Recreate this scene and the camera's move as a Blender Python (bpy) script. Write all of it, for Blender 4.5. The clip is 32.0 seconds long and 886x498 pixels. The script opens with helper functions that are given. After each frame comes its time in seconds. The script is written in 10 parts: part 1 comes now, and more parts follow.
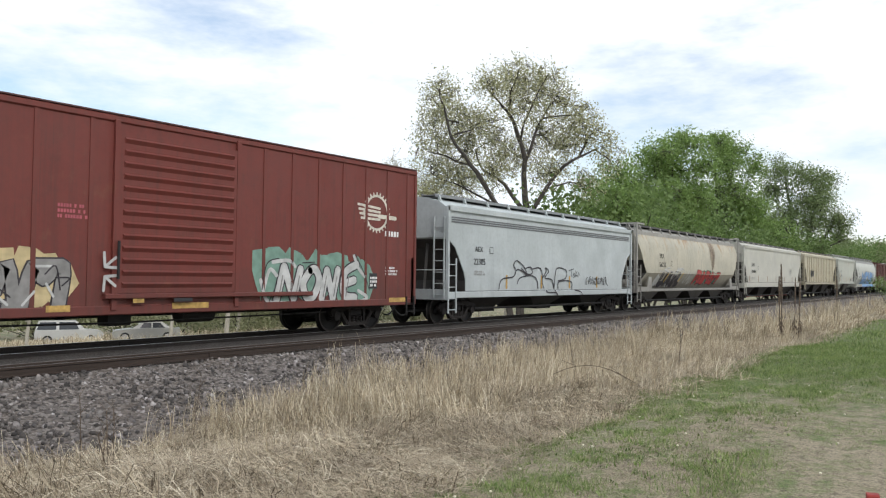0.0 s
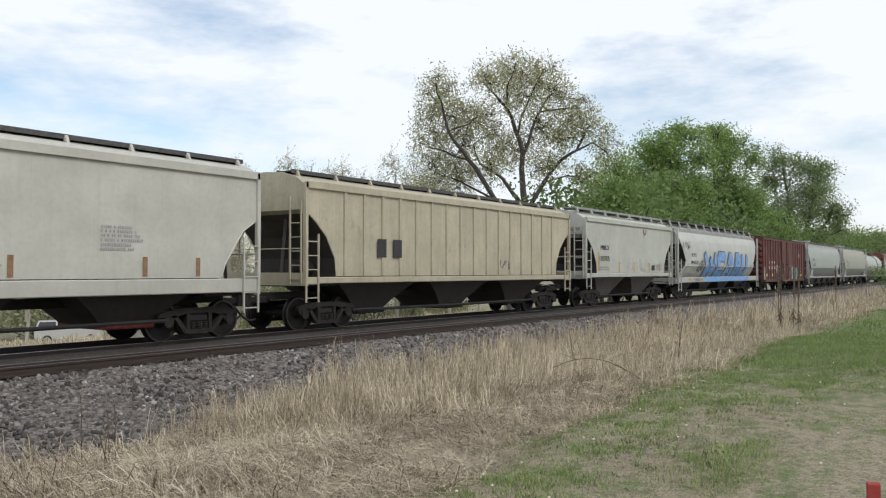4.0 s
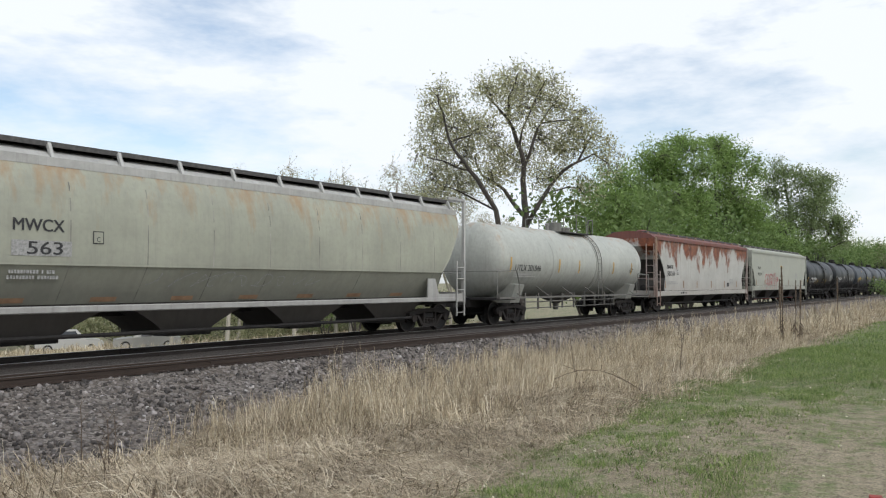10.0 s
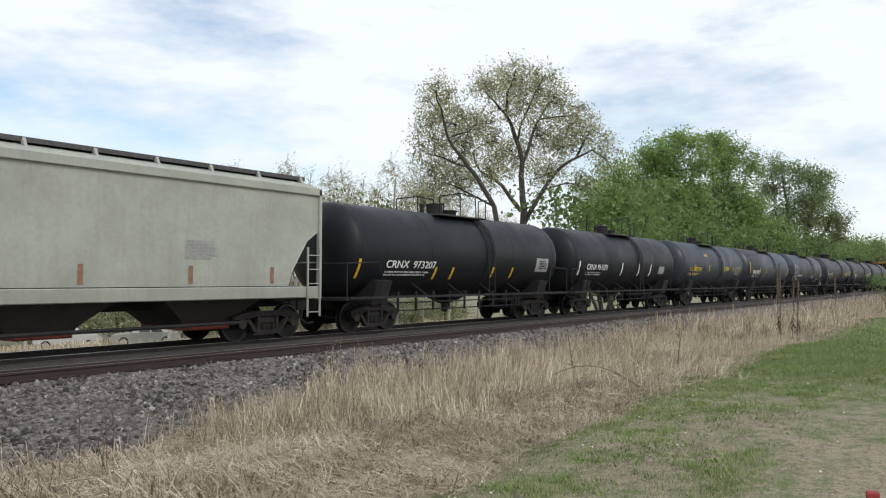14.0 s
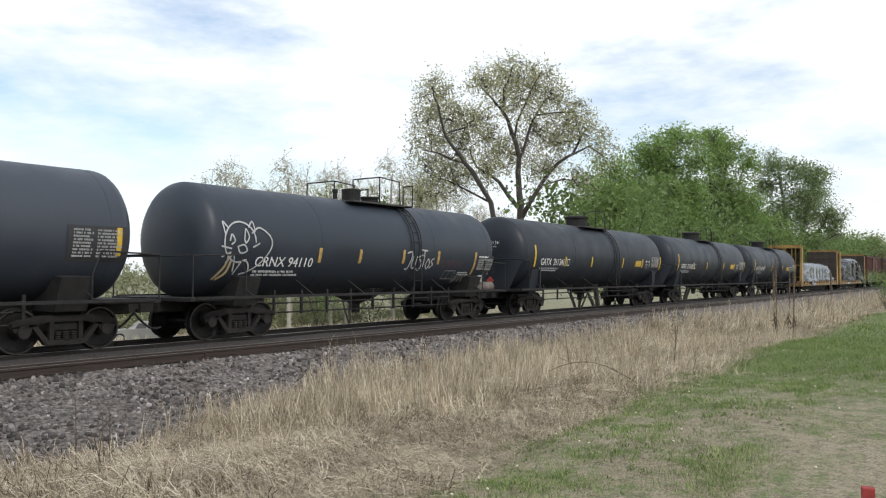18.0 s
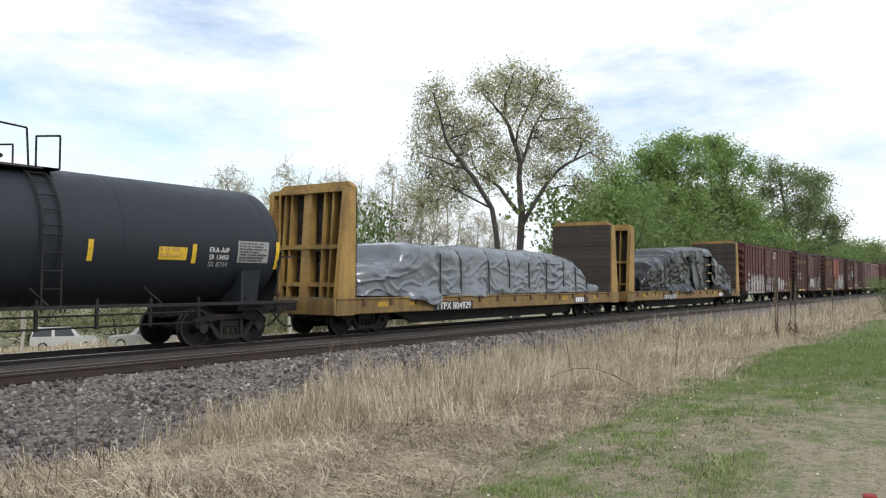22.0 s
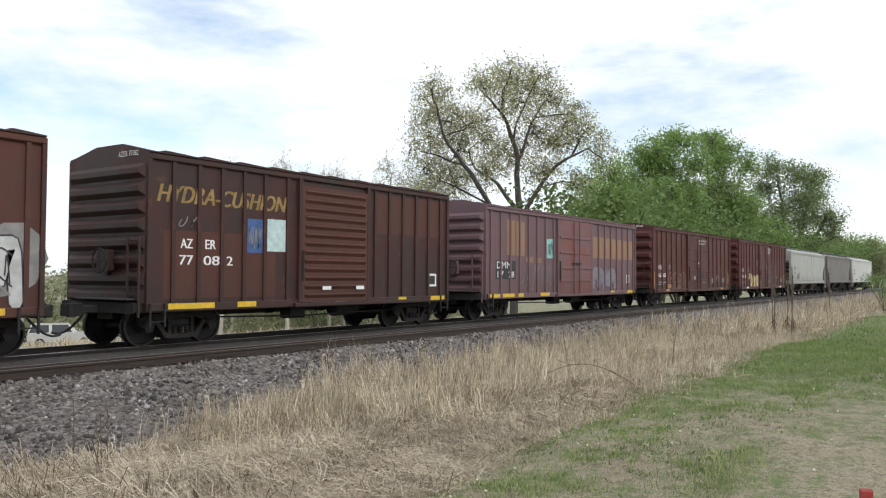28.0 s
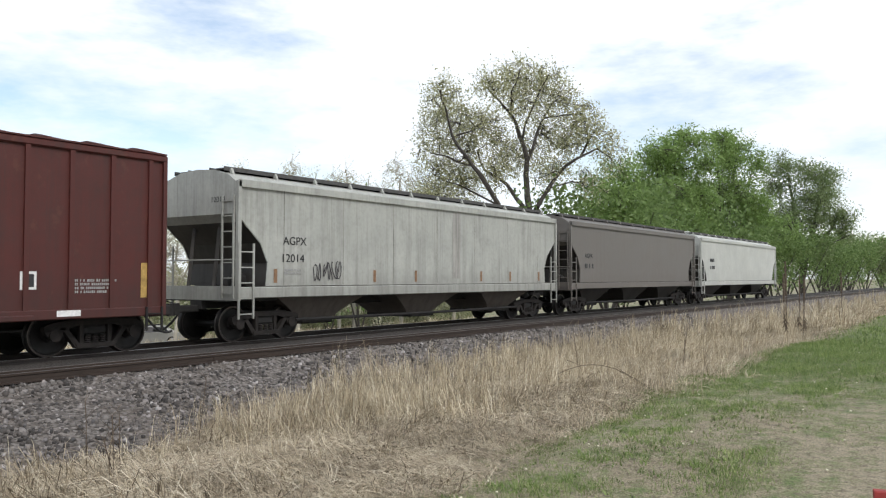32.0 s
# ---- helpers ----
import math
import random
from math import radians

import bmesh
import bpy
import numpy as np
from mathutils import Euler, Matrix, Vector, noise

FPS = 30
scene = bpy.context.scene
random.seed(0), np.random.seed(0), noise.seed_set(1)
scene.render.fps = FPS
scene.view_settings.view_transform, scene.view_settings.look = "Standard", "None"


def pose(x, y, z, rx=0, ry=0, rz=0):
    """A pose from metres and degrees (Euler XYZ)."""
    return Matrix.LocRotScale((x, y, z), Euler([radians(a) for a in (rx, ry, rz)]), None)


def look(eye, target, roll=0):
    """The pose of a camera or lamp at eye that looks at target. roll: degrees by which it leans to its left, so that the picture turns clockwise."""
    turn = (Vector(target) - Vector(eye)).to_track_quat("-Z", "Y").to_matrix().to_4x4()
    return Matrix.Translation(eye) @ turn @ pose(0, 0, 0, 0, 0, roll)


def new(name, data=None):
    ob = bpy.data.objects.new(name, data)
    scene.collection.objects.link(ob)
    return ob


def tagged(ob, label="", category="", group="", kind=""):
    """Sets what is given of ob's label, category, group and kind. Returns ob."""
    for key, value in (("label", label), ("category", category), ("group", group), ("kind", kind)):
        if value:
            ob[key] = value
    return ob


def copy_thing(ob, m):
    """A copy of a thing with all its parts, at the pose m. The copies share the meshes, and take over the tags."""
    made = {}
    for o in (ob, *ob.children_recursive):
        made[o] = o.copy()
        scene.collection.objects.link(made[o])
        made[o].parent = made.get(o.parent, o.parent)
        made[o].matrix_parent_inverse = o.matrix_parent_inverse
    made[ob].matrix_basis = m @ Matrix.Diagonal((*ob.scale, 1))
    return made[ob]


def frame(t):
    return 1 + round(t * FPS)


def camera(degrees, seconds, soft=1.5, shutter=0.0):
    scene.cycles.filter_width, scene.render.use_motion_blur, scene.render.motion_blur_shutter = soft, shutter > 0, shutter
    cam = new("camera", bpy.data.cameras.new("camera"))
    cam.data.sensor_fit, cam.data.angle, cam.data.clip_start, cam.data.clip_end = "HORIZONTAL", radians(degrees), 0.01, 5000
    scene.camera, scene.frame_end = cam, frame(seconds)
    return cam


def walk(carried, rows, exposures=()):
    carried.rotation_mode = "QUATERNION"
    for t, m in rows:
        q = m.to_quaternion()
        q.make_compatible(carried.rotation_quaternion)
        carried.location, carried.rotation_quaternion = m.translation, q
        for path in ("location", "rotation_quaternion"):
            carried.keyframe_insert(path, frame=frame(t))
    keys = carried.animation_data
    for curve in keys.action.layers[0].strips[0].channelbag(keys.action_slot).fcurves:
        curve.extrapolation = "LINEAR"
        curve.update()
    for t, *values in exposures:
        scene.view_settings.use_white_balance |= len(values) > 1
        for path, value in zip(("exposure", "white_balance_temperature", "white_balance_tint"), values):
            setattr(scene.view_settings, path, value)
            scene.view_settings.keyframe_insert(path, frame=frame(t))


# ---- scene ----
cam = camera(57.47, 32.0, soft=1.2)
# Hand-held turning of the standing camera: seconds and Euler angles in degrees
EYE = (0.0, 0.0, 1.64)
TURNS = [
    (0, 91.932, -0.709, -54.859), (0.5, 91.943, -0.742, -54.896), (1, 91.837, -0.571, -54.887), (1.5, 91.682, -0.41, -54.914),
    (2, 91.587, -0.359, -54.891), (2.5, 91.492, -0.336, -54.919), (3, 91.417, -0.261, -54.932), (3.5, 91.427, -0.086, -54.925),
    (5.5, 91.993, -0.02, -54.958), (6, 92.132, -0.28, -55.013), (6.5, 92.331, -0.408, -55.106), (7, 92.453, -0.265, -55.209),
    (7.5, 92.518, -0.203, -55.253), (8, 92.483, -0.145, -55.204), (8.5, 92.445, -0.117, -55.083), (9, 92.421, 0, -54.943),
    (9.5, 92.399, -0.154, -54.85), (10, 92.341, -0.178, -54.841), (10.5, 92.33, -0.112, -54.849), (11, 92.408, -0.024, -54.85),
    (11.5, 92.476, -0.189, -54.794), (12, 92.471, -0.221, -54.784), (12.5, 92.429, -0.179, -54.783), (13, 92.345, -0.223, -54.858),
    (13.5, 92.173, -0.127, -54.909), (14, 92.057, -0.215, -54.975), (14.5, 92.021, -0.3, -54.999), (16.5, 91.732, 0.17, -54.996),
    (17, 91.713, -0.092, -55.074), (17.5, 91.719, -0.151, -55.133), (18, 91.786, -0.211, -55.206), (18.5, 91.893, -0.298, -55.193),
    (19, 91.97, -0.373, -55.159), (19.5, 91.96, -0.293, -55.131), (20, 92.054, -0.324, -55.094), (20.5, 92.202, -0.437, -55.044),
    (21, 92.258, -0.643, -55.093), (21.5, 92.244, -0.477, -55.13), (22, 92.206, -0.298, -55.134), (22.5, 92.168, -0.477, -55.12),
    (23, 92.111, -0.564, -55.144), (23.5, 91.986, -0.552, -55.207), (24, 91.823, -0.405, -55.235), (24.5, 91.696, -0.41, -55.305),
    (25, 91.671, -0.538, -55.356), (25.5, 91.689, -0.606, -55.416), (27.5, 91.83, -0.116, -55.37), (28, 91.924, -0.305, -55.303),
    (28.5, 91.966, -0.392, -55.306), (29, 92.061, -0.372, -55.321), (29.5, 92.114, -0.318, -55.228), (30, 92.177, -0.235, -55.137),
    (30.5, 92.16, -0.172, -55.019), (31, 92.114, -0.126, -54.846), (31.5, 92.085, -0.077, -54.751), (32, 92.004, -0.018, -54.614),
]
walk(cam, [(t, pose(*EYE, rx, ry, rz)) for t, rx, ry, rz in TURNS],
     exposures=[(0.0, 0.06), (1.5, -0.1), (5.5, -0.09), (14.5, -0.08), (17.0, 0.04), (32.0, 0.09)])

# ---- light: thin bright overcast, a soft high sun behind the camera ----
SUN_ELEV, SUN_ROT = radians(48), radians(200)
world = bpy.data.worlds.new("sky")
scene.world = world
world.use_nodes = True
wn = world.node_tree.nodes
wl = world.node_tree.links
wn.clear()
w_out = wn.new("ShaderNodeOutputWorld")
w_bg = wn.new("ShaderNodeBackground")
sky = wn.new("ShaderNodeTexSky")
sky.sky_type = "NISHITA"
sky.sun_disc = False
sky.sun_elevation, sky.sun_rotation = SUN_ELEV, SUN_ROT
sky.air_density, sky.dust_density = 1.0, 1.5
w_co = wn.new("ShaderNodeTexCoord")
w_map = wn.new("ShaderNodeMapping")
w_map.inputs["Scale"].default_value = (1.6, 1.6, 5.0)
w_map.inputs["Location"].default_value = (0.35, 0.1, 0.2)
w_noise = wn.new("ShaderNodeTexNoise")
w_noise.inputs["Scale"].default_value = 2.1
w_noise.inputs["Detail"].default_value = 6.0
w_noise.inputs["Roughness"].default_value = 0.6
w_ramp = wn.new("ShaderNodeValToRGB")
w_ramp.color_ramp.elements[0].position = 0.33
w_ramp.color_ramp.elements[0].color = (0.0, 0.0, 0.0, 1)
w_ramp.color_ramp.elements[1].position = 0.56
w_ramp.color_ramp.elements[1].color = (1, 1, 1, 1)
w_gain = wn.new("ShaderNodeMix")
w_gain.data_type = "RGBA"
w_gain.blend_type = "MULTIPLY"
w_gain.inputs[0].default_value = 1.0
w_gain.inputs[7].default_value = (2.1, 1.95, 1.8, 1)
w_mix = wn.new("ShaderNodeMix")
w_mix.data_type = "RGBA"
w_mix.inputs[7].default_value = (10.0, 10.55, 11.2, 1)
wl.new(w_co.outputs["Generated"], w_map.inputs["Vector"])
wl.new(w_map.outputs["Vector"], w_noise.inputs["Vector"])
wl.new(w_noise.outputs["Fac"], w_ramp.inputs["Fac"])
wl.new(w_ramp.outputs["Color"], w_mix.inputs[0])
wl.new(sky.outputs["Color"], w_gain.inputs[6])
wl.new(w_gain.outputs[2], w_mix.inputs[6])
wl.new(w_mix.outputs[2], w_bg.inputs["Color"])
w_bg.inputs["Strength"].default_value = 0.1
wl.new(w_bg.outputs["Background"], w_out.inputs["Surface"])

sun_data = bpy.data.lights.new("sun", "SUN")
sun_data.energy = 1.45
sun_data.angle = radians(12)
sun_data.color = (1.0, 0.985, 0.965)
sun = new("sun", sun_data)
sun.matrix_world = look((4.0, -18.0, 25.0), (14.0, 8.0, 0.0))

# ---- materials ----
class Nodes:
    """A small helper to wire node materials."""

    def __init__(self, name, rough=0.7, metal=0.0):
        self.mat = bpy.data.materials.new(name)
        self.mat.use_nodes = True
        self.n = self.mat.node_tree.nodes
        self.l = self.mat.node_tree.links
        self.bsdf = self.n["Principled BSDF"]
        self.bsdf.inputs["Roughness"].default_value = rough
        self.bsdf.inputs["Metallic"].default_value = metal
        self.coord = None

    def co(self, kind="Object"):
        if self.coord is None:
            self.coord = self.n.new("ShaderNodeTexCoord")
        return self.coord.outputs[kind]

    def mapped(self, scale, kind="Object", loc=(0, 0, 0)):
        m = self.n.new("ShaderNodeMapping")
        m.inputs["Scale"].default_value = scale
        m.inputs["Location"].default_value = loc
        self.l.new(self.co(kind), m.inputs["Vector"])
        return m.outputs["Vector"]

    def noise(self, scale, vec=None, detail=4.0, rough=0.55):
        t = self.n.new("ShaderNodeTexNoise")
        t.inputs["Scale"].default_value = scale
        t.inputs["Detail"].default_value = detail
        t.inputs["Roughness"].default_value = rough
        self.l.new(vec if vec is not None else self.co(), t.inputs["Vector"])
        return t.outputs["Fac"]

    def ramp(self, fac, stops):
        r = self.n.new("ShaderNodeValToRGB")
        e = r.color_ramp.elements
        while len(e) < len(stops):
            e.new(0.5)
        for k, (p, c) in enumerate(stops):
            e[k].position = p
            e[k].color = (c, c, c, 1) if isinstance(c, (int, float)) else (*c, 1)
        self.l.new(fac, r.inputs["Fac"])
        return r.outputs["Color"]

    def math(self, op, a, b=0.5, clamp=False):
        m = self.n.new("ShaderNodeMath")
        m.operation = op
        m.use_clamp = clamp
        for k, v in enumerate((a, b)):
            if isinstance(v, (int, float)):
                m.inputs[k].default_value = v
            else:
                self.l.new(v, m.inputs[k])
        return m.outputs[0]

    def mix(self, fac, a, b, blend="MIX"):
        m = self.n.new("ShaderNodeMix")
        m.data_type = "RGBA"
        m.blend_type = blend
        for k, v in ((0, fac), (6, a), (7, b)):
            if isinstance(v, (int, float)):
                m.inputs[k].default_value = v
            elif isinstance(v, tuple):
                m.inputs[k].default_value = (*v, 1)
            else:
                self.l.new(v, m.inputs[k])
        return m.outputs[2]

    def xyz(self, kind="Object"):
        s = self.n.new("ShaderNodeSeparateXYZ")
        self.l.new(self.co(kind), s.inputs[0])
        return s.outputs

    def span(self, v, lo, hi):
        m = self.n.new("ShaderNodeMapRange")
        m.inputs["From Min"].default_value = lo
        m.inputs["From Max"].default_value = hi
        self.l.new(v, m.inputs["Value"])
        return m.outputs[0]

    def random(self):
        return self.n.new("ShaderNodeObjectInfo").outputs["Random"]

    def island(self):
        return self.n.new("ShaderNodeNewGeometry").outputs["Random Per Island"]

    def color(self, c):
        if isinstance(c, tuple):
            self.bsdf.inputs["Base Color"].default_value = (*c, 1)
        else:
            self.l.new(c, self.bsdf.inputs["Base Color"])
        return self

    def bump(self, height, strength=0.3, dist=0.02):
        b = self.n.new("ShaderNodeBump")
        b.inputs["Strength"].default_value = strength
        b.inputs["Distance"].default_value = dist
        self.l.new(height, b.inputs["Height"])
        self.l.new(b.outputs["Normal"], self.bsdf.inputs["Normal"])
        return self

    def roughness(self, v):
        self.l.new(v, self.bsdf.inputs["Roughness"])
        return self


def plain(name, c, rough=0.7, metal=0.0, vary=0.25, scale=6.0):
    m = Nodes(name, rough, metal)
    f = m.noise(scale, detail=5)
    m.color(m.mix(m.ramp(f, [(0.3, 0.0), (0.7, 1.0)]), tuple(k * (1 - vary) for k in c), tuple(min(1, k * (1 + vary)) for k in c)))
    return m.mat


def car_paint(name, base, grime=(0.1, 0.085, 0.07), dirt_shade=0.35, streak=0.3, rust=0.0, rust_from=3.0, rust_to=4.2,
              fade=(0.0, 0.0, 0.0), fade_amount=0.0, low=1.9, rough=0.55, seed=0.0, spots=0.0, drip=False, shine=0.5):
    """Weathered car paint: cloudy fading, vertical grime streaks, road dirt low down that also paints in shade on round
    sides, rust runs from the roof edge.
    """
    m = Nodes(name, rough)
    m.bsdf.inputs["Specular IOR Level"].default_value = shine
    cloud = m.noise(0.9, m.mapped((1, 1, 1), loc=(seed, seed, seed)), 5)
    fine = m.noise(9.0, m.mapped((1, 1, 1), loc=(seed, 0, 0)), 5)
    runs = m.noise(1.0, m.mapped((5.0, 5.0, 0.35), loc=(seed * 3, 0, seed)), 5, 0.6)
    z = m.xyz()[2]
    c = m.mix(m.ramp(cloud, [(0.3, 0.0), (0.7, 1.0)]), tuple(k * 0.85 for k in base), tuple(min(1.0, k * 1.09) for k in base))
    if fade_amount:
        c = m.mix(m.math("MULTIPLY", m.ramp(cloud, [(0.42, 0.0), (0.6, 1.0)]), fade_amount), c, fade)
    c = m.mix(m.math("MULTIPLY", m.ramp(runs, [(0.48, 0.0), (0.75, 1.0)]), streak), c, grime)
    low_dirt_shade = m.math("MULTIPLY", m.ramp(m.span(z, low, 0.7), [(0.0, 0.0), (0.6, 1.0)]), m.math("ADD", m.math("MULTIPLY", runs, 0.7), 0.4))
    c = m.mix(m.math("MULTIPLY", low_dirt_shade, dirt_shade, True), c, grime)
    c = m.mix(m.math("MULTIPLY", m.ramp(fine, [(0.35, 1.0), (0.55, 0.0)]), 0.12), c, grime)
    worn = m.noise(2.3, m.mapped((1, 1, 0.8), loc=(0, seed, 3)), 9, 0.72)
    c = m.mix(m.math("MULTIPLY", m.ramp(worn, [(0.5, 0.0), (0.7, 1.0)]), 0.1 + 0.4 * streak), c, grime)
    thin = m.noise(1.0, m.mapped((17.0, 17.0, 0.4), loc=(seed, 7, 0)), 4, 0.6)
    c = m.mix(m.math("MULTIPLY", m.ramp(thin, [(0.55, 0.0), (0.72, 1.0)]), 0.08 + 0.55 * streak), c, grime)
    if rust:
        top = m.ramp(m.span(z, rust_from, rust_to), [(0.0, 0.0), (1.0, 1.0)])
        rr = m.noise(1.0, m.mapped((1.05, 1.05, 0.5) if drip else (2.4, 2.4, 0.45), loc=(seed, 2, 1)), 8, 0.66)
        near_top = m.math("SUBTRACT", m.math("MULTIPLY", top, 0.27), 0.19 if drip else 0.25)
        amount = m.ramp(m.math("ADD", rr, near_top), [(0.44, 0.0), (0.53, 1.0)] if drip else [(0.42, 0.0), (0.62, 1.0)])
        rc = m.mix(m.ramp(m.noise(2.6, detail=8, rough=0.7), [(0.36, 0.0), (0.62, 1.0)]), (0.065, 0.02, 0.012), (0.25, 0.075, 0.027)) if drip else m.mix(m.noise(6.0, detail=6), (0.22, 0.1, 0.035), (0.42, 0.25, 0.1))
        c = m.mix(m.math("MULTIPLY", amount, rust), c, rc)
    if spots:
        sp = m.ramp(m.noise(2.2, m.mapped((1, 1, 0.7), loc=(seed, 5, seed)), 8, 0.7), [(0.6, 0.0), (0.68, 1.0)])
        c = m.mix(m.math("MULTIPLY", sp, spots), c, (0.17, 0.07, 0.04))
    m.color(c)
    m.roughness(m.ramp(cloud, [(0.2, rough - 0.1), (0.8, rough + 0.2)]))
    m.bump(cloud, 0.1, 0.04)
    return m.mat

# ---- mesh helpers ----
class Mb:
    """Collects vertices and faces for one mesh."""

    def __init__(self):
        self.v, self.f = [], []

    def add(self, verts, faces):
        k = len(self.v)
        self.v.extend(verts)
        self.f.extend(tuple(k + i for i in q) for q in faces)
        return self

    def box(self, x0, x1, y0, y1, z0, z1):
        return self.add([(x0, y0, z0), (x1, y0, z0), (x1, y1, z0), (x0, y1, z0), (x0, y0, z1), (x1, y0, z1), (x1, y1, z1), (x0, y1, z1)],
                        [(3, 2, 1, 0), (4, 5, 6, 7), (0, 1, 5, 4), (1, 2, 6, 5), (2, 3, 7, 6), (3, 0, 4, 7)])

    def chamfer(self, x0, x1, y0, y1, z0, z1, c=0.02):
        """A box with its long x edges cut off."""
        ring = [(y0 + c, z0), (y1 - c, z0), (y1, z0 + c), (y1, z1 - c), (y1 - c, z1), (y0 + c, z1), (y0, z1 - c), (y0, z0 + c)]
        return self.extrude_x(ring, x0, x1)

    def extrude_x(self, ring, x0, x1):
        n = len(ring)
        return self.add([(x0, y, z) for y, z in ring] + [(x1, y, z) for y, z in ring],
                        [tuple(reversed(range(n))), tuple(range(n, 2 * n))] + [(i, (i + 1) % n, n + (i + 1) % n, n + i) for i in range(n)])

    def extrude_y(self, ring, y0, y1):
        """ring of (x, z)."""
        n = len(ring)
        return self.add([(x, y0, z) for x, z in ring] + [(x, y1, z) for x, z in ring],
                        [tuple(range(n)), tuple(reversed(range(n, 2 * n)))] + [((i + 1) % n, i, n + i, n + (i + 1) % n) for i in range(n)])

    def tube(self, a, b, ra, rb=None, n=6, caps=True):
        rb = ra if rb is None else rb
        a, b = Vector(a), Vector(b)
        d = (b - a).normalized()
        s = d.cross(Vector((0, 0, 1)) if abs(d.z) < 0.9 else Vector((1, 0, 0))).normalized()
        t = d.cross(s)
        ring = [(s * math.cos(2 * math.pi * k / n) + t * math.sin(2 * math.pi * k / n)) for k in range(n)]
        fs = [(i, (i + 1) % n, n + (i + 1) % n, n + i) for i in range(n)]
        if caps:
            fs += [tuple(reversed(range(n))), tuple(range(n, 2 * n))]
        return self.add([tuple(a + r * ra) for r in ring] + [tuple(b + r * rb) for r in ring], fs)

    def pipe(self, pts, r, n=6):
        for p, q in zip(pts, pts[1:]):
            self.tube(p, q, r, n=n)
        return self

    def lathe(self, prof, axis="y", n=24, at=(0, 0, 0)):
        """prof: (radius, distance along the axis) pairs, closed by caps."""
        vs = []
        for r, h in prof:
            for k in range(n):
                c, s = r * math.cos(2 * math.pi * k / n), r * math.sin(2 * math.pi * k / n)
                p = {"y": (c, h, s), "x": (h, c, s), "z": (c, s, h)}[axis]
                vs.append((p[0] + at[0], p[1] + at[1], p[2] + at[2]))
        fs = [(j * n + i, j * n + (i + 1) % n, (j + 1) * n + (i + 1) % n, (j + 1) * n + i) for j in range(len(prof) - 1) for i in range(n)]
        fs += [tuple(reversed(range(n))), tuple(range((len(prof) - 1) * n, len(prof) * n))]
        return self.add(vs, fs)

    def mesh(self, name="mesh", smooth=False):
        me = bpy.data.meshes.new(name)
        me.from_pydata(self.v, [], self.f)
        bm = bmesh.new()
        bm.from_mesh(me)
        if smooth:
            bmesh.ops.remove_doubles(bm, verts=bm.verts, dist=0.0005)
        bmesh.ops.recalc_face_normals(bm, faces=bm.faces)
        bm.to_mesh(me)
        bm.free()
        if smooth:
            me.polygons.foreach_set("use_smooth", [True] * len(me.polygons))
            me.set_sharp_from_angle(angle=radians(40))
        return me


def raw_mesh(name, verts, faces):
    """A large mesh from numpy arrays; faces all have the same number of corners."""
    me = bpy.data.meshes.new(name)
    k = faces.shape[1]
    me.vertices.add(len(verts))
    me.vertices.foreach_set("co", verts.astype(np.float32).ravel())
    me.loops.add(faces.size)
    me.loops.foreach_set("vertex_index", faces.astype(np.int32).ravel())
    me.polygons.add(len(faces))
    me.polygons.foreach_set("loop_start", np.arange(0, faces.size, k, dtype=np.int32))
    me.update(calc_edges=True)
    return me


def part(name, mb, material, parent, label="", smooth=False, at=None):
    """One mesh object under a thing or a part."""
    me = mb.mesh(name, smooth) if isinstance(mb, Mb) else mb
    if material is not None:
        me.materials.clear()
        me.materials.append(material)
    ob = new(name, me)
    ob.parent = parent
    if at is not None:
        ob.matrix_basis = at
    return tagged(ob, label=label)


# ---- ground, ballast and track ----
TRACK_Y = 16.95
GROUND_LINE = [(-900, 2.0), (-60, 0.6), (-6, 0.03), (2.0, 0.0), (4.5, -0.12), (7.0, -0.4), (9.0, -0.62), (9.8, -0.88), (10.5, -1.0), (12.2, -1.02), (21.6, -1.02), (24.0, -1.15),
               (29.0, -1.6), (35.0, -2.05), (41.0, -3.1), (47.0, -3.3), (53.0, -3.4), (60.0, -3.9), (80.0, -4.0), (2500, -4.0)]


def ground_z(y):
    for (a, za), (b, zb) in zip(GROUND_LINE, GROUND_LINE[1:]):
        if y <= b:
            return za + (zb - za) * (y - a) / (b - a)
    return GROUND_LINE[-1][1]


def bumps(x, y):
    return 0.05 * math.sin(x * 0.7 + 1.3 * math.sin(y * 0.8)) + 0.04 * math.sin(y * 1.9 + x * 0.31) + 0.02 * math.sin(x * 2.3 - y * 1.1)


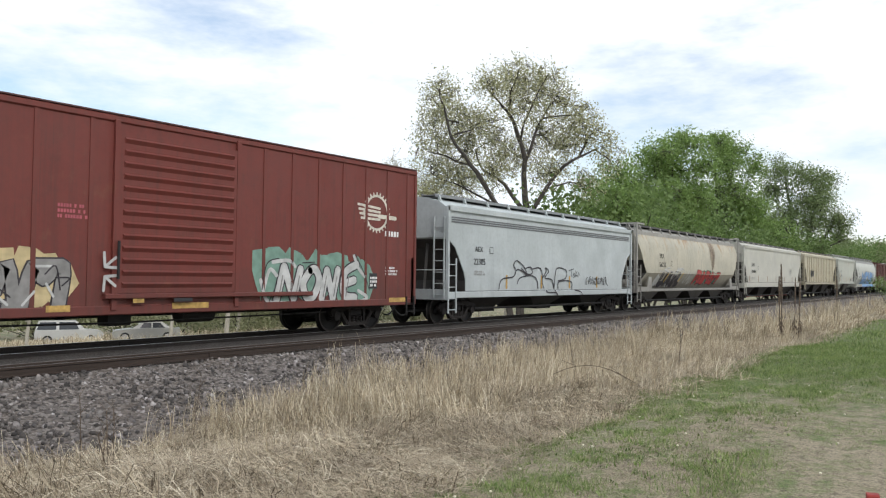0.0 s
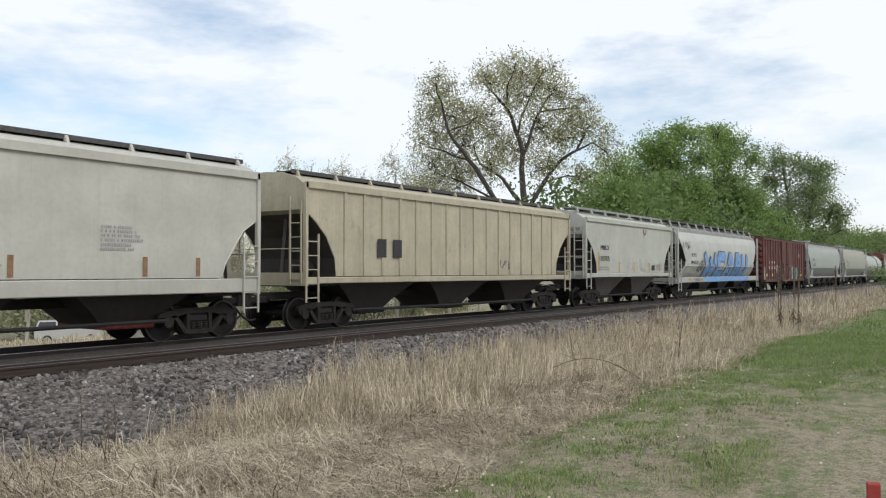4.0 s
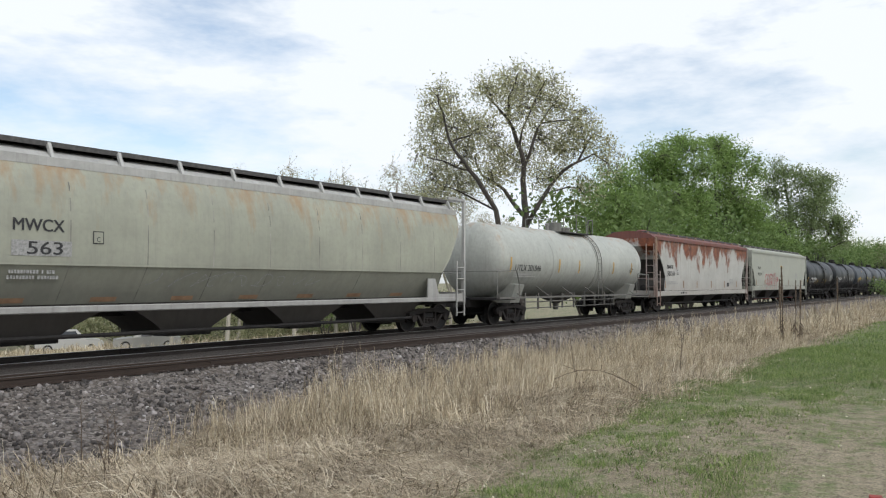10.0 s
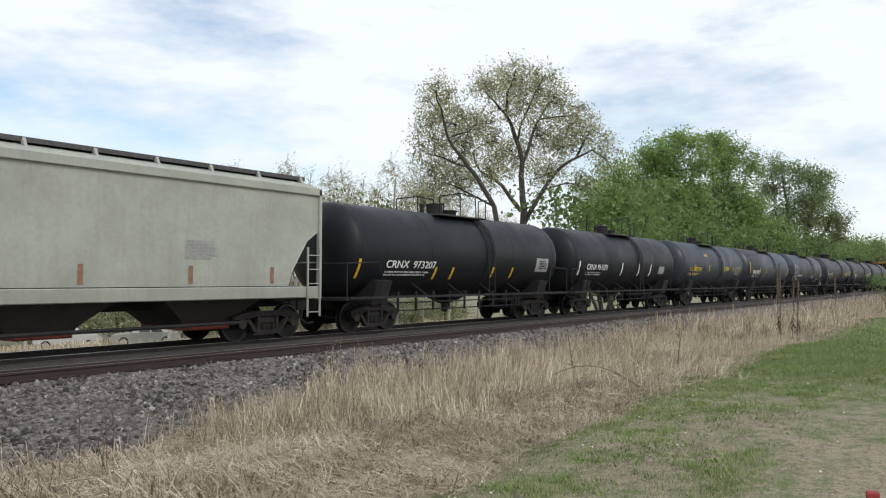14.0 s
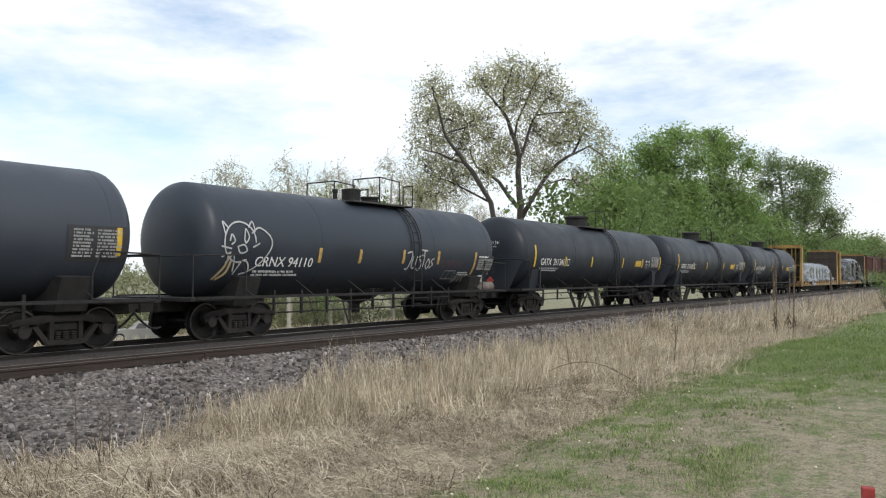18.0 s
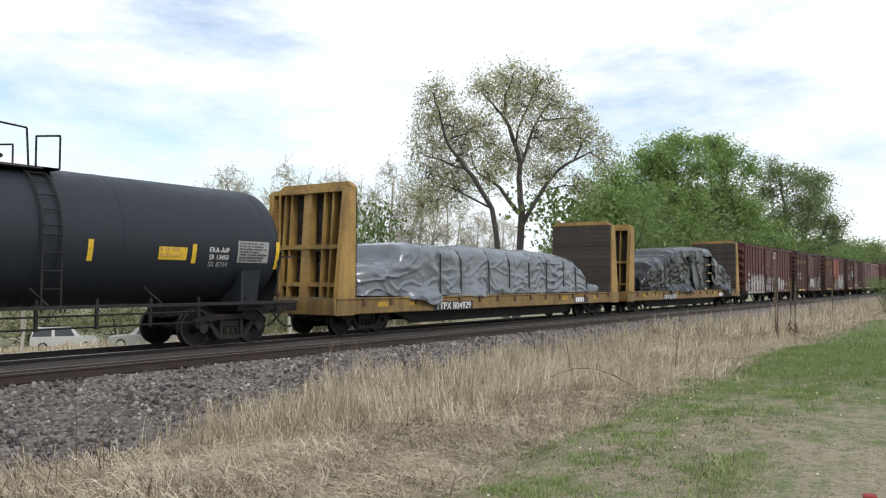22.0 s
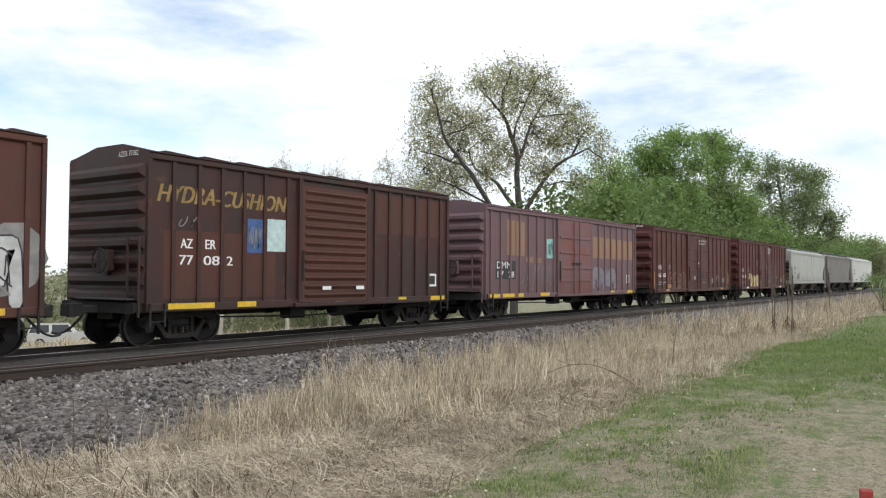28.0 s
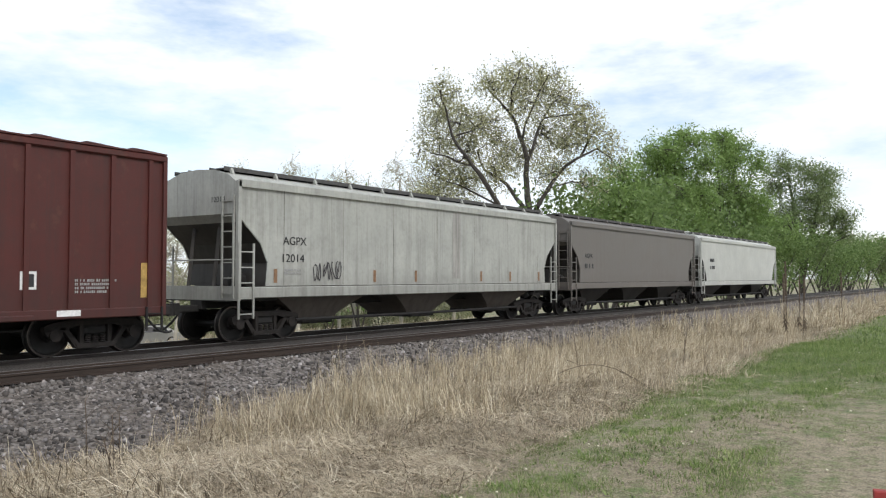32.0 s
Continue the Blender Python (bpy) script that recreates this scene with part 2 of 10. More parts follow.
def ground_material():
    m = Nodes("ground_cover", 0.95)
    x, y, z = m.xyz()[0:3]
    mid = m.noise(1.7, detail=7, rough=0.7)
    tuft = m.noise(7.0, detail=5, rough=0.7)
    fine = m.ramp(m.noise(48.0, detail=5, rough=0.75), [(0.32, 0.0), (0.68, 1.0)])
    wob = m.math("ADD", y, m.math("MULTIPLY", m.math("SUBTRACT", mid, 0.5), 1.6))
    straw = m.mix(fine, (0.11, 0.088, 0.054), (0.5, 0.425, 0.295))
    green = m.mix(fine, (0.055, 0.08, 0.02), (0.2, 0.255, 0.085))
    soil = m.mix(fine, (0.07, 0.055, 0.036), (0.22, 0.18, 0.125))
    east = m.math("MULTIPLY", m.span(x, 9.0, 24.0), 0.28)
    amount = m.math("SUBTRACT", m.math("ADD", m.math("MULTIPLY", mid, 0.6), m.math("MULTIPLY", tuft, 0.5)), east)
    lawn = m.mix(m.ramp(amount, [(0.42, 0.0), (0.58, 1.0)]), green, straw)
    lawn = m.mix(m.ramp(m.noise(11.0, detail=6, rough=0.75), [(0.52, 0.0), (0.62, 0.85)]), lawn, soil)
    rough_grass = m.mix(m.ramp(tuft, [(0.35, 0.8), (0.6, 0.1)]), straw, soil)
    far = m.mix(m.ramp(m.noise(0.9, detail=6, rough=0.7), [(0.4, 0.0), (0.6, 1.0)]), (0.13, 0.15, 0.065), straw)
    c = m.mix(m.span(wob, 4.2, 4.9), lawn, rough_grass)
    c = m.mix(m.span(wob, 24.0, 33.0), c, far)
    m.color(c)
    m.bump(m.math("ADD", fine, tuft), 0.5, 0.03)
    return m.mat


def make_ground():
    xs = sorted(set([-900, -300, -120, -60, -30] + list(np.arange(-12, 70, 0.8)) + list(np.arange(70, 200, 6.0)) + [260, 400, 700, 1200, 2600]))
    ys = sorted(set([p for p, _ in GROUND_LINE] + [-300, -20, -2, 0] + list(np.arange(2.5, 12.3, 0.5)) + list(np.arange(22, 60, 2.0)) + [120, 250, 600, 1200]))
    vs = [(x, y, ground_z(y) + (bumps(x, y) * (1.0 if 1 < y < 12 else 0.3) if -20 < x < 200 and -10 < y < 60 else 0)) for y in ys for x in xs]
    n = len(xs)
    fs = [(j * n + i, j * n + i + 1, (j + 1) * n + i + 1, (j + 1) * n + i) for j in range(len(ys) - 1) for i in range(n - 1)]
    mb = Mb().add(vs, fs)
    ob = new("ground", mb.mesh("ground", True))
    ob.data.materials.append(ground_material())
    tagged(ob, "mown lawn of patchy green and straw turf falling to rough ground", "ground", kind="structure")


def stone_material():
    m = Nodes("ballast_stone", 0.9)
    r = m.island()
    c = m.ramp(r, [(0.0, (0.03, 0.027, 0.026)), (0.35, (0.1, 0.089, 0.081)), (0.6, (0.17, 0.15, 0.138)), (0.8, (0.25, 0.23, 0.213)), (0.93, (0.35, 0.315, 0.3)), (1.0, (0.55, 0.52, 0.5))])
    m.color(m.mix(m.noise(30.0), c, m.mix(0.5, c, (0.05, 0.045, 0.04))))
    return m.mat


def bed_material():
    m = Nodes("ballast_bed", 0.95)
    v = m.n.new("ShaderNodeTexVoronoi")
    v.inputs["Scale"].default_value = 17.0
    m.l.new(m.co(), v.inputs["Vector"])
    c = m.ramp(v.outputs["Color"], [(0.1, (0.055, 0.048, 0.042)), (0.5, (0.15, 0.132, 0.118)), (0.9, (0.3, 0.272, 0.245))])
    c = m.mix(m.ramp(m.noise(0.8), [(0.4, 0.0), (0.7, 0.5)]), c, (0.11, 0.085, 0.065))
    # brown oil staining along the track, deepened with the train's shade as colour
    oil_shade = m.span(m.math("ADD", m.xyz()[1], m.math("MULTIPLY", m.noise(2.5), 0.5)), 14.75, 15.2)
    m.color(m.mix(m.math("MULTIPLY", oil_shade, 0.8), c, (0.026, 0.021, 0.0175)))
    m.bump(v.outputs["Distance"], 1.0, 0.05)
    return m.mat


BED = [(9.3, -1.1), (10.4, -0.85), (13.0, -0.55), (14.0, -0.3), (14.5, -0.21), (14.72, -0.13), (14.95, -0.065), (16.08, -0.075), (16.14, -0.16), (16.26, -0.16), (16.34, -0.12), (17.55, -0.12), (17.64, -0.17), (19.4, -0.2), (19.9, -0.28), (21.7, -1.1)]


def bed_z(y):
    for (a, za), (b, zb) in zip(BED, BED[1:]):
        if a <= y <= b:
            return za + (zb - za) * (y - a) / (b - a)
    return -1.0


def scatter_stones(n, x0, x1, y0, y1, size, seed):
    rng = np.random.default_rng(seed)
    base = np.array([(-1, -1, -1), (1, -1, -0.8), (1, 1, -1), (-1, 1, -0.9), (-0.75, -0.6, 0.8), (0.7, -0.7, 0.9), (0.6, 0.75, 0.7), (-0.7, 0.65, 0.95)]) * 0.5
    quads = np.array([(3, 2, 1, 0), (4, 5, 6, 7), (0, 1, 5, 4), (1, 2, 6, 5), (2, 3, 7, 6), (3, 0, 4, 7)])
    px = x0 + (x1 - x0) * rng.random(n) ** 1.25
    py = rng.uniform(y0, y1, n)
    pz = np.array([bed_z(q) for q in py])
    sz = size * rng.uniform(0.55, 1.35, (n, 1, 1)) * rng.uniform(0.5, 1.45, (n, 1, 3))
    a, b = rng.uniform(0, 6.28, n), rng.uniform(-0.9, 0.9, n)
    p = base[None] * sz + rng.uniform(-0.14, 0.14, (n, 8, 3)) * size
    ca, sa, cb, sb = np.cos(a)[:, None], np.sin(a)[:, None], np.cos(b)[:, None], np.sin(b)[:, None]
    y2, z2 = p[..., 1] * cb - p[..., 2] * sb, p[..., 1] * sb + p[..., 2] * cb
    x3, y3 = p[..., 0] * ca - y2 * sa, p[..., 0] * sa + y2 * ca
    v = np.stack([x3 + px[:, None], y3 + py[:, None], z2 + pz[:, None] + size * 0.12], -1).reshape(-1, 3)
    f = (quads[None] + 8 * np.arange(n)[:, None, None]).reshape(-1, 4)
    return raw_mesh("stones", v, f)


def loose_stones(bed):
    """The stones that lie nearest, each by itself on the shoulder of the bed."""
    m = Nodes("loose_stone", 0.9)
    c = m.ramp(m.random(), [(0.0, (0.05, 0.047, 0.047)), (0.4, (0.11, 0.103, 0.102)), (0.75, (0.185, 0.172, 0.17)), (0.95, (0.29, 0.265, 0.255)), (1.0, (0.42, 0.4, 0.38))])
    m.color(m.mix(m.noise(30.0), c, m.mix(0.5, c, (0.05, 0.045, 0.04))))
    rng = random.Random(6)
    shapes = []
    for k in range(8):
        bm = bmesh.new()
        bmesh.ops.create_icosphere(bm, subdivisions=1, radius=1.0)
        for v in bm.verts:
            v.co *= rng.uniform(0.72, 1.12)
        me = bpy.data.meshes.new("stone")
        bm.to_mesh(me)
        bm.free()
        me.materials.append(m.mat)
        shapes.append(me)
    for k in range(300):
        x, y = rng.uniform(3.5, 13.0), rng.uniform(10.2, 13.8)
        s = rng.uniform(0.022, 0.045)
        ob = new("stone", shapes[k % 8])
        ob.parent = bed
        ob.matrix_basis = pose(x, y, bed_z(y) + s * 0.75, rng.uniform(0, 360), rng.uniform(0, 360), rng.uniform(0, 360))
        ob.scale = (s, s * rng.uniform(0.7, 1.0), s * rng.uniform(0.6, 0.9))


RAIL_PROFILE = [(-0.075, -0.172), (0.075, -0.172), (0.075, -0.158), (0.012, -0.14), (0.009, -0.048), (0.036, -0.036), (0.036, -0.004), (0.028, 0.0),
                (-0.028, 0.0), (-0.036, -0.004), (-0.036, -0.036), (-0.009, -0.048), (-0.012, -0.14), (-0.075, -0.158)]


def make_track():
    bed = Mb()
    xs = list(np.arange(-30, 120, 1.0)) + [160, 240, 400, 900, 2000]
    vs = [(x, y, z + ((0.03 if y < 14.6 else 0.01) * math.sin(x * 1.7 + y * 3) if -20 < x < 110 else 0)) for y, z in BED for x in xs]
    n = len(xs)
    bed.add(vs, [(j * n + i, j * n + i + 1, (j + 1) * n + i + 1, (j + 1) * n + i) for j in range(len(BED) - 1) for i in range(n - 1)])
    ob = new("ballast_bed", bed.mesh("ballast_bed", True))
    ob.data.materials.append(bed_material())
    tagged(ob, "bed of crushed grey and purplish ballast under the track", "ballast", kind="structure")
    st = new("ballast_stones", scatter_stones(15000, -1.0, 42.0, 9.95, 14.62, 0.062, 3))
    st.data.materials.append(stone_material())
    loose_stones(ob)
    tagged(st, "loose crushed ballast stones, grey, purple and a few white", "ballast", kind="stuff")
    steel = Nodes("rusty_rail", 0.6, 0.4)
    steel.color(steel.mix(steel.noise(5.0, steel.mapped((0.4, 6, 6)), 6), (0.022, 0.016, 0.013), (0.075, 0.052, 0.04)))
    worn = Nodes("worn_rail", 0.5, 0.5)
    worn.color(worn.mix(worn.noise(5.0, worn.mapped((0.4, 6, 6)), 6), (0.02, 0.016, 0.014), (0.05, 0.041, 0.037)))
    polished = plain("polished_rail_head", (0.3, 0.29, 0.28), 0.35, 0.8, 0.2, 3.0)
    # spare rails get a paler head colour that paints in the sky's reflection
    spare_sheen = plain("spare_head_sheen", (0.15, 0.135, 0.125), 0.6, 0.2, 0.25, 3.0)
    tie = plain("creosoted_wood", (0.05, 0.04, 0.033), 0.9)
    for name, y, z, mt, lab in (("rail", TRACK_Y - 0.7525, 0.0, worn, "dark steel running rail on the ballast"), ("rail", TRACK_Y + 0.7525, 0.0, worn, "dark steel running rail on the ballast"),
                                ("spare_rail", 14.62, -0.03, steel, "rusty spare rail laid along the ballast shoulder"), ("spare_rail", 14.36, -0.05, steel, "rusty spare rail laid along the ballast shoulder")):
        r = tagged(new(name), lab, "rail", group="rails")
        ring = [(y + a, z + b) for a, b in RAIL_PROFILE]
        length = Mb().extrude_x(ring, 0.003, 11.997).mesh("rail_length")
        bar = Mb().extrude_x([(y - 0.03, z - 0.135), (y - 0.013, z - 0.13), (y - 0.013, z - 0.055), (y - 0.03, z - 0.05)], -0.45, 0.45).mesh("joint_bar")
        for k in range(14):
            part("rail_length", length, mt.mat, r, at=pose(-48 + 12 * k, 0, 0))
            part("joint_bar", bar, mt.mat, r, at=pose(-36 + 12 * k, 0, 0))
        part("rail_length", Mb().extrude_x(ring, 120, 1500), mt.mat, r)
        part("rail_head", Mb().box(-48, 1500, y - 0.026, y + 0.026, z - 0.002, z + 0.004), polished if name == "rail" else spare_sheen, r, "pale rail head, worn on the track, painted sky sheen on the spares")
    ties = Mb()
    for k in range(150):
        x = -10 + k * 0.53
        ties.box(x, x + 0.22, TRACK_Y - 1.3, TRACK_Y + 1.3, -0.33, -0.176)
    t = new("sleepers", ties.mesh("ties"))
    t.data.materials.append(tie)
    tagged(t, "dark creosoted wooden sleepers sunk in ballast", "sleeper", kind="stuff")


make_ground()
make_track()

# ---- vegetation ----
def blades(n, place, height, width, lean, seed, two=True, wind=0.0):
    """Grass blades as tapered bent strips. place(rng, n) gives x, y, z and a height factor."""
    rng = np.random.default_rng(seed)
    x, y, z, k = place(rng, n)
    n = len(x)
    h = height * k * rng.uniform(0.55, 1.25, n)
    a = rng.uniform(0, 6.28, n)
    ln = lean * rng.uniform(0.1, 1.0, n) * h
    dx, dy = np.cos(a) * ln + wind * h, np.sin(a) * ln
    w = width * rng.uniform(0.6, 1.4, n)
    b = rng.uniform(0, np.pi, n)
    wx, wy = np.cos(b) * w, np.sin(b) * w * 0.6
    base = np.stack([x, y, z], -1)
    sx = np.stack([wx, wy, np.zeros(n)], -1)
    mid = base + np.stack([dx * 0.35, dy * 0.35, h * 0.6], -1)
    tip = base + np.stack([dx, dy, h * np.clip(1.0 - lean * 0.25, 0.3, 1)], -1)
    if two:
        v = np.stack([base - sx, base + sx, mid + sx * 0.7, mid - sx * 0.7, tip + sx * 0.15, tip - sx * 0.15], 1).reshape(-1, 3)
        f = (np.array([(0, 1, 2, 3), (3, 2, 4, 5)])[None] + 6 * np.arange(n)[:, None, None]).reshape(-1, 4)
    else:
        v = np.stack([base - sx, base + sx, tip], 1).reshape(-1, 3)
        f = (np.array([(0, 1, 2)])[None] + 3 * np.arange(n)[:, None, None]).reshape(-1, 3)
    return raw_mesh("blades", v, f)


def gz(y):
    ya, za = zip(*GROUND_LINE)
    return np.interp(y, ya, za)


def gb(x, y):
    return gz(y) + 0.05 * np.sin(x * 0.7 + 1.3 * np.sin(y * 0.8)) + 0.04 * np.sin(y * 1.9 + x * 0.31) + 0.02 * np.sin(x * 2.3 - y * 1.1)


def vnoise(x, y, seed):
    """Smooth random field of the plane, 0 to 1."""
    tab = np.random.default_rng(seed).random((64, 64))
    xi, yi = np.floor(x).astype(int), np.floor(y).astype(int)
    fx, fy = x - xi, y - yi
    fx, fy = fx * fx * (3 - 2 * fx), fy * fy * (3 - 2 * fy)
    a, b = tab[xi % 64, yi % 64], tab[(xi + 1) % 64, yi % 64]
    c, d = tab[xi % 64, (yi + 1) % 64], tab[(xi + 1) % 64, (yi + 1) % 64]
    return (a * (1 - fx) + b * fx) * (1 - fy) + (c * (1 - fx) + d * fx) * fy


def clump(x, y):
    return 0.6 * vnoise(x * 1.3, y * 1.3, 70) + 0.4 * vnoise(x * 3.1, y * 3.1, 71)


def grass_material(name, stops, rough=0.85):
    m = Nodes(name, rough)
    patch = m.noise(1.3, detail=5, rough=0.65)
    c = m.ramp(m.island(), stops)
    m.color(m.mix(m.ramp(patch, [(0.4, 0.0), (0.66, 0.75)]), c, m.mix(0.55, c, stops[0][1])))
    return m.mat


STRAW = [(0.0, (0.13, 0.095, 0.058)), (0.2, (0.34, 0.275, 0.178)), (0.55, (0.58, 0.49, 0.338)), (0.85, (0.74, 0.65, 0.475)), (1.0, (0.86, 0.79, 0.62))]
MATTED = [(0.0, (0.13, 0.097, 0.064)), (0.4, (0.35, 0.285, 0.195)), (0.8, (0.55, 0.465, 0.33)), (1.0, (0.72, 0.64, 0.48))]
LODGED = [(0.0, (0.09, 0.068, 0.045)), (0.25, (0.27, 0.215, 0.145)), (0.6, (0.46, 0.385, 0.27)), (0.9, (0.62, 0.54, 0.4)), (1.0, (0.76, 0.69, 0.54))]
TURF = [(0.0, (0.075, 0.12, 0.028)), (0.4, (0.15, 0.225, 0.055)), (0.8, (0.245, 0.325, 0.095)), (1.0, (0.42, 0.43, 0.21))]
FAR_EDGE = ([0, 4, 5, 7, 8.5, 10, 13.3, 17.7, 25, 40, 120], [7.2, 8.2, 8.7, 9.8, 10.3, 10.8, 11.9, 12.1, 12.2, 12.3, 12.5])
LAWN_EDGE = ([0, 5, 5.6, 7, 8.4, 10, 12, 14.2, 17.4, 22.8, 28, 39.5, 120], [3.4, 3.6, 3.75, 4.05, 4.2, 4.25, 4.3, 4.25, 4.5, 4.8, 4.8, 5.0, 5.3])


def bank_z(x, y):
    return np.maximum(gb(x, y), np.interp(y, [9.3, 10.4, 13.0, 14.0], [-1.1, -0.85, -0.55, -0.26])) - 0.02


def tufts(n, per, x0, x1, power, height, width, seed, stand=0.3, fringe=False):
    """Fans of blades from common roots that rise, arch over and lie along the drift of their neighbours; a share stands."""
    rng = np.random.default_rng(seed)
    x = x0 + (x1 - x0) * rng.random(n) ** power
    lo, hi = np.interp(x, *LAWN_EDGE), np.interp(x, *FAR_EDGE)
    k = 0.35 + 0.68 * rng.random(n) ** 0.8 if fringe else rng.random(n)
    y = lo + (hi - lo) * k + rng.normal(0, 0.18, n)
    tall = 0.5 + 0.9 * vnoise(x * 0.9, y * 0.9, seed + 1)
    tall = tall * np.clip(0.5 + k * 4, 0, 1) * np.where((np.abs(x - 13.8) < 0.9) & (y > 11), 1.5, 1.0)
    drift = 6.28 * (0.75 * vnoise(x * 0.45, y * 0.45, seed + 3) + 0.5 * vnoise(x * 1.5, y * 1.5, seed + 5))
    up = np.clip(stand + 0.7 * (vnoise(x * 0.75 + 9, y * 0.75, seed + 4) - 0.5) + 0.35 * np.clip((k - 0.55) / 0.45, 0, 1), 0.05, 1.0)
    X, Y, T = np.repeat(x, per), np.repeat(y, per), np.repeat(tall, per)
    D, U = np.repeat(drift, per), np.repeat(up, per)
    m = n * per
    X, Y = X + rng.normal(0, 0.06, m), Y + rng.normal(0, 0.06, m)
    a = D + rng.normal(0, 1.0, m)
    h = height * T * rng.uniform(0.4, 1.2, m)
    rise = np.clip(U * rng.uniform(0.3, 1.7, m) + 0.06, 0.1, 1.0)
    reach = h * (0.15 + 0.95 * (1 - rise)) * rng.uniform(0.5, 1.3, m)
    dx, dy = np.cos(a) * reach, np.sin(a) * reach
    top = h * (0.16 + 0.84 * rise)
    droop = np.clip(1.15 - 0.9 * (1 - rise) * rng.uniform(0.3, 1.3, m), 0.12, 1.1)
    w = width * rng.uniform(0.5, 1.5, m)
    b = rng.uniform(0, np.pi, m)
    sx = np.stack([np.cos(b) * w, np.sin(b) * w * 0.6, 0.5 * w * (1 - rise)], -1)
    base = np.stack([X, Y, bank_z(X, Y)], -1)
    kink = rng.normal(0, 0.08, m) * h
    one = base + np.stack([dx * 0.22 + kink, dy * 0.22 - kink, top * 0.62], -1)
    two = base + np.stack([dx * 0.62 + kink, dy * 0.62, top * np.minimum(0.98, 0.5 + 0.45 * droop)], -1)
    tip = base + np.stack([dx, dy, top * droop], -1)
    v = np.stack([base - sx, base + sx, one + sx * 0.9, one - sx * 0.9, two + sx * 0.65, two - sx * 0.65, tip + sx * 0.2, tip - sx * 0.2], 1).reshape(-1, 3)
    f = (np.array([(0, 1, 2, 3), (3, 2, 4, 5), (5, 4, 6, 7)])[None] + 8 * np.arange(m)[:, None, None]).reshape(-1, 4)
    return raw_mesh("blades", v, f)


def thatch_place(rng, n):
    x = 2.5 + 30 * rng.random(n) ** 1.1
    lo, hi = np.interp(x, *LAWN_EDGE), np.interp(x, *FAR_EDGE)
    y = lo - 0.15 + (hi - lo) * rng.random(n)
    return x, y, bank_z(x, y) + 0.02 + 0.16 * rng.random(n) * clump(x, y), 0.6 + 0.6 * rng.random(n)


def lush(x, y):
    """How green the lawn is, from straw patches (0) to lush tufts (1)."""
    def spot(cx, cy, rx, ry):
        return np.exp(-(((x - cx) / rx) ** 2 + ((y - cy) / ry) ** 2))
    p = 0.42 * vnoise(x * 0.8, y * 1.5, 80) + 0.4 * vnoise(x * 2.1, y * 2.6, 81) + 0.8 * vnoise(x * 6.0, y * 6.0, 82) - 0.36
    p = p + 0.42 * np.clip((x - 9.5 + 2.0 * vnoise(x * 0.7, y * 0.7, 83)) / 9, 0, 1) * np.clip((y - 0.8) / 1.2, 0.25, 1)
    p = p + 0.9 * spot(7.1, 1.82, 0.75, 0.3) + 0.3 * spot(6.3, 3.3, 0.9, 0.35) + 0.22 * spot(9.2, 4.0, 1.3, 0.25) + 0.2 * spot(5.6, 2.8, 0.5, 0.6)
    p = p - 0.35 * spot(8.0, 0.3, 1.2, 0.5) - 0.35 * spot(10.6, 1.5, 2.2, 0.5) - 0.25 * spot(12.6, 2.9, 1.6, 0.35)
    return np.clip(p, 0, 1)


def lawn_place(x0, x1, y0, y1, power, green):
    def place(rng, n):
        m = n * 5
        x = x0 + (x1 - x0) * rng.random(m) ** power
        y = rng.uniform(y0, y1, m)
        c = lush(x, y)
        keep = rng.random(m) < (np.clip(1.5 * c - 0.36, 0.05, 1) if green else 1.05 - c)
        keep &= y < np.interp(x, *LAWN_EDGE) + 0.4
        if x0 < 10:
            keep &= rng.random(m) < np.clip((x - 1.5) / 3.0, 0, 1) * np.clip((y + 3.5) / 2.0, 0, 1) * np.clip((26 - x) / 4, 0, 1)
        else:
            keep &= rng.random(m) < np.clip((x - 20) / 5, 0, 1)
        idx = np.nonzero(keep)[0][:n]
        x, y, c = x[idx], y[idx], c[idx]
        return x, y, gb(x, y) - 0.01, 0.45 + 0.9 * c if green else 0.6 + 0.5 * rng.random(len(x))
    return place


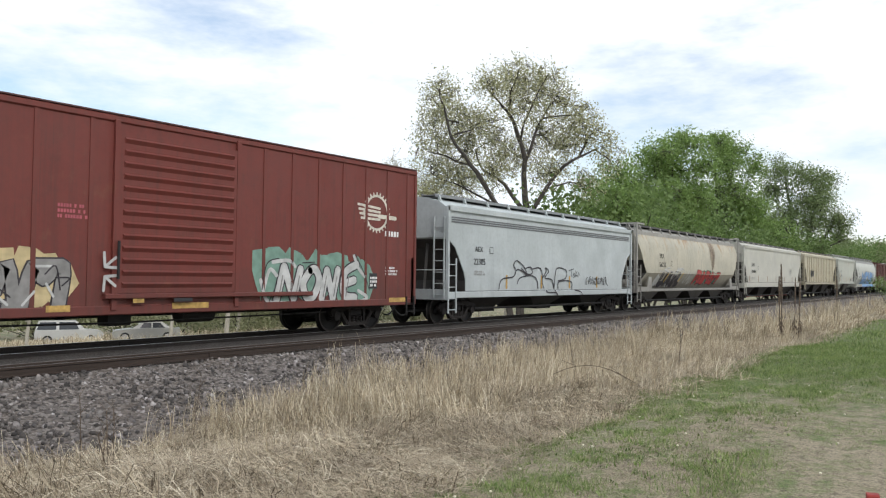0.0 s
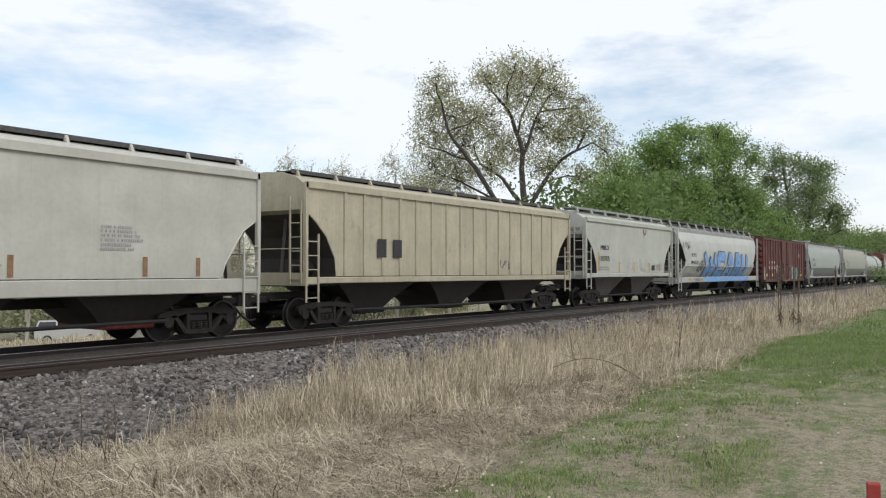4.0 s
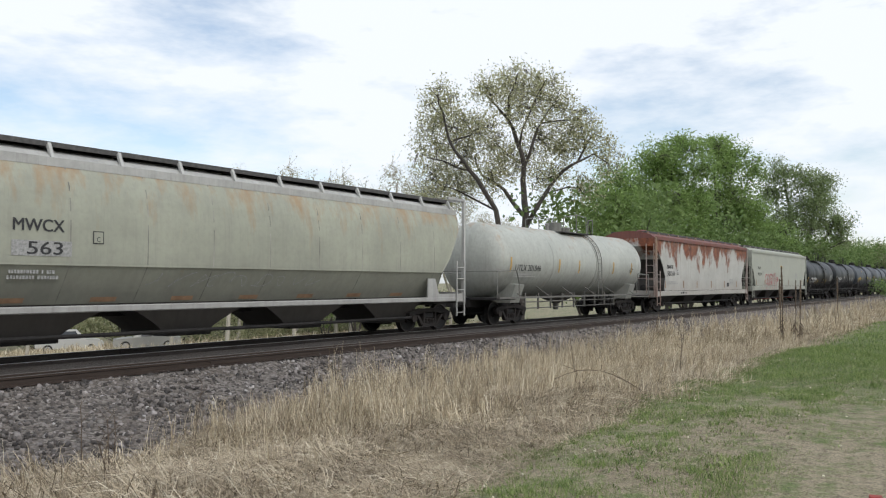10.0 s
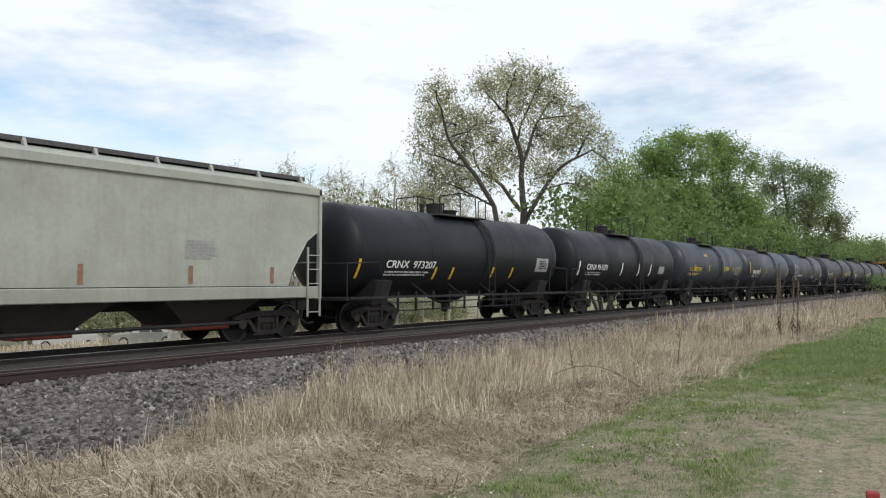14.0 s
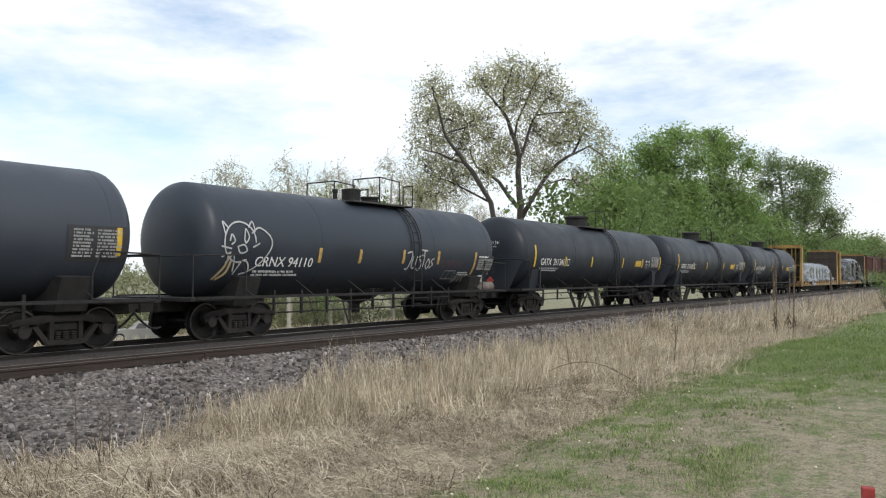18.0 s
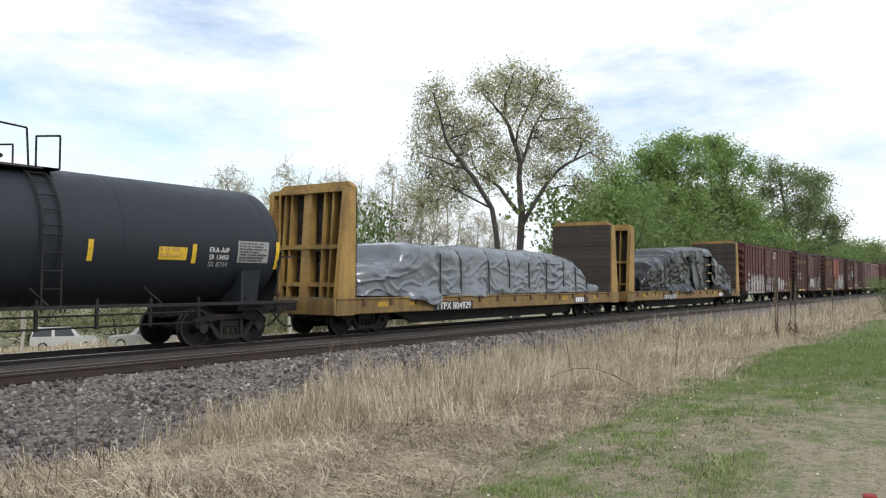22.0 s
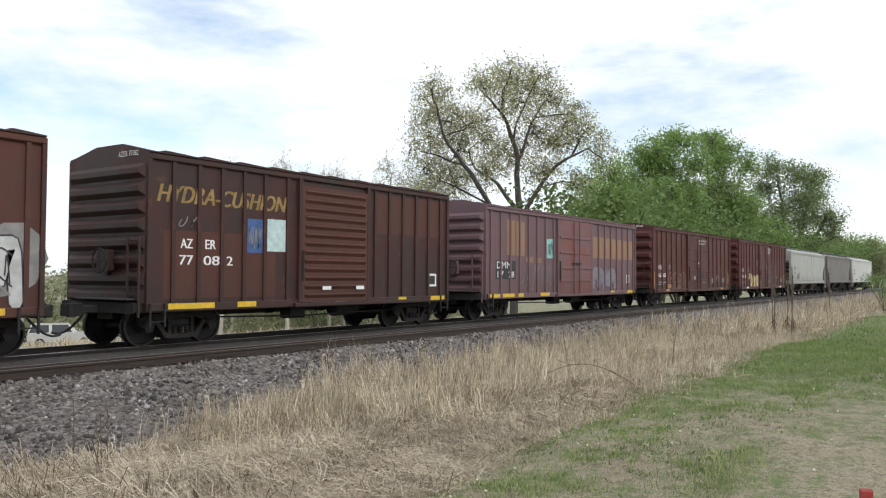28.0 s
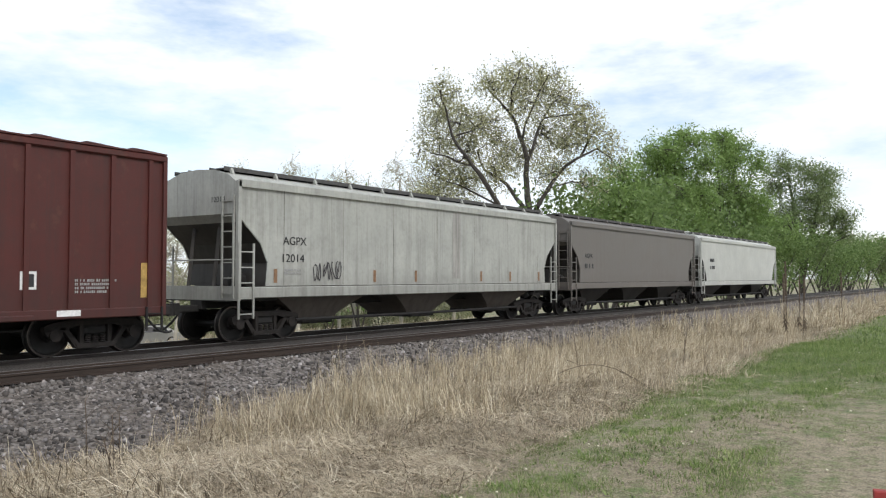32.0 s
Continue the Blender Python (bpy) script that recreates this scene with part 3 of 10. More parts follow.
def make_grass():
    straw = grass_material("dry_grass", STRAW)
    litter = grass_material("lawn_straw", [(0.0, (0.11, 0.085, 0.05)), (0.4, (0.34, 0.285, 0.19)), (0.8, (0.52, 0.455, 0.32)), (1.0, (0.7, 0.63, 0.48))])
    turf = grass_material("turf_blade", TURF)
    matted = grass_material("matted_grass", MATTED)
    lodged = grass_material("lodged_grass", LODGED)
    specs = (("tall_grass", tufts(1500, 24, 2.5, 12.5, 1.15, 0.5, 0.0042, 11, 0.24), lodged, "dry straw-coloured grass lodged and tangled beside the ballast"),
             ("tall_grass", tufts(1500, 20, 8.5, 31, 1.1, 0.5, 0.005, 23, 0.55), straw, "pale dry grass standing in loose tufts on the bank"),
             ("tall_grass", tufts(800, 18, 5.0, 36, 0.95, 0.5, 0.0038, 19, 0.62, True), straw, "thin upright dry grass stems along the ballast edge"),
             ("tall_grass", tufts(1300, 16, 29, 110, 1.4, 0.75, 0.012, 12, 0.5), straw, "tall dry straw-coloured grass receding along the track"),
             ("grass_thatch", blades(120000, thatch_place, 0.24, 0.0045, 2.6, 13, False), matted, "matted flattened dry grass on the bank"),
             ("lawn_grass", blades(150000, lawn_place(1.5, 26, -3.5, 5.2, 1.2, True), 0.08, 0.0045, 0.9, 14, False), turf, "short green lawn grass in tufts"),
             ("lawn_litter", blades(200000, lawn_place(1.5, 26, -3.5, 5.2, 1.2, False), 0.06, 0.0045, 2.6, 17, False), litter, "dead straw-coloured lawn grass lying flat"),
             ("lawn_weeds", weed_clumps(2000, 8, 21), turf, "low dark green weed clumps dotted over the lawn"),
             ("lawn_grass", blades(60000, lawn_place(20, 95, -16, 5.2, 1.3, True), 0.1, 0.018, 0.7, 15, False), turf, "short green lawn grass further off"),
             ("field_grass", blades(24000, field_place, 0.62, 0.018, 0.5, 16), straw, "pale dry grass beyond the track"),
             ("field_grass", blades(24000, verge_place, 0.8, 0.024, 0.6, 18), straw, "pale dry grass before the parked cars"))
    for name, me, mt, lab in specs:
        ob = new(name, me)
        me.materials.append(mt)
        tagged(ob, lab, "grass", kind="stuff")


def weed_clumps(n, per, seed):
    """Rosettes of short broad blades dotted over the lawn, thickest where it is greener."""
    def place(rng, m):
        x = 4.0 + 26 * rng.random(n * 2) ** 1.3
        y = rng.uniform(-2.5, 4.6, n * 2)
        keep = np.nonzero((rng.random(n * 2) < 0.25 + lush(x, y)) & (y < np.interp(x, *LAWN_EDGE)))[0][:n]
        x, y = np.repeat(x[keep], per), np.repeat(y[keep], per)
        x, y = x + rng.normal(0, 0.03, len(x)), y + rng.normal(0, 0.03, len(y))
        return x, y, gb(x, y) - 0.01, 0.6 + 0.8 * rng.random(len(x))
    return blades(n * per, place, 0.05, 0.009, 1.5, seed, True)


def verge_place(rng, n):
    x = 12 + 50 * rng.random(n)
    y = 34 + 26 * rng.random(n) ** 1.2
    return x, y, gz(y) - 0.02, 0.4 + 0.8 * clump(x, y)


def field_place(rng, n):
    x = -5 + 130 * rng.random(n)
    y = 21.5 + 22 * rng.random(n) ** 1.3
    return x, y, gz(y) - 0.02, 0.4 + 0.7 * clump(x * 0.6, y * 0.6)


# -- trees: tapered limbs grown step by step, leaves on the twigs --
def grow(limbs, seed, levels, droop=0.0, up=0.25, spread=0.75, split=(3, 5)):
    """limbs: list of (points, radius at start, radius at end). Returns segments and twig points."""
    rng = random.Random(seed)
    segs, tips = [], []

    def branch(p, d, length, r, level):
        n = 3 if level > 0 else 2
        step = length / n
        for k in range(n):
            d = (d + Vector((rng.uniform(-1, 1), rng.uniform(-1, 1), rng.uniform(-0.6, 0.8) + up * (1 if level > 0 else -droop))) * 0.22).normalized()
            q = p + d * step
            r2 = max(0.008, r * (1 - 0.22))
            segs.append((p.copy(), q.copy(), r, r2))
            p, r = q, r2
            if level <= 1:
                tips.append(p.copy())
            if level > 0 and k >= (0 if level < levels else 1):
                for _ in range(rng.randint(*split) - 2 if k < n - 1 else rng.randint(*split) - 1):
                    side = Vector((rng.uniform(-1, 1), rng.uniform(-1, 1), rng.uniform(-0.3, 0.9)))
                    nd = (d * (1 - spread) + side.normalized() * spread).normalized()
                    branch(p, nd, length * rng.uniform(0.5, 0.75), r * rng.uniform(0.45, 0.65), level - 1)

    for pts, r0, r1, reach in limbs:
        pts = [Vector(p) for p in pts]
        m = len(pts) - 1
        for k in range(m):
            ra, rb = r0 + (r1 - r0) * k / m, r0 + (r1 - r0) * (k + 1) / m
            segs.append((pts[k], pts[k + 1], ra, rb))
            if k >= 1 or m == 1:
                d = (pts[k + 1] - pts[k]).normalized()
                for _ in range(2):
                    side = Vector((rng.uniform(-1, 1), rng.uniform(-1, 1), rng.uniform(-0.1, 1.0))).normalized()
                    branch(pts[k] + (pts[k + 1] - pts[k]) * rng.random(), (d * 0.35 + side * 0.65).normalized(), reach * rng.uniform(0.6, 1.0), rb * 0.5, levels - 1)
        branch(pts[-1], (pts[-1] - pts[-2]).normalized(), reach, r1, levels)
    return segs, tips


def limb_mesh(segs, thin=0.0):
    vs, fs = [], []
    for p, q, ra, rb in segs:
        if max(ra, rb) < thin:
            continue
        n = 6 if ra > 0.12 else (4 if ra > 0.04 else 3)
        d = (q - p).normalized()
        s = d.orthogonal().normalized()
        t = d.cross(s)
        k0 = len(vs)
        for c, r in ((p, ra), (q, rb)):
            for k in range(n):
                a = 2 * math.pi * k / n
                vs.append(c + (s * math.cos(a) + t * math.sin(a)) * r)
        fs.extend((k0 + i, k0 + (i + 1) % n, k0 + n + (i + 1) % n, k0 + n + i) for i in range(n))
    me = bpy.data.meshes.new("limbs")
    me.from_pydata([tuple(v) for v in vs], [], fs)
    return me


def leaf_mesh(tips, per, size, spread, seed, flat=0.6):
    rng = np.random.default_rng(seed)
    t = np.array([tuple(p) for p in tips])
    c = np.repeat(t, per, axis=0)
    n = len(c)
    c = c + rng.normal(0, spread, (n, 3))
    a = rng.normal(0, 1, (n, 3))
    a /= np.linalg.norm(a, axis=1)[:, None]
    b = np.cross(a, rng.normal(0, 1, (n, 3)))
    b /= np.linalg.norm(b, axis=1)[:, None]
    s = size * rng.uniform(0.5, 1.4, (n, 1))
    v = np.stack([c - a * s, c + b * s * flat, c + a * s, c - b * s * flat], 1).reshape(-1, 3)
    f = np.arange(4 * n).reshape(-1, 4)
    return raw_mesh("leaves", v, f)


def leaf_material(name, stops):
    m = Nodes(name, 0.6)
    m.color(m.ramp(m.island(), stops))
    glow = m.n.new("ShaderNodeBsdfTranslucent")
    both = m.n.new("ShaderNodeMixShader")
    both.inputs[0].default_value = 0.5
    m.l.new(m.bsdf.inputs["Base Color"].links[0].from_socket, glow.inputs["Color"])
    m.l.new(m.bsdf.outputs[0], both.inputs[1])
    m.l.new(glow.outputs[0], both.inputs[2])
    m.l.new(both.outputs[0], m.n["Material Output"].inputs["Surface"])
    return m.mat


def bark_material(name, lo, hi):
    m = Nodes(name, 0.95)
    f = m.noise(4.0, m.mapped((3, 3, 0.6)), 6, 0.65)
    m.color(m.mix(f, lo, hi)).bump(f, 0.6, 0.05)
    return m.mat


BARK = bark_material("dark_bark", (0.03, 0.026, 0.023), (0.1, 0.087, 0.076))
PALE_BARK = bark_material("pale_bark", (0.3, 0.275, 0.225), (0.5, 0.465, 0.39))
OLIVE = leaf_material("olive_spring_leaf", [(0.0, (0.31, 0.315, 0.165)), (0.6, (0.48, 0.48, 0.27)), (1.0, (0.64, 0.63, 0.43))])
SPRING = leaf_material("spring_green_leaf", [(0.0, (0.16, 0.25, 0.07)), (0.5, (0.25, 0.365, 0.11)), (1.0, (0.35, 0.47, 0.17))])
FRESH = leaf_material("fresh_green_leaf", [(0.0, (0.100, 0.160, 0.045)), (0.5, (0.160, 0.240, 0.072)), (1.0, (0.232, 0.320, 0.116))])
MUTED = leaf_material("muted_green_leaf", [(0.0, (0.15, 0.205, 0.082)), (0.5, (0.235, 0.305, 0.135)), (1.0, (0.34, 0.41, 0.21))])
HAZY = leaf_material("pale_olive_leaf", [(0.0, (0.2, 0.22, 0.11)), (0.5, (0.32, 0.33, 0.18)), (1.0, (0.42, 0.42, 0.27))])
BUD = leaf_material("pale_bud", [(0.0, (0.33, 0.325, 0.2)), (0.6, (0.47, 0.46, 0.31)), (1.0, (0.6, 0.58, 0.45))])


def tree(name, limbs, seed, levels, leaf, per, size, spread, bark, label, at, reach_split=(3, 5), up=0.25, thin=0.0):
    root = tagged(new(name), label, "tree", group="trees beyond the track")
    segs, tips = grow(limbs, seed, levels, up=up, split=reach_split)
    tr = new("trunk", limb_mesh(segs, thin))
    tr.data.materials.append(bark)
    tr.parent = root
    cr = new("crown", leaf_mesh(tips, per, size, spread, seed + 1))
    cr.data.materials.append(leaf)
    cr.parent = root
    cr["kind"] = "stuff"
    root.matrix_basis = at
    return root


RIGHT, AWAY = Vector((0.574, -0.819, 0)), Vector((0.819, 0.574, 0))


def facing(pts, depth=0.0, wave=0.6):
    """Limb points given across and up, with some depth to and fro."""
    k_up = 0.9
    return [RIGHT * a * 0.9 + AWAY * (depth * k / max(1, len(pts) - 1) + wave * math.sin(k * 2.1 + a)) + Vector((0, 0, h * k_up)) for k, (a, h) in enumerate(pts)]


def lobe_tree(name, label, at, limbs, lobes, seed, leaf, bark, clusters, per, size, spread, gap=0.35, group="trees beyond the track", category="tree", thick=1.0, twiggy=0.6, hang=0.0, fill=1.0):
    """A tree of curved limbs that carry lobes of foliage: boughs run out through each lobe, twigs leave the boughs,
    and tufts of leaves sit on the twig ends. limbs: points across and up; lobes: across, up, half width, half height."""
    rng = random.Random(seed)
    nr = np.random.default_rng(seed)
    segs, nodes, ends = [], [], []
    for pts, r0, r1, depth in limbs:
        q = facing([(p[0] / 0.9, p[1] / 0.9) for p in pts], depth, 0.25)
        r0, r1 = r0 * thick, r1 * thick
        m = len(q) - 1
        for k in range(m):
            mid = (q[k] + q[k + 1]) / 2 + Vector((rng.uniform(-1, 1), rng.uniform(-1, 1), rng.uniform(-0.5, 0.5))) * 0.07 * (q[k + 1] - q[k]).length
            ra, rb = r0 + (r1 - r0) * k / m, r0 + (r1 - r0) * (k + 1) / m
            segs.append((q[k], mid, ra, (ra + rb) / 2))
            segs.append((mid, q[k + 1], (ra + rb) / 2, rb))
            nodes += [(mid, (ra + rb) / 2), (q[k + 1], rb)]
    for a, h, w, v in lobes:
        w, v = w * fill, v * fill
        c = RIGHT * a + AWAY * rng.uniform(-1.0, 1.0) * w + Vector((0, 0, h))
        n0, r0 = min(nodes, key=lambda n: (n[0] - c).length + 1.2 * max(0.0, n[0].z - c.z + 0.4))
        r0 = min(r0 * 0.7, 0.05 + 0.025 * w)
        bend = (n0 + c) / 2 + Vector((rng.uniform(-1, 1), rng.uniform(-1, 1), rng.uniform(-0.2, 1.0))) * 0.16 * (c - n0).length
        segs.append((n0, bend, r0, r0 * 0.8))
        segs.append((bend, c, r0 * 0.8, r0 * 0.6))
        boughs = [c, bend]
        for k in range(7):
            d = Vector((rng.gauss(0, 1), rng.gauss(0, 1), rng.gauss(0.35, 0.9))).normalized()
            st = bend.lerp(c, rng.random()) if k % 2 else c
            e = st + Vector((d.x * w, d.y * w, d.z * v)) * rng.uniform(0.6, 0.95)
            knee = (st + e) / 2 + Vector((rng.uniform(-1, 1), rng.uniform(-1, 1), rng.uniform(-0.3, 0.8))) * 0.14 * w
            segs.append((st, knee, r0 * 0.45, r0 * 0.32))
            segs.append((knee, e, r0 * 0.32, 0.012))
            boughs += [st.lerp(knee, 0.5), knee, knee.lerp(e, 0.5), e]
        n = int(clusters * w * (w + v) / 2)
        ph = nr.uniform(0, 6.28, 6)
        for _ in range(n):
            d = Vector((rng.gauss(0, 1), rng.gauss(0, 1), rng.gauss(0.15, 1))).normalized()
            wav = 1 + 0.17 * math.sin(4 * d.x + ph[0]) + 0.15 * math.sin(5 * d.y + ph[1]) + 0.15 * math.sin(6 * d.z + ph[2])
            rr = rng.random() ** 0.45 * wav
            hole = math.sin(3.1 * d.x * rr + ph[3]) * math.sin(3.3 * d.y * rr + ph[4]) + math.sin(3.6 * d.z * rr + ph[5])
            if hole < -0.9 + 2.2 * (gap - 0.35) and rng.random() < 0.85:
                continue
            p = c + Vector((d.x * w, d.y * w, d.z * v)) * rr
            near = min(boughs, key=lambda q: (q - p).length_squared)
            if rng.random() < twiggy:
                segs.append((near, p, 0.016 if size < 0.12 else 0.022, 0.008))
            ends.append(p)
    root = tagged(new(name), label, category, group=group)
    tr = new("trunk", limb_mesh(segs))
    tr.data.materials.append(bark)
    tr.parent = root
    t = np.array([tuple(p) for p in ends])
    c = np.repeat(t, per, axis=0)
    m = len(c)
    off = nr.normal(0, 1, (m, 3)) * np.array([spread, spread, spread * (1 + hang)])
    c = c + off * nr.uniform(0.5, 1.3, (len(t), 1)).repeat(per, axis=0)
    face = nr.normal(0, 1, (m, 3)) + np.array([0, 0, 0.9])
    face /= np.linalg.norm(face, axis=1)[:, None]
    ax = np.cross(face, nr.normal(0, 1, (m, 3)) + np.array([0, 0, -1.2 * hang]))
    ax /= np.linalg.norm(ax, axis=1)[:, None]
    bx = np.cross(face, ax)
    sz = size * nr.uniform(0.5, 1.4, (m, 1))
    v = np.stack([c - ax * sz, c + bx * sz * 0.5, c + ax * sz, c - bx * sz * 0.5], 1).reshape(-1, 3)
    cr = new("crown", raw_mesh("leaves", v, np.arange(4 * m).reshape(-1, 4)))
    cr.data.materials.append(leaf)
    cr.parent = root
    cr["kind"] = "stuff"
    root.matrix_basis = at
    return root


BARE = [(37.6, 45, 1.04), (44.2, 45, 1.1), (33.0, 45, 0.78), (57.0, 45, 1.24), (62.0, 46, 1.15), (51.0, 47, 1.1), (66.5, 46, 1.1), (54.0, 48, 1.16), (41.2, 48, 0.95), (23.6, 45, 0.66), (72.0, 46, 1.0), (47.4, 48, 1.0), (79.0, 47, 1.0)]


def make_trees():
    lobe_tree("cottonwood_tree", "tall spreading tree with sparse olive spring leaves and dark limbs", pose(52.8, 31.0, -1.85),
              [([(0.8, 0), (1.0, 4.5), (1.2, 8.8), (1.1, 10.2), (1.1, 12.5), (0.5, 14.3), (-0.2, 16.1), (-1.0, 17.1), (-1.8, 18.0)], 0.46, 0.07, 0.6),
               ([(-0.2, 16.1), (-0.1, 17.6), (0.5, 19.2)], 0.13, 0.05, -0.6),
               ([(1.0, 8.6), (-0.4, 10.6), (-2.1, 11.8), (-2.6, 13.4)], 0.24, 0.08, 1.6),
               ([(0.2, 0), (-0.6, 5.0), (-1.1, 8.9), (-2.6, 11.3), (-3.5, 12.4), (-4.6, 13.9), (-5.1, 16.1), (-5.5, 17.4)], 0.36, 0.06, -1.8),
               ([(-3.0, 11.9), (-5.0, 12.6), (-6.3, 12.8)], 0.14, 0.05, -0.8), ([(-1.1, 8.9), (-3.4, 10.2), (-5.4, 11.0)], 0.16, 0.05, 1.4),
               ([(1.1, 7.4), (1.8, 8.8), (3.5, 11.4), (4.6, 12.3), (6.2, 13.1), (7.2, 12.3)], 0.28, 0.06, -1.2),
               ([(5.1, 12.6), (5.8, 14.0), (5.6, 15.4)], 0.13, 0.05, 0.8), ([(1.1, 12.3), (1.8, 14.3), (2.7, 16.2), (3.8, 17.5)], 0.2, 0.06, 1.2),
               ([(2.4, 15.6), (4.0, 15.9), (5.3, 16.0)], 0.11, 0.05, 0.8), ([(0.7, 13.6), (1.6, 16.6), (2.7, 18.8)], 0.13, 0.05, -1.0)],
              [(0.5, 18.9, 1.6, 1.3), (-1.8, 17.9, 1.3, 1.1), (2.5, 18.5, 1.3, 1.3), (3.6, 17.1, 1.4, 1.4), (5.1, 15.6, 1.5, 1.3), (5.8, 14.2, 1.4, 1.1), (7.1, 12.6, 1.1, 1.4), (-5.3, 17.1, 1.4, 1.3),
               (-5.9, 15.3, 1.5, 1.5), (-5.9, 12.9, 1.5, 1.5), (-4.0, 15.3, 1.5, 1.5), (-3.5, 13.2, 1.6, 1.5), (-1.2, 14.0, 1.5, 1.7), (1.1, 16.6, 1.5, 1.6), (2.7, 14.6, 1.5, 1.7), (2.9, 11.4, 1.4, 1.3),
               (-5.2, 11.0, 1.8, 1.3), (-1.3, 11.4, 1.5, 1.2), (0.6, 12.9, 1.4, 1.3), (-6.3, 9.4, 1.5, 1.2), (5.9, 10.6, 1.2, 1.0), (-2.4, 15.0, 1.2, 1.2), (-3.6, 10.6, 1.5, 1.2), (4.2, 13.6, 1.3, 1.2), (-0.2, 17.2, 1.2, 1.2)],
              5, OLIVE, BARK, 66, 8, 0.095, 0.26, 0.2, hang=0.3, thick=0.72, fill=1.3)
    fresh = dict(leaf=SPRING, bark=BARK, clusters=50, per=13, size=0.15, spread=0.42, gap=0.2, fill=1.1)
    lab = "broad tree in fresh green spring leaf beside the track"
    lobe_tree("leafy_tree", lab, pose(77.6, 33.4, -2.0), [([(0, 0), (0.1, 4), (0.3, 8), (0.6, 12.6)], 0.3, 0.07, 0.5), ([(0.1, 4), (-1.4, 8.4), (-2.0, 10.5)], 0.18, 0.06, -1.0), ([(0.1, 5), (1.4, 9), (1.8, 11)], 0.16, 0.06, 1.0)],
              [(0.6, 13.8, 1.8, 2.1), (-1.2, 11.6, 2.1, 1.8), (1.5, 11.1, 2.4, 2.1), (-2.4, 9.6, 2.1, 1.5), (0.4, 9.2, 2.6, 1.6), (2.4, 8.4, 2.2, 1.6), (-0.8, 6.8, 2.6, 1.8), (-3.6, 6.6, 2.4, 1.7)], 21, **fresh)
    lobe_tree("leafy_tree", lab, pose(89.8, 32.1, -2.0), [([(0, 0), (0.1, 5), (0.4, 10), (0.6, 14), (1.6, 18.2)], 0.4, 0.08, 0.8), ([(0.1, 5), (-1.0, 10), (-1.7, 16.2)], 0.26, 0.07, -1.2), ([(0.1, 6), (1.8, 9.5), (3.2, 12.0)], 0.22, 0.06, 1.4),
                                                                                                   ([(0.0, 5), (-2.2, 9), (-3.2, 12.8)], 0.22, 0.06, 1.0)],
              [(-1.6, 17.0, 2.5, 2.2), (1.8, 18.8, 2.3, 1.9), (0.7, 15.6, 2.6, 2.5), (-2.9, 13.6, 2.9, 2.5), (0.0, 11.9, 3.2, 2.5), (3.3, 12.3, 2.6, 2.5), (-3.6, 10.3, 2.9, 2.0), (3.6, 16.2, 1.6, 1.8), (0.4, 8.6, 3.0, 2.0), (-3.2, 7.4, 2.8, 1.8), (3.4, 8.4, 2.8, 2.0)], 22, **fresh)
    lobe_tree("leafy_tree", lab, pose(104.9, 29.6, -2.0), [([(0, 0), (0.1, 6), (-0.2, 11), (0.3, 15), (1.0, 19.6)], 0.42, 0.08, 0.8), ([(0.1, 6), (-1.4, 12), (-1.9, 19.8)], 0.28, 0.07, -1.0), ([(0.3, 9), (2.2, 13), (3.3, 17.4)], 0.22, 0.06, 1.2),
                                                                                                     ([(0, 5), (-2.0, 9.5), (-2.9, 14.2)], 0.22, 0.06, 1.4)],
              [(-1.7, 20.7, 2.0, 1.6), (1.2, 20.2, 2.4, 1.9), (3.4, 17.9, 1.6, 1.6), (-0.5, 17.6, 2.0, 1.6), (-3.0, 14.6, 2.2, 2.1), (0.2, 14.3, 3.0, 2.4), (2.4, 11.9, 3.3, 2.5), (-1.8, 11.1, 3.3, 2.5), (1.0, 8.4, 3.2, 2.0), (-3.4, 8.0, 3.0, 2.0), (5.0, 9.0, 2.8, 2.2)], 23, **fresh)
    dull = dict(leaf=MUTED, bark=BARK, clusters=38, per=12, size=0.155, spread=0.44, gap=0.34, fill=1.06)
    lobe_tree("leafy_tree", "broad tree in dull green spring leaf with open limbs", pose(129.4, 26.0, -1.9),
              [([(0, 0), (0.2, 5.5), (-0.6, 10), (-1.2, 15), (-1.8, 19.6)], 0.5, 0.09, 0.8), ([(0.2, 5), (1.2, 10), (2.2, 14.5), (2.8, 17.8)], 0.34, 0.08, -1.2), ([(0.6, 6), (3.4, 9.6), (5.4, 12.4), (6.0, 14.6)], 0.26, 0.07, 1.2),
               ([(0.0, 5), (-2.6, 8.8), (-4.6, 11.0)], 0.26, 0.07, -1.0), ([(1.2, 7), (4.4, 8.8), (6.2, 9.8)], 0.2, 0.06, -1.4)],
              [(-2.5, 20.4, 2.3, 1.8), (-0.3, 18.9, 2.5, 2.0), (2.9, 18.3, 2.1, 1.8), (-3.7, 17.1, 2.5, 2.4), (0.6, 15.4, 3.0, 2.6), (4.0, 15.0, 2.3, 2.2), (5.9, 12.5, 1.9, 2.4), (-2.0, 12.5, 3.5, 2.8), (2.3, 11.6, 3.2, 2.4), (-5.5, 11.1, 3.3, 2.5),
               (6.1, 10.0, 2.1, 1.8), (-3.8, 8.0, 3.4, 2.2), (0.6, 7.6, 3.2, 2.0), (-6.8, 13.8, 2.8, 2.6)], 24, **dull)
    rng = random.Random(8)
    shrub = [([(0, 0, 0), (0.5 * math.cos(k), 0.5 * math.sin(k), 1.2), (1.3 * math.cos(k), 1.3 * math.sin(k), 2.8)], 0.07, 0.03, 1.3) for k in (0.3, 1.5, 2.7, 3.9, 5.2)]
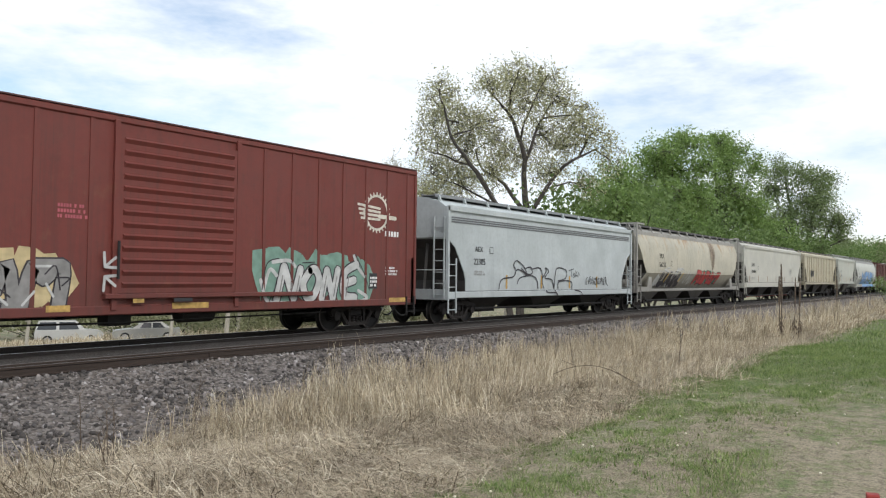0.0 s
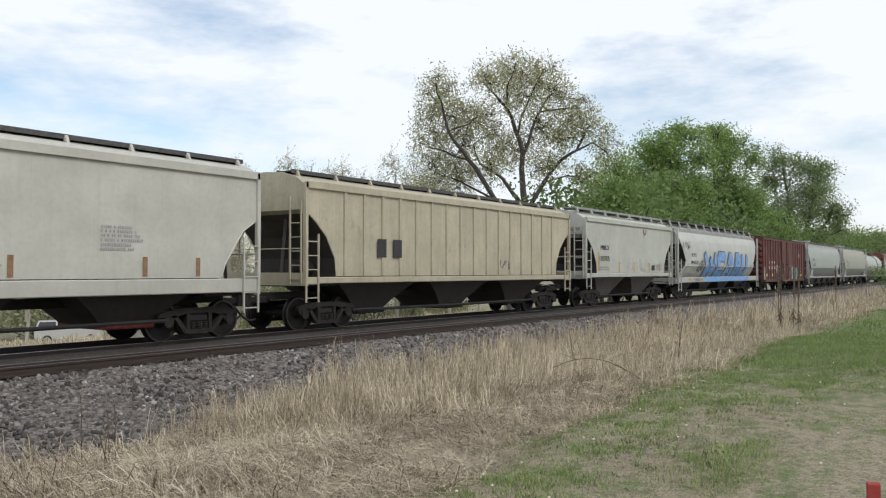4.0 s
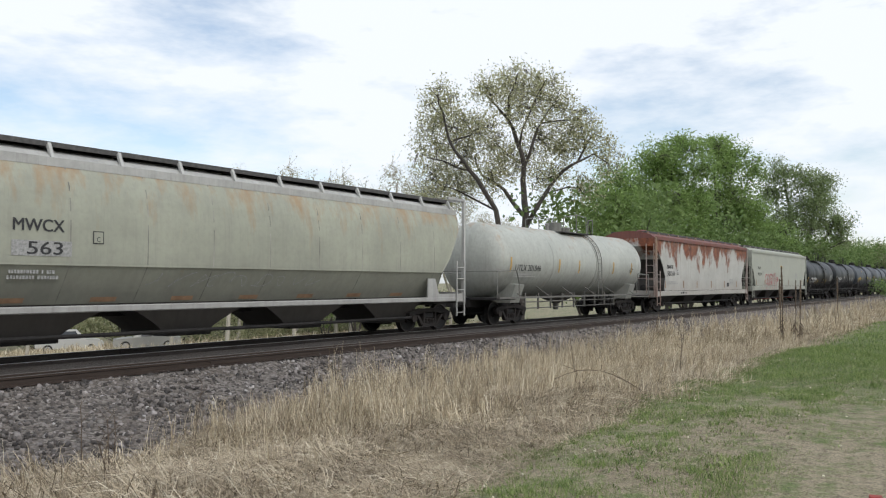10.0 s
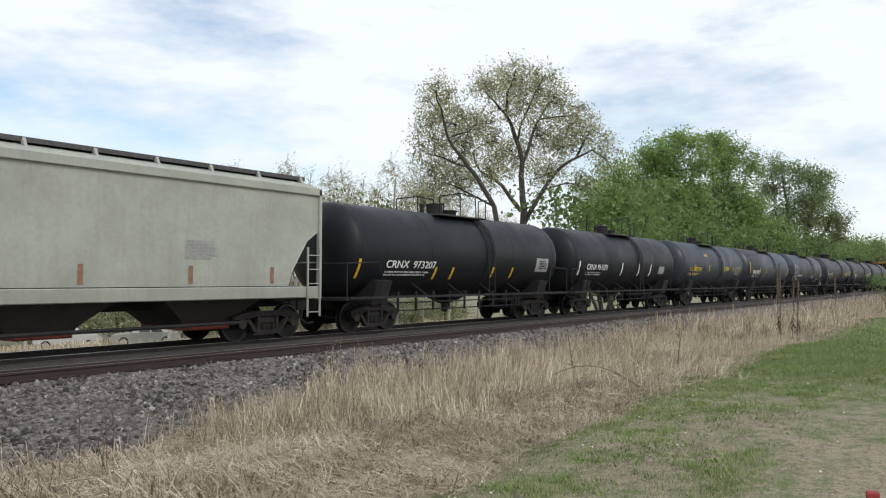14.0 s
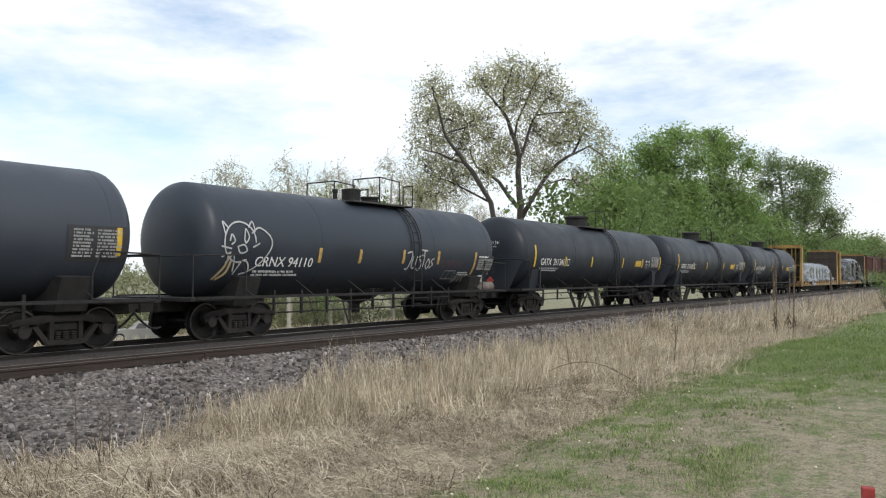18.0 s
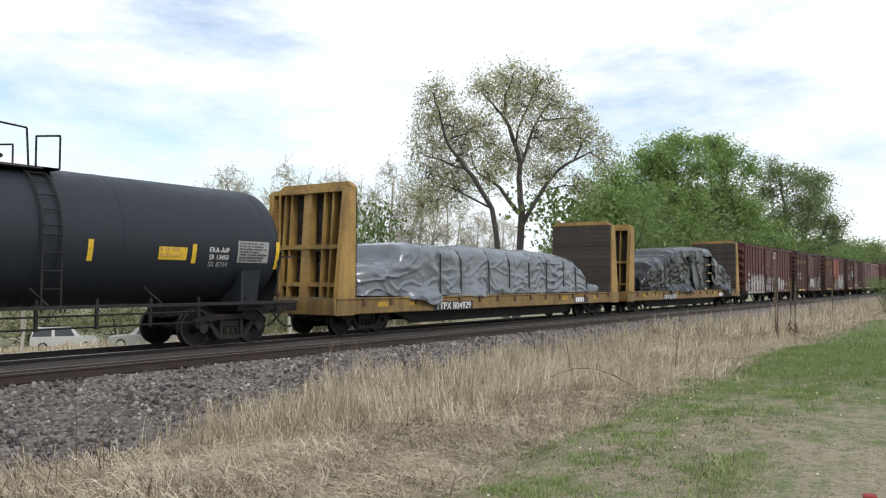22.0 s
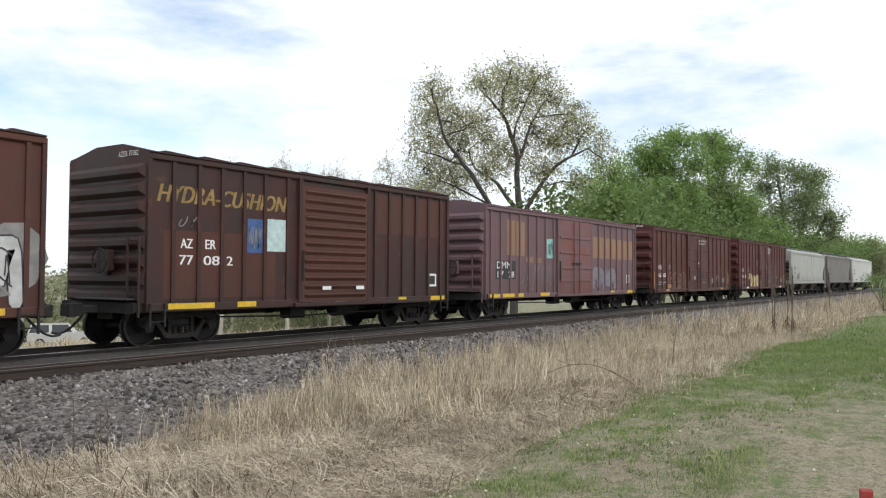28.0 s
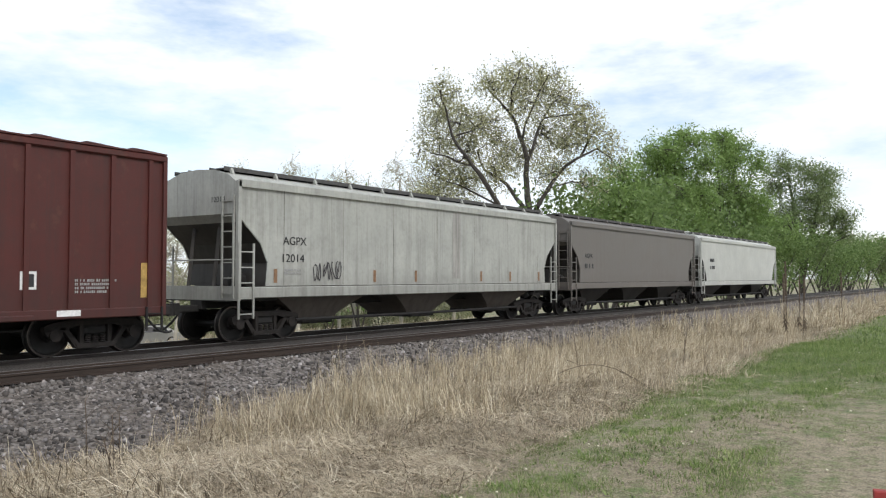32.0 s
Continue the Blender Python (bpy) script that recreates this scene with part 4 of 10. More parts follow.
    sh = tree("shrub", shrub, 31, 2, FRESH, 5, 0.1, 0.42, BARK, "leafy green understorey shrub beyond the track", pose(64, 27, -1.7), (3, 4), thin=0.015)
    sh["category"] = "shrub"
    for k in range(21):
        x = 58 + k * 6.0 + rng.uniform(-2, 2)
        g = rng.uniform(1.1, 2.1)
        c = copy_thing(sh, pose(x, 26.0 + rng.uniform(-1.5, 3.5), -1.8, 0, 0, rng.uniform(0, 360)))
        c.scale = (g, g, g)
    lab = "thin pale tree with a rounded crown of budding twigs"
    bud = dict(leaf=BUD, bark=PALE_BARK, clusters=95, per=6, size=0.058, spread=0.18, gap=0.22, thick=1.1, twiggy=1.0)
    ba = lobe_tree("bare_tree", lab, pose(*BARE[0][:2], -3.3), [([(0, 0), (0.1, 3), (0, 6.4), (0.2, 10)], 0.16, 0.05, 0.3), ([(0.1, 3), (-1.0, 6.2), (-1.6, 8.6)], 0.11, 0.04, -0.8), ([(0.1, 3.4), (1.0, 6.5), (1.5, 9.0)], 0.11, 0.04, 0.9)],
                   [(0.1, 10.3, 1.2, 1.3), (-1.2, 9.2, 1.1, 1.3), (1.3, 9.4, 1.1, 1.4), (0, 7.9, 1.4, 1.4), (-1.7, 7.3, 1.2, 1.3), (1.7, 7.4, 1.2, 1.3), (-0.6, 5.6, 1.5, 1.2), (1.0, 5.4, 1.4, 1.2)], 41, **bud)
    bb = lobe_tree("bare_tree", lab, pose(*BARE[1][:2], -3.3), [([(0, 0), (-0.1, 3.4), (-0.4, 7), (-0.2, 10.2)], 0.16, 0.05, 0.3), ([(0, 3), (1.2, 6.0), (1.9, 8.6)], 0.12, 0.04, -0.8), ([(0, 3.8), (-1.2, 6.5), (-1.9, 8.4)], 0.1, 0.04, 0.9)],
                   [(-0.3, 10.4, 1.1, 1.2), (0.9, 9.6, 1.1, 1.3), (-1.5, 8.9, 1.1, 1.2), (0.1, 8.2, 1.3, 1.4), (2.0, 8.3, 1.1, 1.3), (-1.7, 6.8, 1.3, 1.3), (1.4, 6.2, 1.4, 1.4), (-0.2, 5.8, 1.4, 1.2)], 44, **bud)
    for k, (x, y, g) in enumerate(BARE):
        c = (ba, bb)[k] if k < 2 else copy_thing((ba, bb)[k % 2], pose(x, y, -3.35, 0, 0, rng.uniform(-40, 40)))
        c.scale = (g * 0.98, g * 0.98, g * 1.1)
    thicket = shrub + [([(0, 0, 0), (0.7 * math.cos(k), 0.7 * math.sin(k), 0.5), (1.7 * math.cos(k), 1.7 * math.sin(k), 1.0)], 0.05, 0.02, 0.9) for k in (0.0, 1.05, 2.1, 3.15, 4.2, 5.25)]
    ol = tree("shrub", thicket, 33, 2, HAZY, 3, 0.12, 0.35, BARK, "pale olive thicket shrub beyond the parked cars", pose(20, 62, -4.0), (3, 4), thin=0.015)
    ol["category"] = "shrub"
    for k in range(15):
        c = copy_thing(ol, pose(14 + k * 4.0 + rng.uniform(-1, 1), 64 + rng.uniform(-1.5, 3), -4.0, 0, 0, rng.uniform(0, 360)))
        g = rng.uniform(0.9, 1.4)
        c.scale = (g * 1.3, g, g)
    for k in range(14):
        c = copy_thing(ol, pose(38.5 + k * 2.6 + rng.uniform(-0.8, 0.8), 50 + rng.uniform(-3.0, 2.0), -3.4, 0, 0, rng.uniform(0, 360)))
        g = rng.uniform(0.5, 0.8)
        c.scale = (g * 1.2, g * 1.2, g)
    for x, y, g in ((50.2, 44, 1.75), (46.0, 43.5, 1.1)):
        c = copy_thing(sh, pose(x, y, -3.3, 0, 0, x))
        c.scale = (g * 0.8, g * 0.8, g * 1.25)
    near = copy_thing(sh, pose(52.5, 5.6, -0.3, 0, 0, 20))
    near.scale = (0.42, 0.42, 0.42)
    tagged(near, "dark green bush at the edge of the lawn", "bush", group="bushes")
    broad = [([(0, 0, 0), (0.2, 0.1, 3.5), (0.5, 0, 7), (0.2, -0.3, 11), (0.6, 0.4, 15.5)], 0.42, 0.1, 2.7),
             ([(0, 0, 3.0), (-1.6, 0.6, 6.5), (-3.4, 1.2, 9.5), (-4.4, 1.6, 12.5)], 0.26, 0.08, 2.6),
             ([(0, 0, 3.4), (1.9, -0.8, 6.5), (3.9, -1.2, 9.0), (5.2, -1.8, 11.5)], 0.26, 0.08, 2.6),
             ([(0, 0, 4.5), (0.6, 2.0, 7.5), (0.4, 4.0, 10.5), (0.2, 5.2, 13)], 0.24, 0.08, 2.6),
             ([(0, 0, 4.5), (-0.6, -2.0, 7.5), (-1.4, -3.8, 10.0), (-1.8, -5.0, 12)], 0.24, 0.08, 2.6)]
    hz = tree("far_tree", broad, 25, 2, HAZY, 10, 0.3, 0.9, BARK, "distant pale olive tree in first leaf", pose(222, 25, -2.1), (3, 4), thin=0.03)
    hz.scale = (0.85, 0.85, 0.62)
    for k, (x, y, g) in enumerate(((204, 25, 0.6), (238, 27, 0.66), (258, 24, 0.68), (280, 26, 0.76), (310, 23, 0.8), (345, 24, 0.9))):
        c = copy_thing(hz, pose(x, y, -2.1, 0, 0, x * 3))
        c.scale = (g * 1.2, g * 1.2, g)
    for x, y, g in ((205, 24, 2.1), (225, 22.5, 1.9), (250, 22, 1.8), (285, 22, 1.9), (190, 26, 2.3), (178, 27.5, 2.2), (166, 27, 2.1), (215, 24, 2.0)):
        c = copy_thing(sh, pose(x, y, -1.6, 0, 0, x))
        c.scale = (g, g, g)


make_grass()
make_trees()

# ---- the train: shared pieces ----
SPEED = 15.798
HALF = 1.55
CARS = []
WHEELSETS = []
BOGIE_STEEL = plain("bogie_cast_steel", (0.016, 0.0125, 0.0108), 0.85, 0.1, 0.5, 5.0)
WHEEL_STEEL = plain("wheel_steel", (0.011, 0.0098, 0.0092), 0.6, 0.4, 0.4, 8.0)
TREAD = plain("bright_wheel_rim", (0.07, 0.06, 0.055), 0.4, 0.8, 0.2)
BLACK = plain("grimy_black", (0.0145, 0.013, 0.0122), 0.8, 0.0, 0.5, 5.0)
# Near-black that puts the shade of the recessed hopper ends into the colour
SLOPE_SHADE = car_paint("dark_slope_shade", (0.05, 0.045, 0.04), (0.018, 0.016, 0.014), 0.6, 0.5, seed=4.0)
RUBBER = plain("hose_rubber", (0.02, 0.02, 0.02), 0.8)
WHITE_INK = plain("stencil_white", (0.72, 0.72, 0.7), 0.7, 0.0, 0.15, 20)
BLACK_INK = plain("stencil_black", (0.03, 0.03, 0.032), 0.7, 0.0, 0.3, 20)
SEAM = plain("seam_grime", (0.23, 0.225, 0.2), 0.8, 0.0, 0.6, 1.5)
GREY_INK = plain("stencil_faded", (0.3, 0.3, 0.29), 0.7, 0.0, 0.3, 20)
YELLOW = plain("reflector_yellow", (0.62, 0.4, 0.03), 0.5, 0.0, 0.2, 9)
GOLD = plain("faded_gold", (0.42, 0.27, 0.08), 0.7, 0.0, 0.4, 7)
BROWN_MARK = plain("brown_reflector", (0.23, 0.13, 0.07), 0.7, 0.0, 0.3, 9)
PLATE = plain("galvanised_grating", (0.3, 0.3, 0.29), 0.6, 0.5, 0.3, 14)
DARK_GRATING = plain("dark_grating", (0.075, 0.072, 0.07), 0.7, 0.2, 0.4, 12)
RED_GATE = plain("red_outlet_gate", (0.2, 0.04, 0.03), 0.7, 0.0, 0.4, 7)


def chalk(name, c):
    return plain("spray_" + name, c, 0.65, 0.0, 0.22, 4.0)


S_WHITE, S_BLUE, S_DKBLUE = chalk("white", (0.45, 0.455, 0.44)), chalk("blue", (0.17, 0.32, 0.55)), chalk("slate", (0.13, 0.115, 0.11))
S_TEAL, S_RED, S_BLACK = chalk("teal", (0.16, 0.27, 0.215)), chalk("red", (0.45, 0.05, 0.045)), chalk("black", (0.035, 0.03, 0.035))
S_GREY, S_GREEN, S_CREAM = chalk("grey", (0.215, 0.21, 0.2)), chalk("green", (0.05, 0.16, 0.11)), chalk("cream", (0.46, 0.37, 0.2))
S_AQUA = chalk("aqua", (0.2, 0.33, 0.31))
S_PINK = chalk("faded_pink", (0.38, 0.09, 0.11))
S_LILAC, S_TAN = chalk("violet", (0.2, 0.18, 0.26)), chalk("tan", (0.36, 0.2, 0.1))


def side_frame_mesh():
    mb = Mb()
    y0, y1 = -0.07, 0.07
    mb.extrude_y([(-1.13, 0.54), (-1.13, 0.64), (-0.98, 0.7), (-0.52, 0.77), (0.52, 0.77), (0.98, 0.7), (1.13, 0.64), (1.13, 0.54), (0.7, 0.56), (0.4, 0.64), (-0.4, 0.64), (-0.7, 0.56)], y0, y1)
    mb.extrude_y([(-0.42, 0.17), (0.42, 0.17), (0.46, 0.27), (-0.46, 0.27)], y0 - 0.02, y1 + 0.02)
    for s in (-1, 1):
        mb.extrude_y([(s * 0.76, 0.6), (s * 0.64, 0.6), (s * 0.32, 0.2), (s * 0.44, 0.17)], y0, y1)
        mb.extrude_y([(s * 0.27, 0.25), (s * 0.36, 0.25), (s * 0.36, 0.66), (s * 0.27, 0.66)], y0 + 0.01, y1 - 0.01)
        mb.extrude_y([(s * 0.74, 0.44), (s * 0.79, 0.44), (s * 0.79, 0.6), (s * 0.7, 0.6)], y0, y1)
        mb.extrude_y([(s * 1.0, 0.44), (s * 1.07, 0.46), (s * 1.13, 0.56), (s * 0.98, 0.58)], y0, y1)
        mb.lathe([(0.13, -0.1), (0.13, -0.06), (0.1, 0.1)], "y", 14, (s * 0.889, 0, 0.457))
    return mb.mesh("side_frame")


def wheelset_mesh():
    mb = Mb()
    mb.lathe([(0.08, -1.06), (0.08, 1.06)], "y", 10)
    for s in (-1, 1):
        prof = [(0.11, 0.64), (0.15, 0.67), (0.38, 0.7), (0.42, 0.668), (0.482, 0.67), (0.484, 0.69), (0.458, 0.705), (0.452, 0.81), (0.41, 0.812), (0.38, 0.775), (0.16, 0.77), (0.13, 0.84)]
        mb.lathe([(r, s * h) for r, h in prof], "y", 20)
    return mb.mesh("wheelset", True)


def rim_mesh():
    mb = Mb()
    n = 24
    for r, y in ((0.42, -0.002), (0.4535, -0.001), (0.4535, 0.003), (0.42, 0.002)):
        mb.v.extend((r * math.cos(6.28319 * k / n), y, r * math.sin(6.28319 * k / n)) for k in range(n))
    mb.f.extend((j * n + i, j * n + (i + 1) % n, (j + 1) % 4 * n + (i + 1) % n, (j + 1) % 4 * n + i) for j in range(4) for i in range(n))
    return mb.mesh("wheel_rim", True)


def bolster_mesh():
    mb = Mb().chamfer(-0.24, 0.24, -1.02, 1.02, 0.42, 0.64, 0.05)
    mb.lathe([(0.34, 0.62), (0.34, 0.76)], "z", 16)
    return mb.mesh("bolster")


def spring_mesh():
    prof = []
    for k in range(4):
        prof += [(0.055, 0.27 + k * 0.043), (0.075, 0.285 + k * 0.043), (0.055, 0.305 + k * 0.043)]
    return Mb().lathe(prof, "z", 8).mesh("spring", True)


M_FRAME, M_WHEELS, M_RIM, M_BOLSTER, M_SPRING = side_frame_mesh(), wheelset_mesh(), rim_mesh(), bolster_mesh(), spring_mesh()


def coupler_mesh():
    mb = Mb().chamfer(-0.1, 0.55, -0.09, 0.09, 0.76, 0.94, 0.03)
    mb.extrude_y([(0.5, 0.7), (0.85, 0.72), (0.85, 0.98), (0.5, 1.0)], -0.16, 0.1)
    mb.lathe([(0.1, 0.7), (0.1, 1.0)], "z", 10, (0.78, 0.13, 0))
    mb.pipe([(0.55, 0.0, 0.98), (0.6, -0.3, 1.05), (0.2, -0.9, 1.05), (0.15, -1.3, 1.0)], 0.018, 5)
    return mb.mesh("coupler")


def hose_mesh():
    mb = Mb()
    pts = [(0.2 + 0.75 * k / 8, -0.32, 0.74 - 0.42 * math.sin(math.pi * min(1.0, k / 8 * 0.62))) for k in range(9)]
    return mb.pipe(pts, 0.028, 6).mesh("air_hose", True)


M_COUPLER, M_HOSE = coupler_mesh(), hose_mesh()


def bogie(car, x):
    t = part("bogie", M_BOLSTER, BLACK, car, at=pose(x, 0, 0))
    for s in (-1, 1):
        part("side_frame", M_FRAME, BOGIE_STEEL, t, at=pose(0, s * 1.0, 0))
        for x in (-0.17, 0.0, 0.17):
            part("spring", M_SPRING, BOGIE_STEEL, t, at=pose(x, s * 1.03, 0))
    for s in (-1, 1):
        w = part("wheelset", M_WHEELS, WHEEL_STEEL, t, at=pose(s * 0.889, 0, 0.457))
        WHEELSETS.append((w, s))
        for e in (-1, 1):
            part("wheel_rim", M_RIM, TREAD, t, at=pose(s * 0.889, e * 0.8145, 0.457), label="worn bright wheel rim")


def running_gear(car, L, inset, reach=0.0, ends=None):
    """Bogies, couplers and hoses under a car of body length L."""
    for s in (-1, 1):
        xe = s * L / 2 if ends is None else ends[(s + 1) // 2]
        bogie(car, xe - s * inset)
        m = pose(xe + s * reach, 0, 0, 0, 0, 0 if s > 0 else 180)
        part("coupler", M_COUPLER, BLACK, car, at=m)
        part("air_hose", M_HOSE, RUBBER, car, at=m, label="hanging black rubber air hose")


def ladder(car, x, z0, z1, mat, w=0.42, y=-HALF - 0.02, along="x", pitch=0.38, name="ladder"):
    mb = Mb()
    if along == "x":
        for e in (0, w):
            mb.box(x + e - 0.022, x + e + 0.022, y - 0.02, y + 0.02, z0, z1)
        k = z0 + 0.12
        while k < z1 - 0.05:
            mb.box(x, x + w, y - 0.014, y + 0.014, k - 0.014, k + 0.014)
            k += pitch
    else:
        for e in (0, w):
            mb.box(x - 0.02, x + 0.02, y + e - 0.022, y + e + 0.022, z0, z1)
        k = z0 + 0.12
        while k < z1 - 0.05:
            mb.box(x - 0.014, x + 0.014, y, y + w, k - 0.014, k + 0.014)
            k += pitch
    return part(name, mb, mat, car)


def text_mesh(s, h, w=None):
    cu = bpy.data.curves.new("lettering", "FONT")
    cu.body = s
    cu.size = 1.0
    cu.resolution_u = 3
    ob = bpy.data.objects.new("lettering", cu)
    me = bpy.data.meshes.new_from_object(ob)
    bpy.data.objects.remove(ob)
    bpy.data.curves.remove(cu)
    co = np.zeros(len(me.vertices) * 3, dtype=np.float32)
    me.vertices.foreach_get("co", co)
    co = co.reshape(-1, 3)
    lo, hi = co.min(0), co.max(0)
    co = co - lo
    k = h / (hi[1] - lo[1])
    kx = w / (hi[0] - lo[0]) if w else k * 0.92
    return me, co[:, 0] * kx, co[:, 1] * k


def wrap_y(z, wrap):
    """y of the near skin at height z: wrap is None, or (radius, centre height) of a tank, or a function of z."""
    if wrap is None:
        return -HALF - 0.008
    if callable(wrap):
        return -wrap(z) - 0.012
    r, c = wrap
    return -math.sqrt(max(0.0, r * r - (z - c) ** 2)) - 0.012


def letters(car, s, x0, z1, x1, z0, mat, wrap=None, bold=0.0, y=None, slant=0.0):
    """Lettering that fills the field from (x0, z0) to (x1, z1) on the near side."""
    me, xs, zs = text_mesh(s, z1 - z0, x1 - x0)
    co = np.zeros((len(xs), 3), dtype=np.float32)
    for i in range(len(xs)):
        z = z0 + zs[i]
        co[i] = (x0 + xs[i] + slant * zs[i], wrap_y(z, wrap) if y is None else y, z)
    me.vertices.foreach_set("co", co.ravel())
    me.update()
    ob = part("lettering", me, mat, car)
    if bold:
        twin = part("lettering", me.copy(), mat, car)
        twin.location = (bold * (z1 - z0) * 3, -0.001, 0)
    return ob


STROKES = {"L": [[(0, 1), (0.05, 0.05), (1, 0)]], "W": [[(0, 1), (0.22, 0), (0.5, 0.75), (0.78, 0), (1, 1)]], "E": [[(1, 1), (0.08, 1), (0, 0), (0.95, 0)], [(0.05, 0.52), (0.8, 0.52)]],
           "A": [[(0, 0), (0.4, 1), (0.62, 1), (1, 0)], [(0.2, 0.36), (0.8, 0.36)]],
           "B": [[(0.08, 0), (0.05, 1), (0.75, 1), (0.85, 0.7), (0.6, 0.54), (0.95, 0.35), (0.85, 0), (0.08, 0)], [(0.1, 0.54), (0.6, 0.54)]],
           "U": [[(0, 1), (0.05, 0.15), (0.3, 0), (0.7, 0), (0.95, 0.15), (1, 1)]]}


def block_letter(car, ch, x0, z1, x1, z0, width, mat, wrap, lift):
    """One heavy sprayed letter drawn with broad strokes."""
    mb = Mb()
    for line in STROKES[ch]:
        pts = [(x0 + width / 2 + (x1 - x0 - width) * a, z0 + width / 2 + (z1 - z0 - width) * b) for a, b in line]
        fine = []
        for (xa, za), (xb, zb) in zip(pts, pts[1:]):
            n = max(1, int(abs(zb - za) / 0.12))
            fine += [(xa + (xb - xa) * k / n, za + (zb - za) * k / n) for k in range(n)]
        ribbon(mb, fine + [pts[-1]], width, wrap, None, lift)
    return part("sprayed_letter", mb, mat, car, "sprayed block letter")


def end_letters(car, s, x, y0, y1, z0, z1, mat):
    """Lettering across the near end of a car."""
    me, ys, zs = text_mesh(s, z1 - z0, y1 - y0)
    co = np.stack([np.full(len(ys), x - 0.012), y1 - ys, z0 + zs], -1).astype(np.float32)
    me.vertices.foreach_set("co", co.ravel())
    me.update()
    return part("lettering", me, mat, car)


def patch(car, name, x0, z1, x1, z0, mat, wrap=None, y=None, label="", lift=0.0):
    """A thin painted or glued field on the near side, following its curve."""
    mb = Mb()
    n = 1 if wrap is None else max(2, int((z1 - z0) / 0.12))
    for k in range(n):
        za, zb = z0 + (z1 - z0) * k / n, z0 + (z1 - z0) * (k + 1) / n
        ya, yb = (wrap_y(za, wrap), wrap_y(zb, wrap)) if y is None else (y, y)
        mb.add([(x0, ya - lift, za), (x1, ya - lift, za), (x1, yb - lift, zb), (x0, yb - lift, zb)], [(0, 1, 2, 3)])
    return part(name, mb, mat, car, label)


def stencil(car, x, z, w, rows, mat, seed=0, h=0.06, wrap=None, y=None, gap=0.55):
    """Rows of small unreadable stencilling as plain bars."""
    rng = random.Random(seed)
    mb = Mb()
    for r in range(rows):
        zz = z - r * h * (1 + gap)
        a = x
        end = x + w * rng.uniform(0.7, 1.0)
        while a < end:
            b = a + h * rng.uniform(0.5, 0.8)
            yy = (wrap_y(zz, wrap) if y is None else y) - 0.002
            mb.add([(a, yy, zz - h), (b, yy, zz - h), (b, yy, zz), (a, yy, zz)], [(0, 1, 2, 3)])
            a = b + h * (0.22 if rng.random() < 0.8 else 0.9)
    return tagged(part("stencil", mb, mat, car), kind="stuff")


LAYER = [0]


def ribbon(mb, pts, w, wrap, y, lift):
    """A painted stroke as one mitred strip; every stroke lies a hair above the one before."""
    LAYER[0] = (LAYER[0] + 1) % 9
    lift += 0.0005 * LAYER[0]
    n = len(pts)
    rows = []
    for i, (x, z) in enumerate(pts):
        (xa, za), (xb, zb) = pts[max(0, i - 1)], pts[min(n - 1, i + 1)]
        dx, dz = xb - xa, zb - za
        k = math.hypot(dx, dz) or 1.0
        ex, ez = dx / k * w * 0.35, dz / k * w * 0.35
        if i == 0:
            rows.append((x - ex, z - ez, dx / k, dz / k, 0.55))
        rows.append((x, z, dx / k, dz / k, 1.0))
        if i == n - 1:
            rows.append((x + ex, z + ez, dx / k, dz / k, 0.55))
    vs = []
    for x, z, tx, tz, g in rows:
        for sgn in (1, -1):
            q = (x + sgn * tz * w / 2 * g, z - sgn * tx * w / 2 * g)
            vs.append((q[0], (wrap_y(q[1], wrap) if y is None else y) - lift, q[1]))
    mb.add(vs, [(2 * i, 2 * i + 1, 2 * i + 3, 2 * i + 2) for i in range(len(rows) - 1)])


def scribble(car, x0, z1, x1, z0, seed, strokes, width, mat, wrap=None, y=None, lift=0.012):
    """A loose spray-can tag: looping strokes that run along a field."""
    rng = random.Random(seed)
    mb = Mb()
    step = (x1 - x0) / strokes
    for k in range(strokes):
        c = x0 + step * (k + 0.5)
        a0, turn = rng.uniform(0, 6.28), rng.choice((-1, 1)) * rng.uniform(3.5, 6.5)
        rx, rz = step * rng.uniform(0.45, 0.85), (z1 - z0) / 2 * rng.uniform(0.6, 1.0)
        zc = (z0 + z1) / 2 + (z1 - z0) * rng.uniform(-0.08, 0.08)
        pts = []
        for i in range(15):
            a = a0 + turn * i / 14
            pts.append((c + rx * math.cos(a) * (0.6 + 0.4 * math.sin(a * 0.7 + k)), zc + rz * math.sin(a * 1.3 + k)))
        ribbon(mb, pts, width, wrap, y, lift)
    return tagged(part("spray_tag", mb, mat, car), kind="stuff")


def flowing(pts, n=6):
    """A rounded line through a few points."""
    q = [pts[0]] + list(pts) + [pts[-1]]
    out = []
    for a, b, c, d in zip(q, q[1:], q[2:], q[3:]):
        for k in range(n):
            t = k / n
            out.append(tuple(0.5 * (2 * b[i] + (c[i] - a[i]) * t + (2 * a[i] - 5 * b[i] + 4 * c[i] - d[i]) * t * t + (3 * b[i] - a[i] - 3 * c[i] + d[i]) * t ** 3) for i in (0, 1)))
    return out + [tuple(pts[-1])]


def line_tag(car, lines, width, mat, wrap=None, y=None, lift=0.012, label=""):
    """Sprayed outlines, each a rounded line through a few points."""
    mb = Mb()
    for pts in lines:
        ribbon(mb, flowing(pts), width, wrap, y, lift)
    return tagged(part("spray_tag", mb, mat, car, label), kind="stuff")


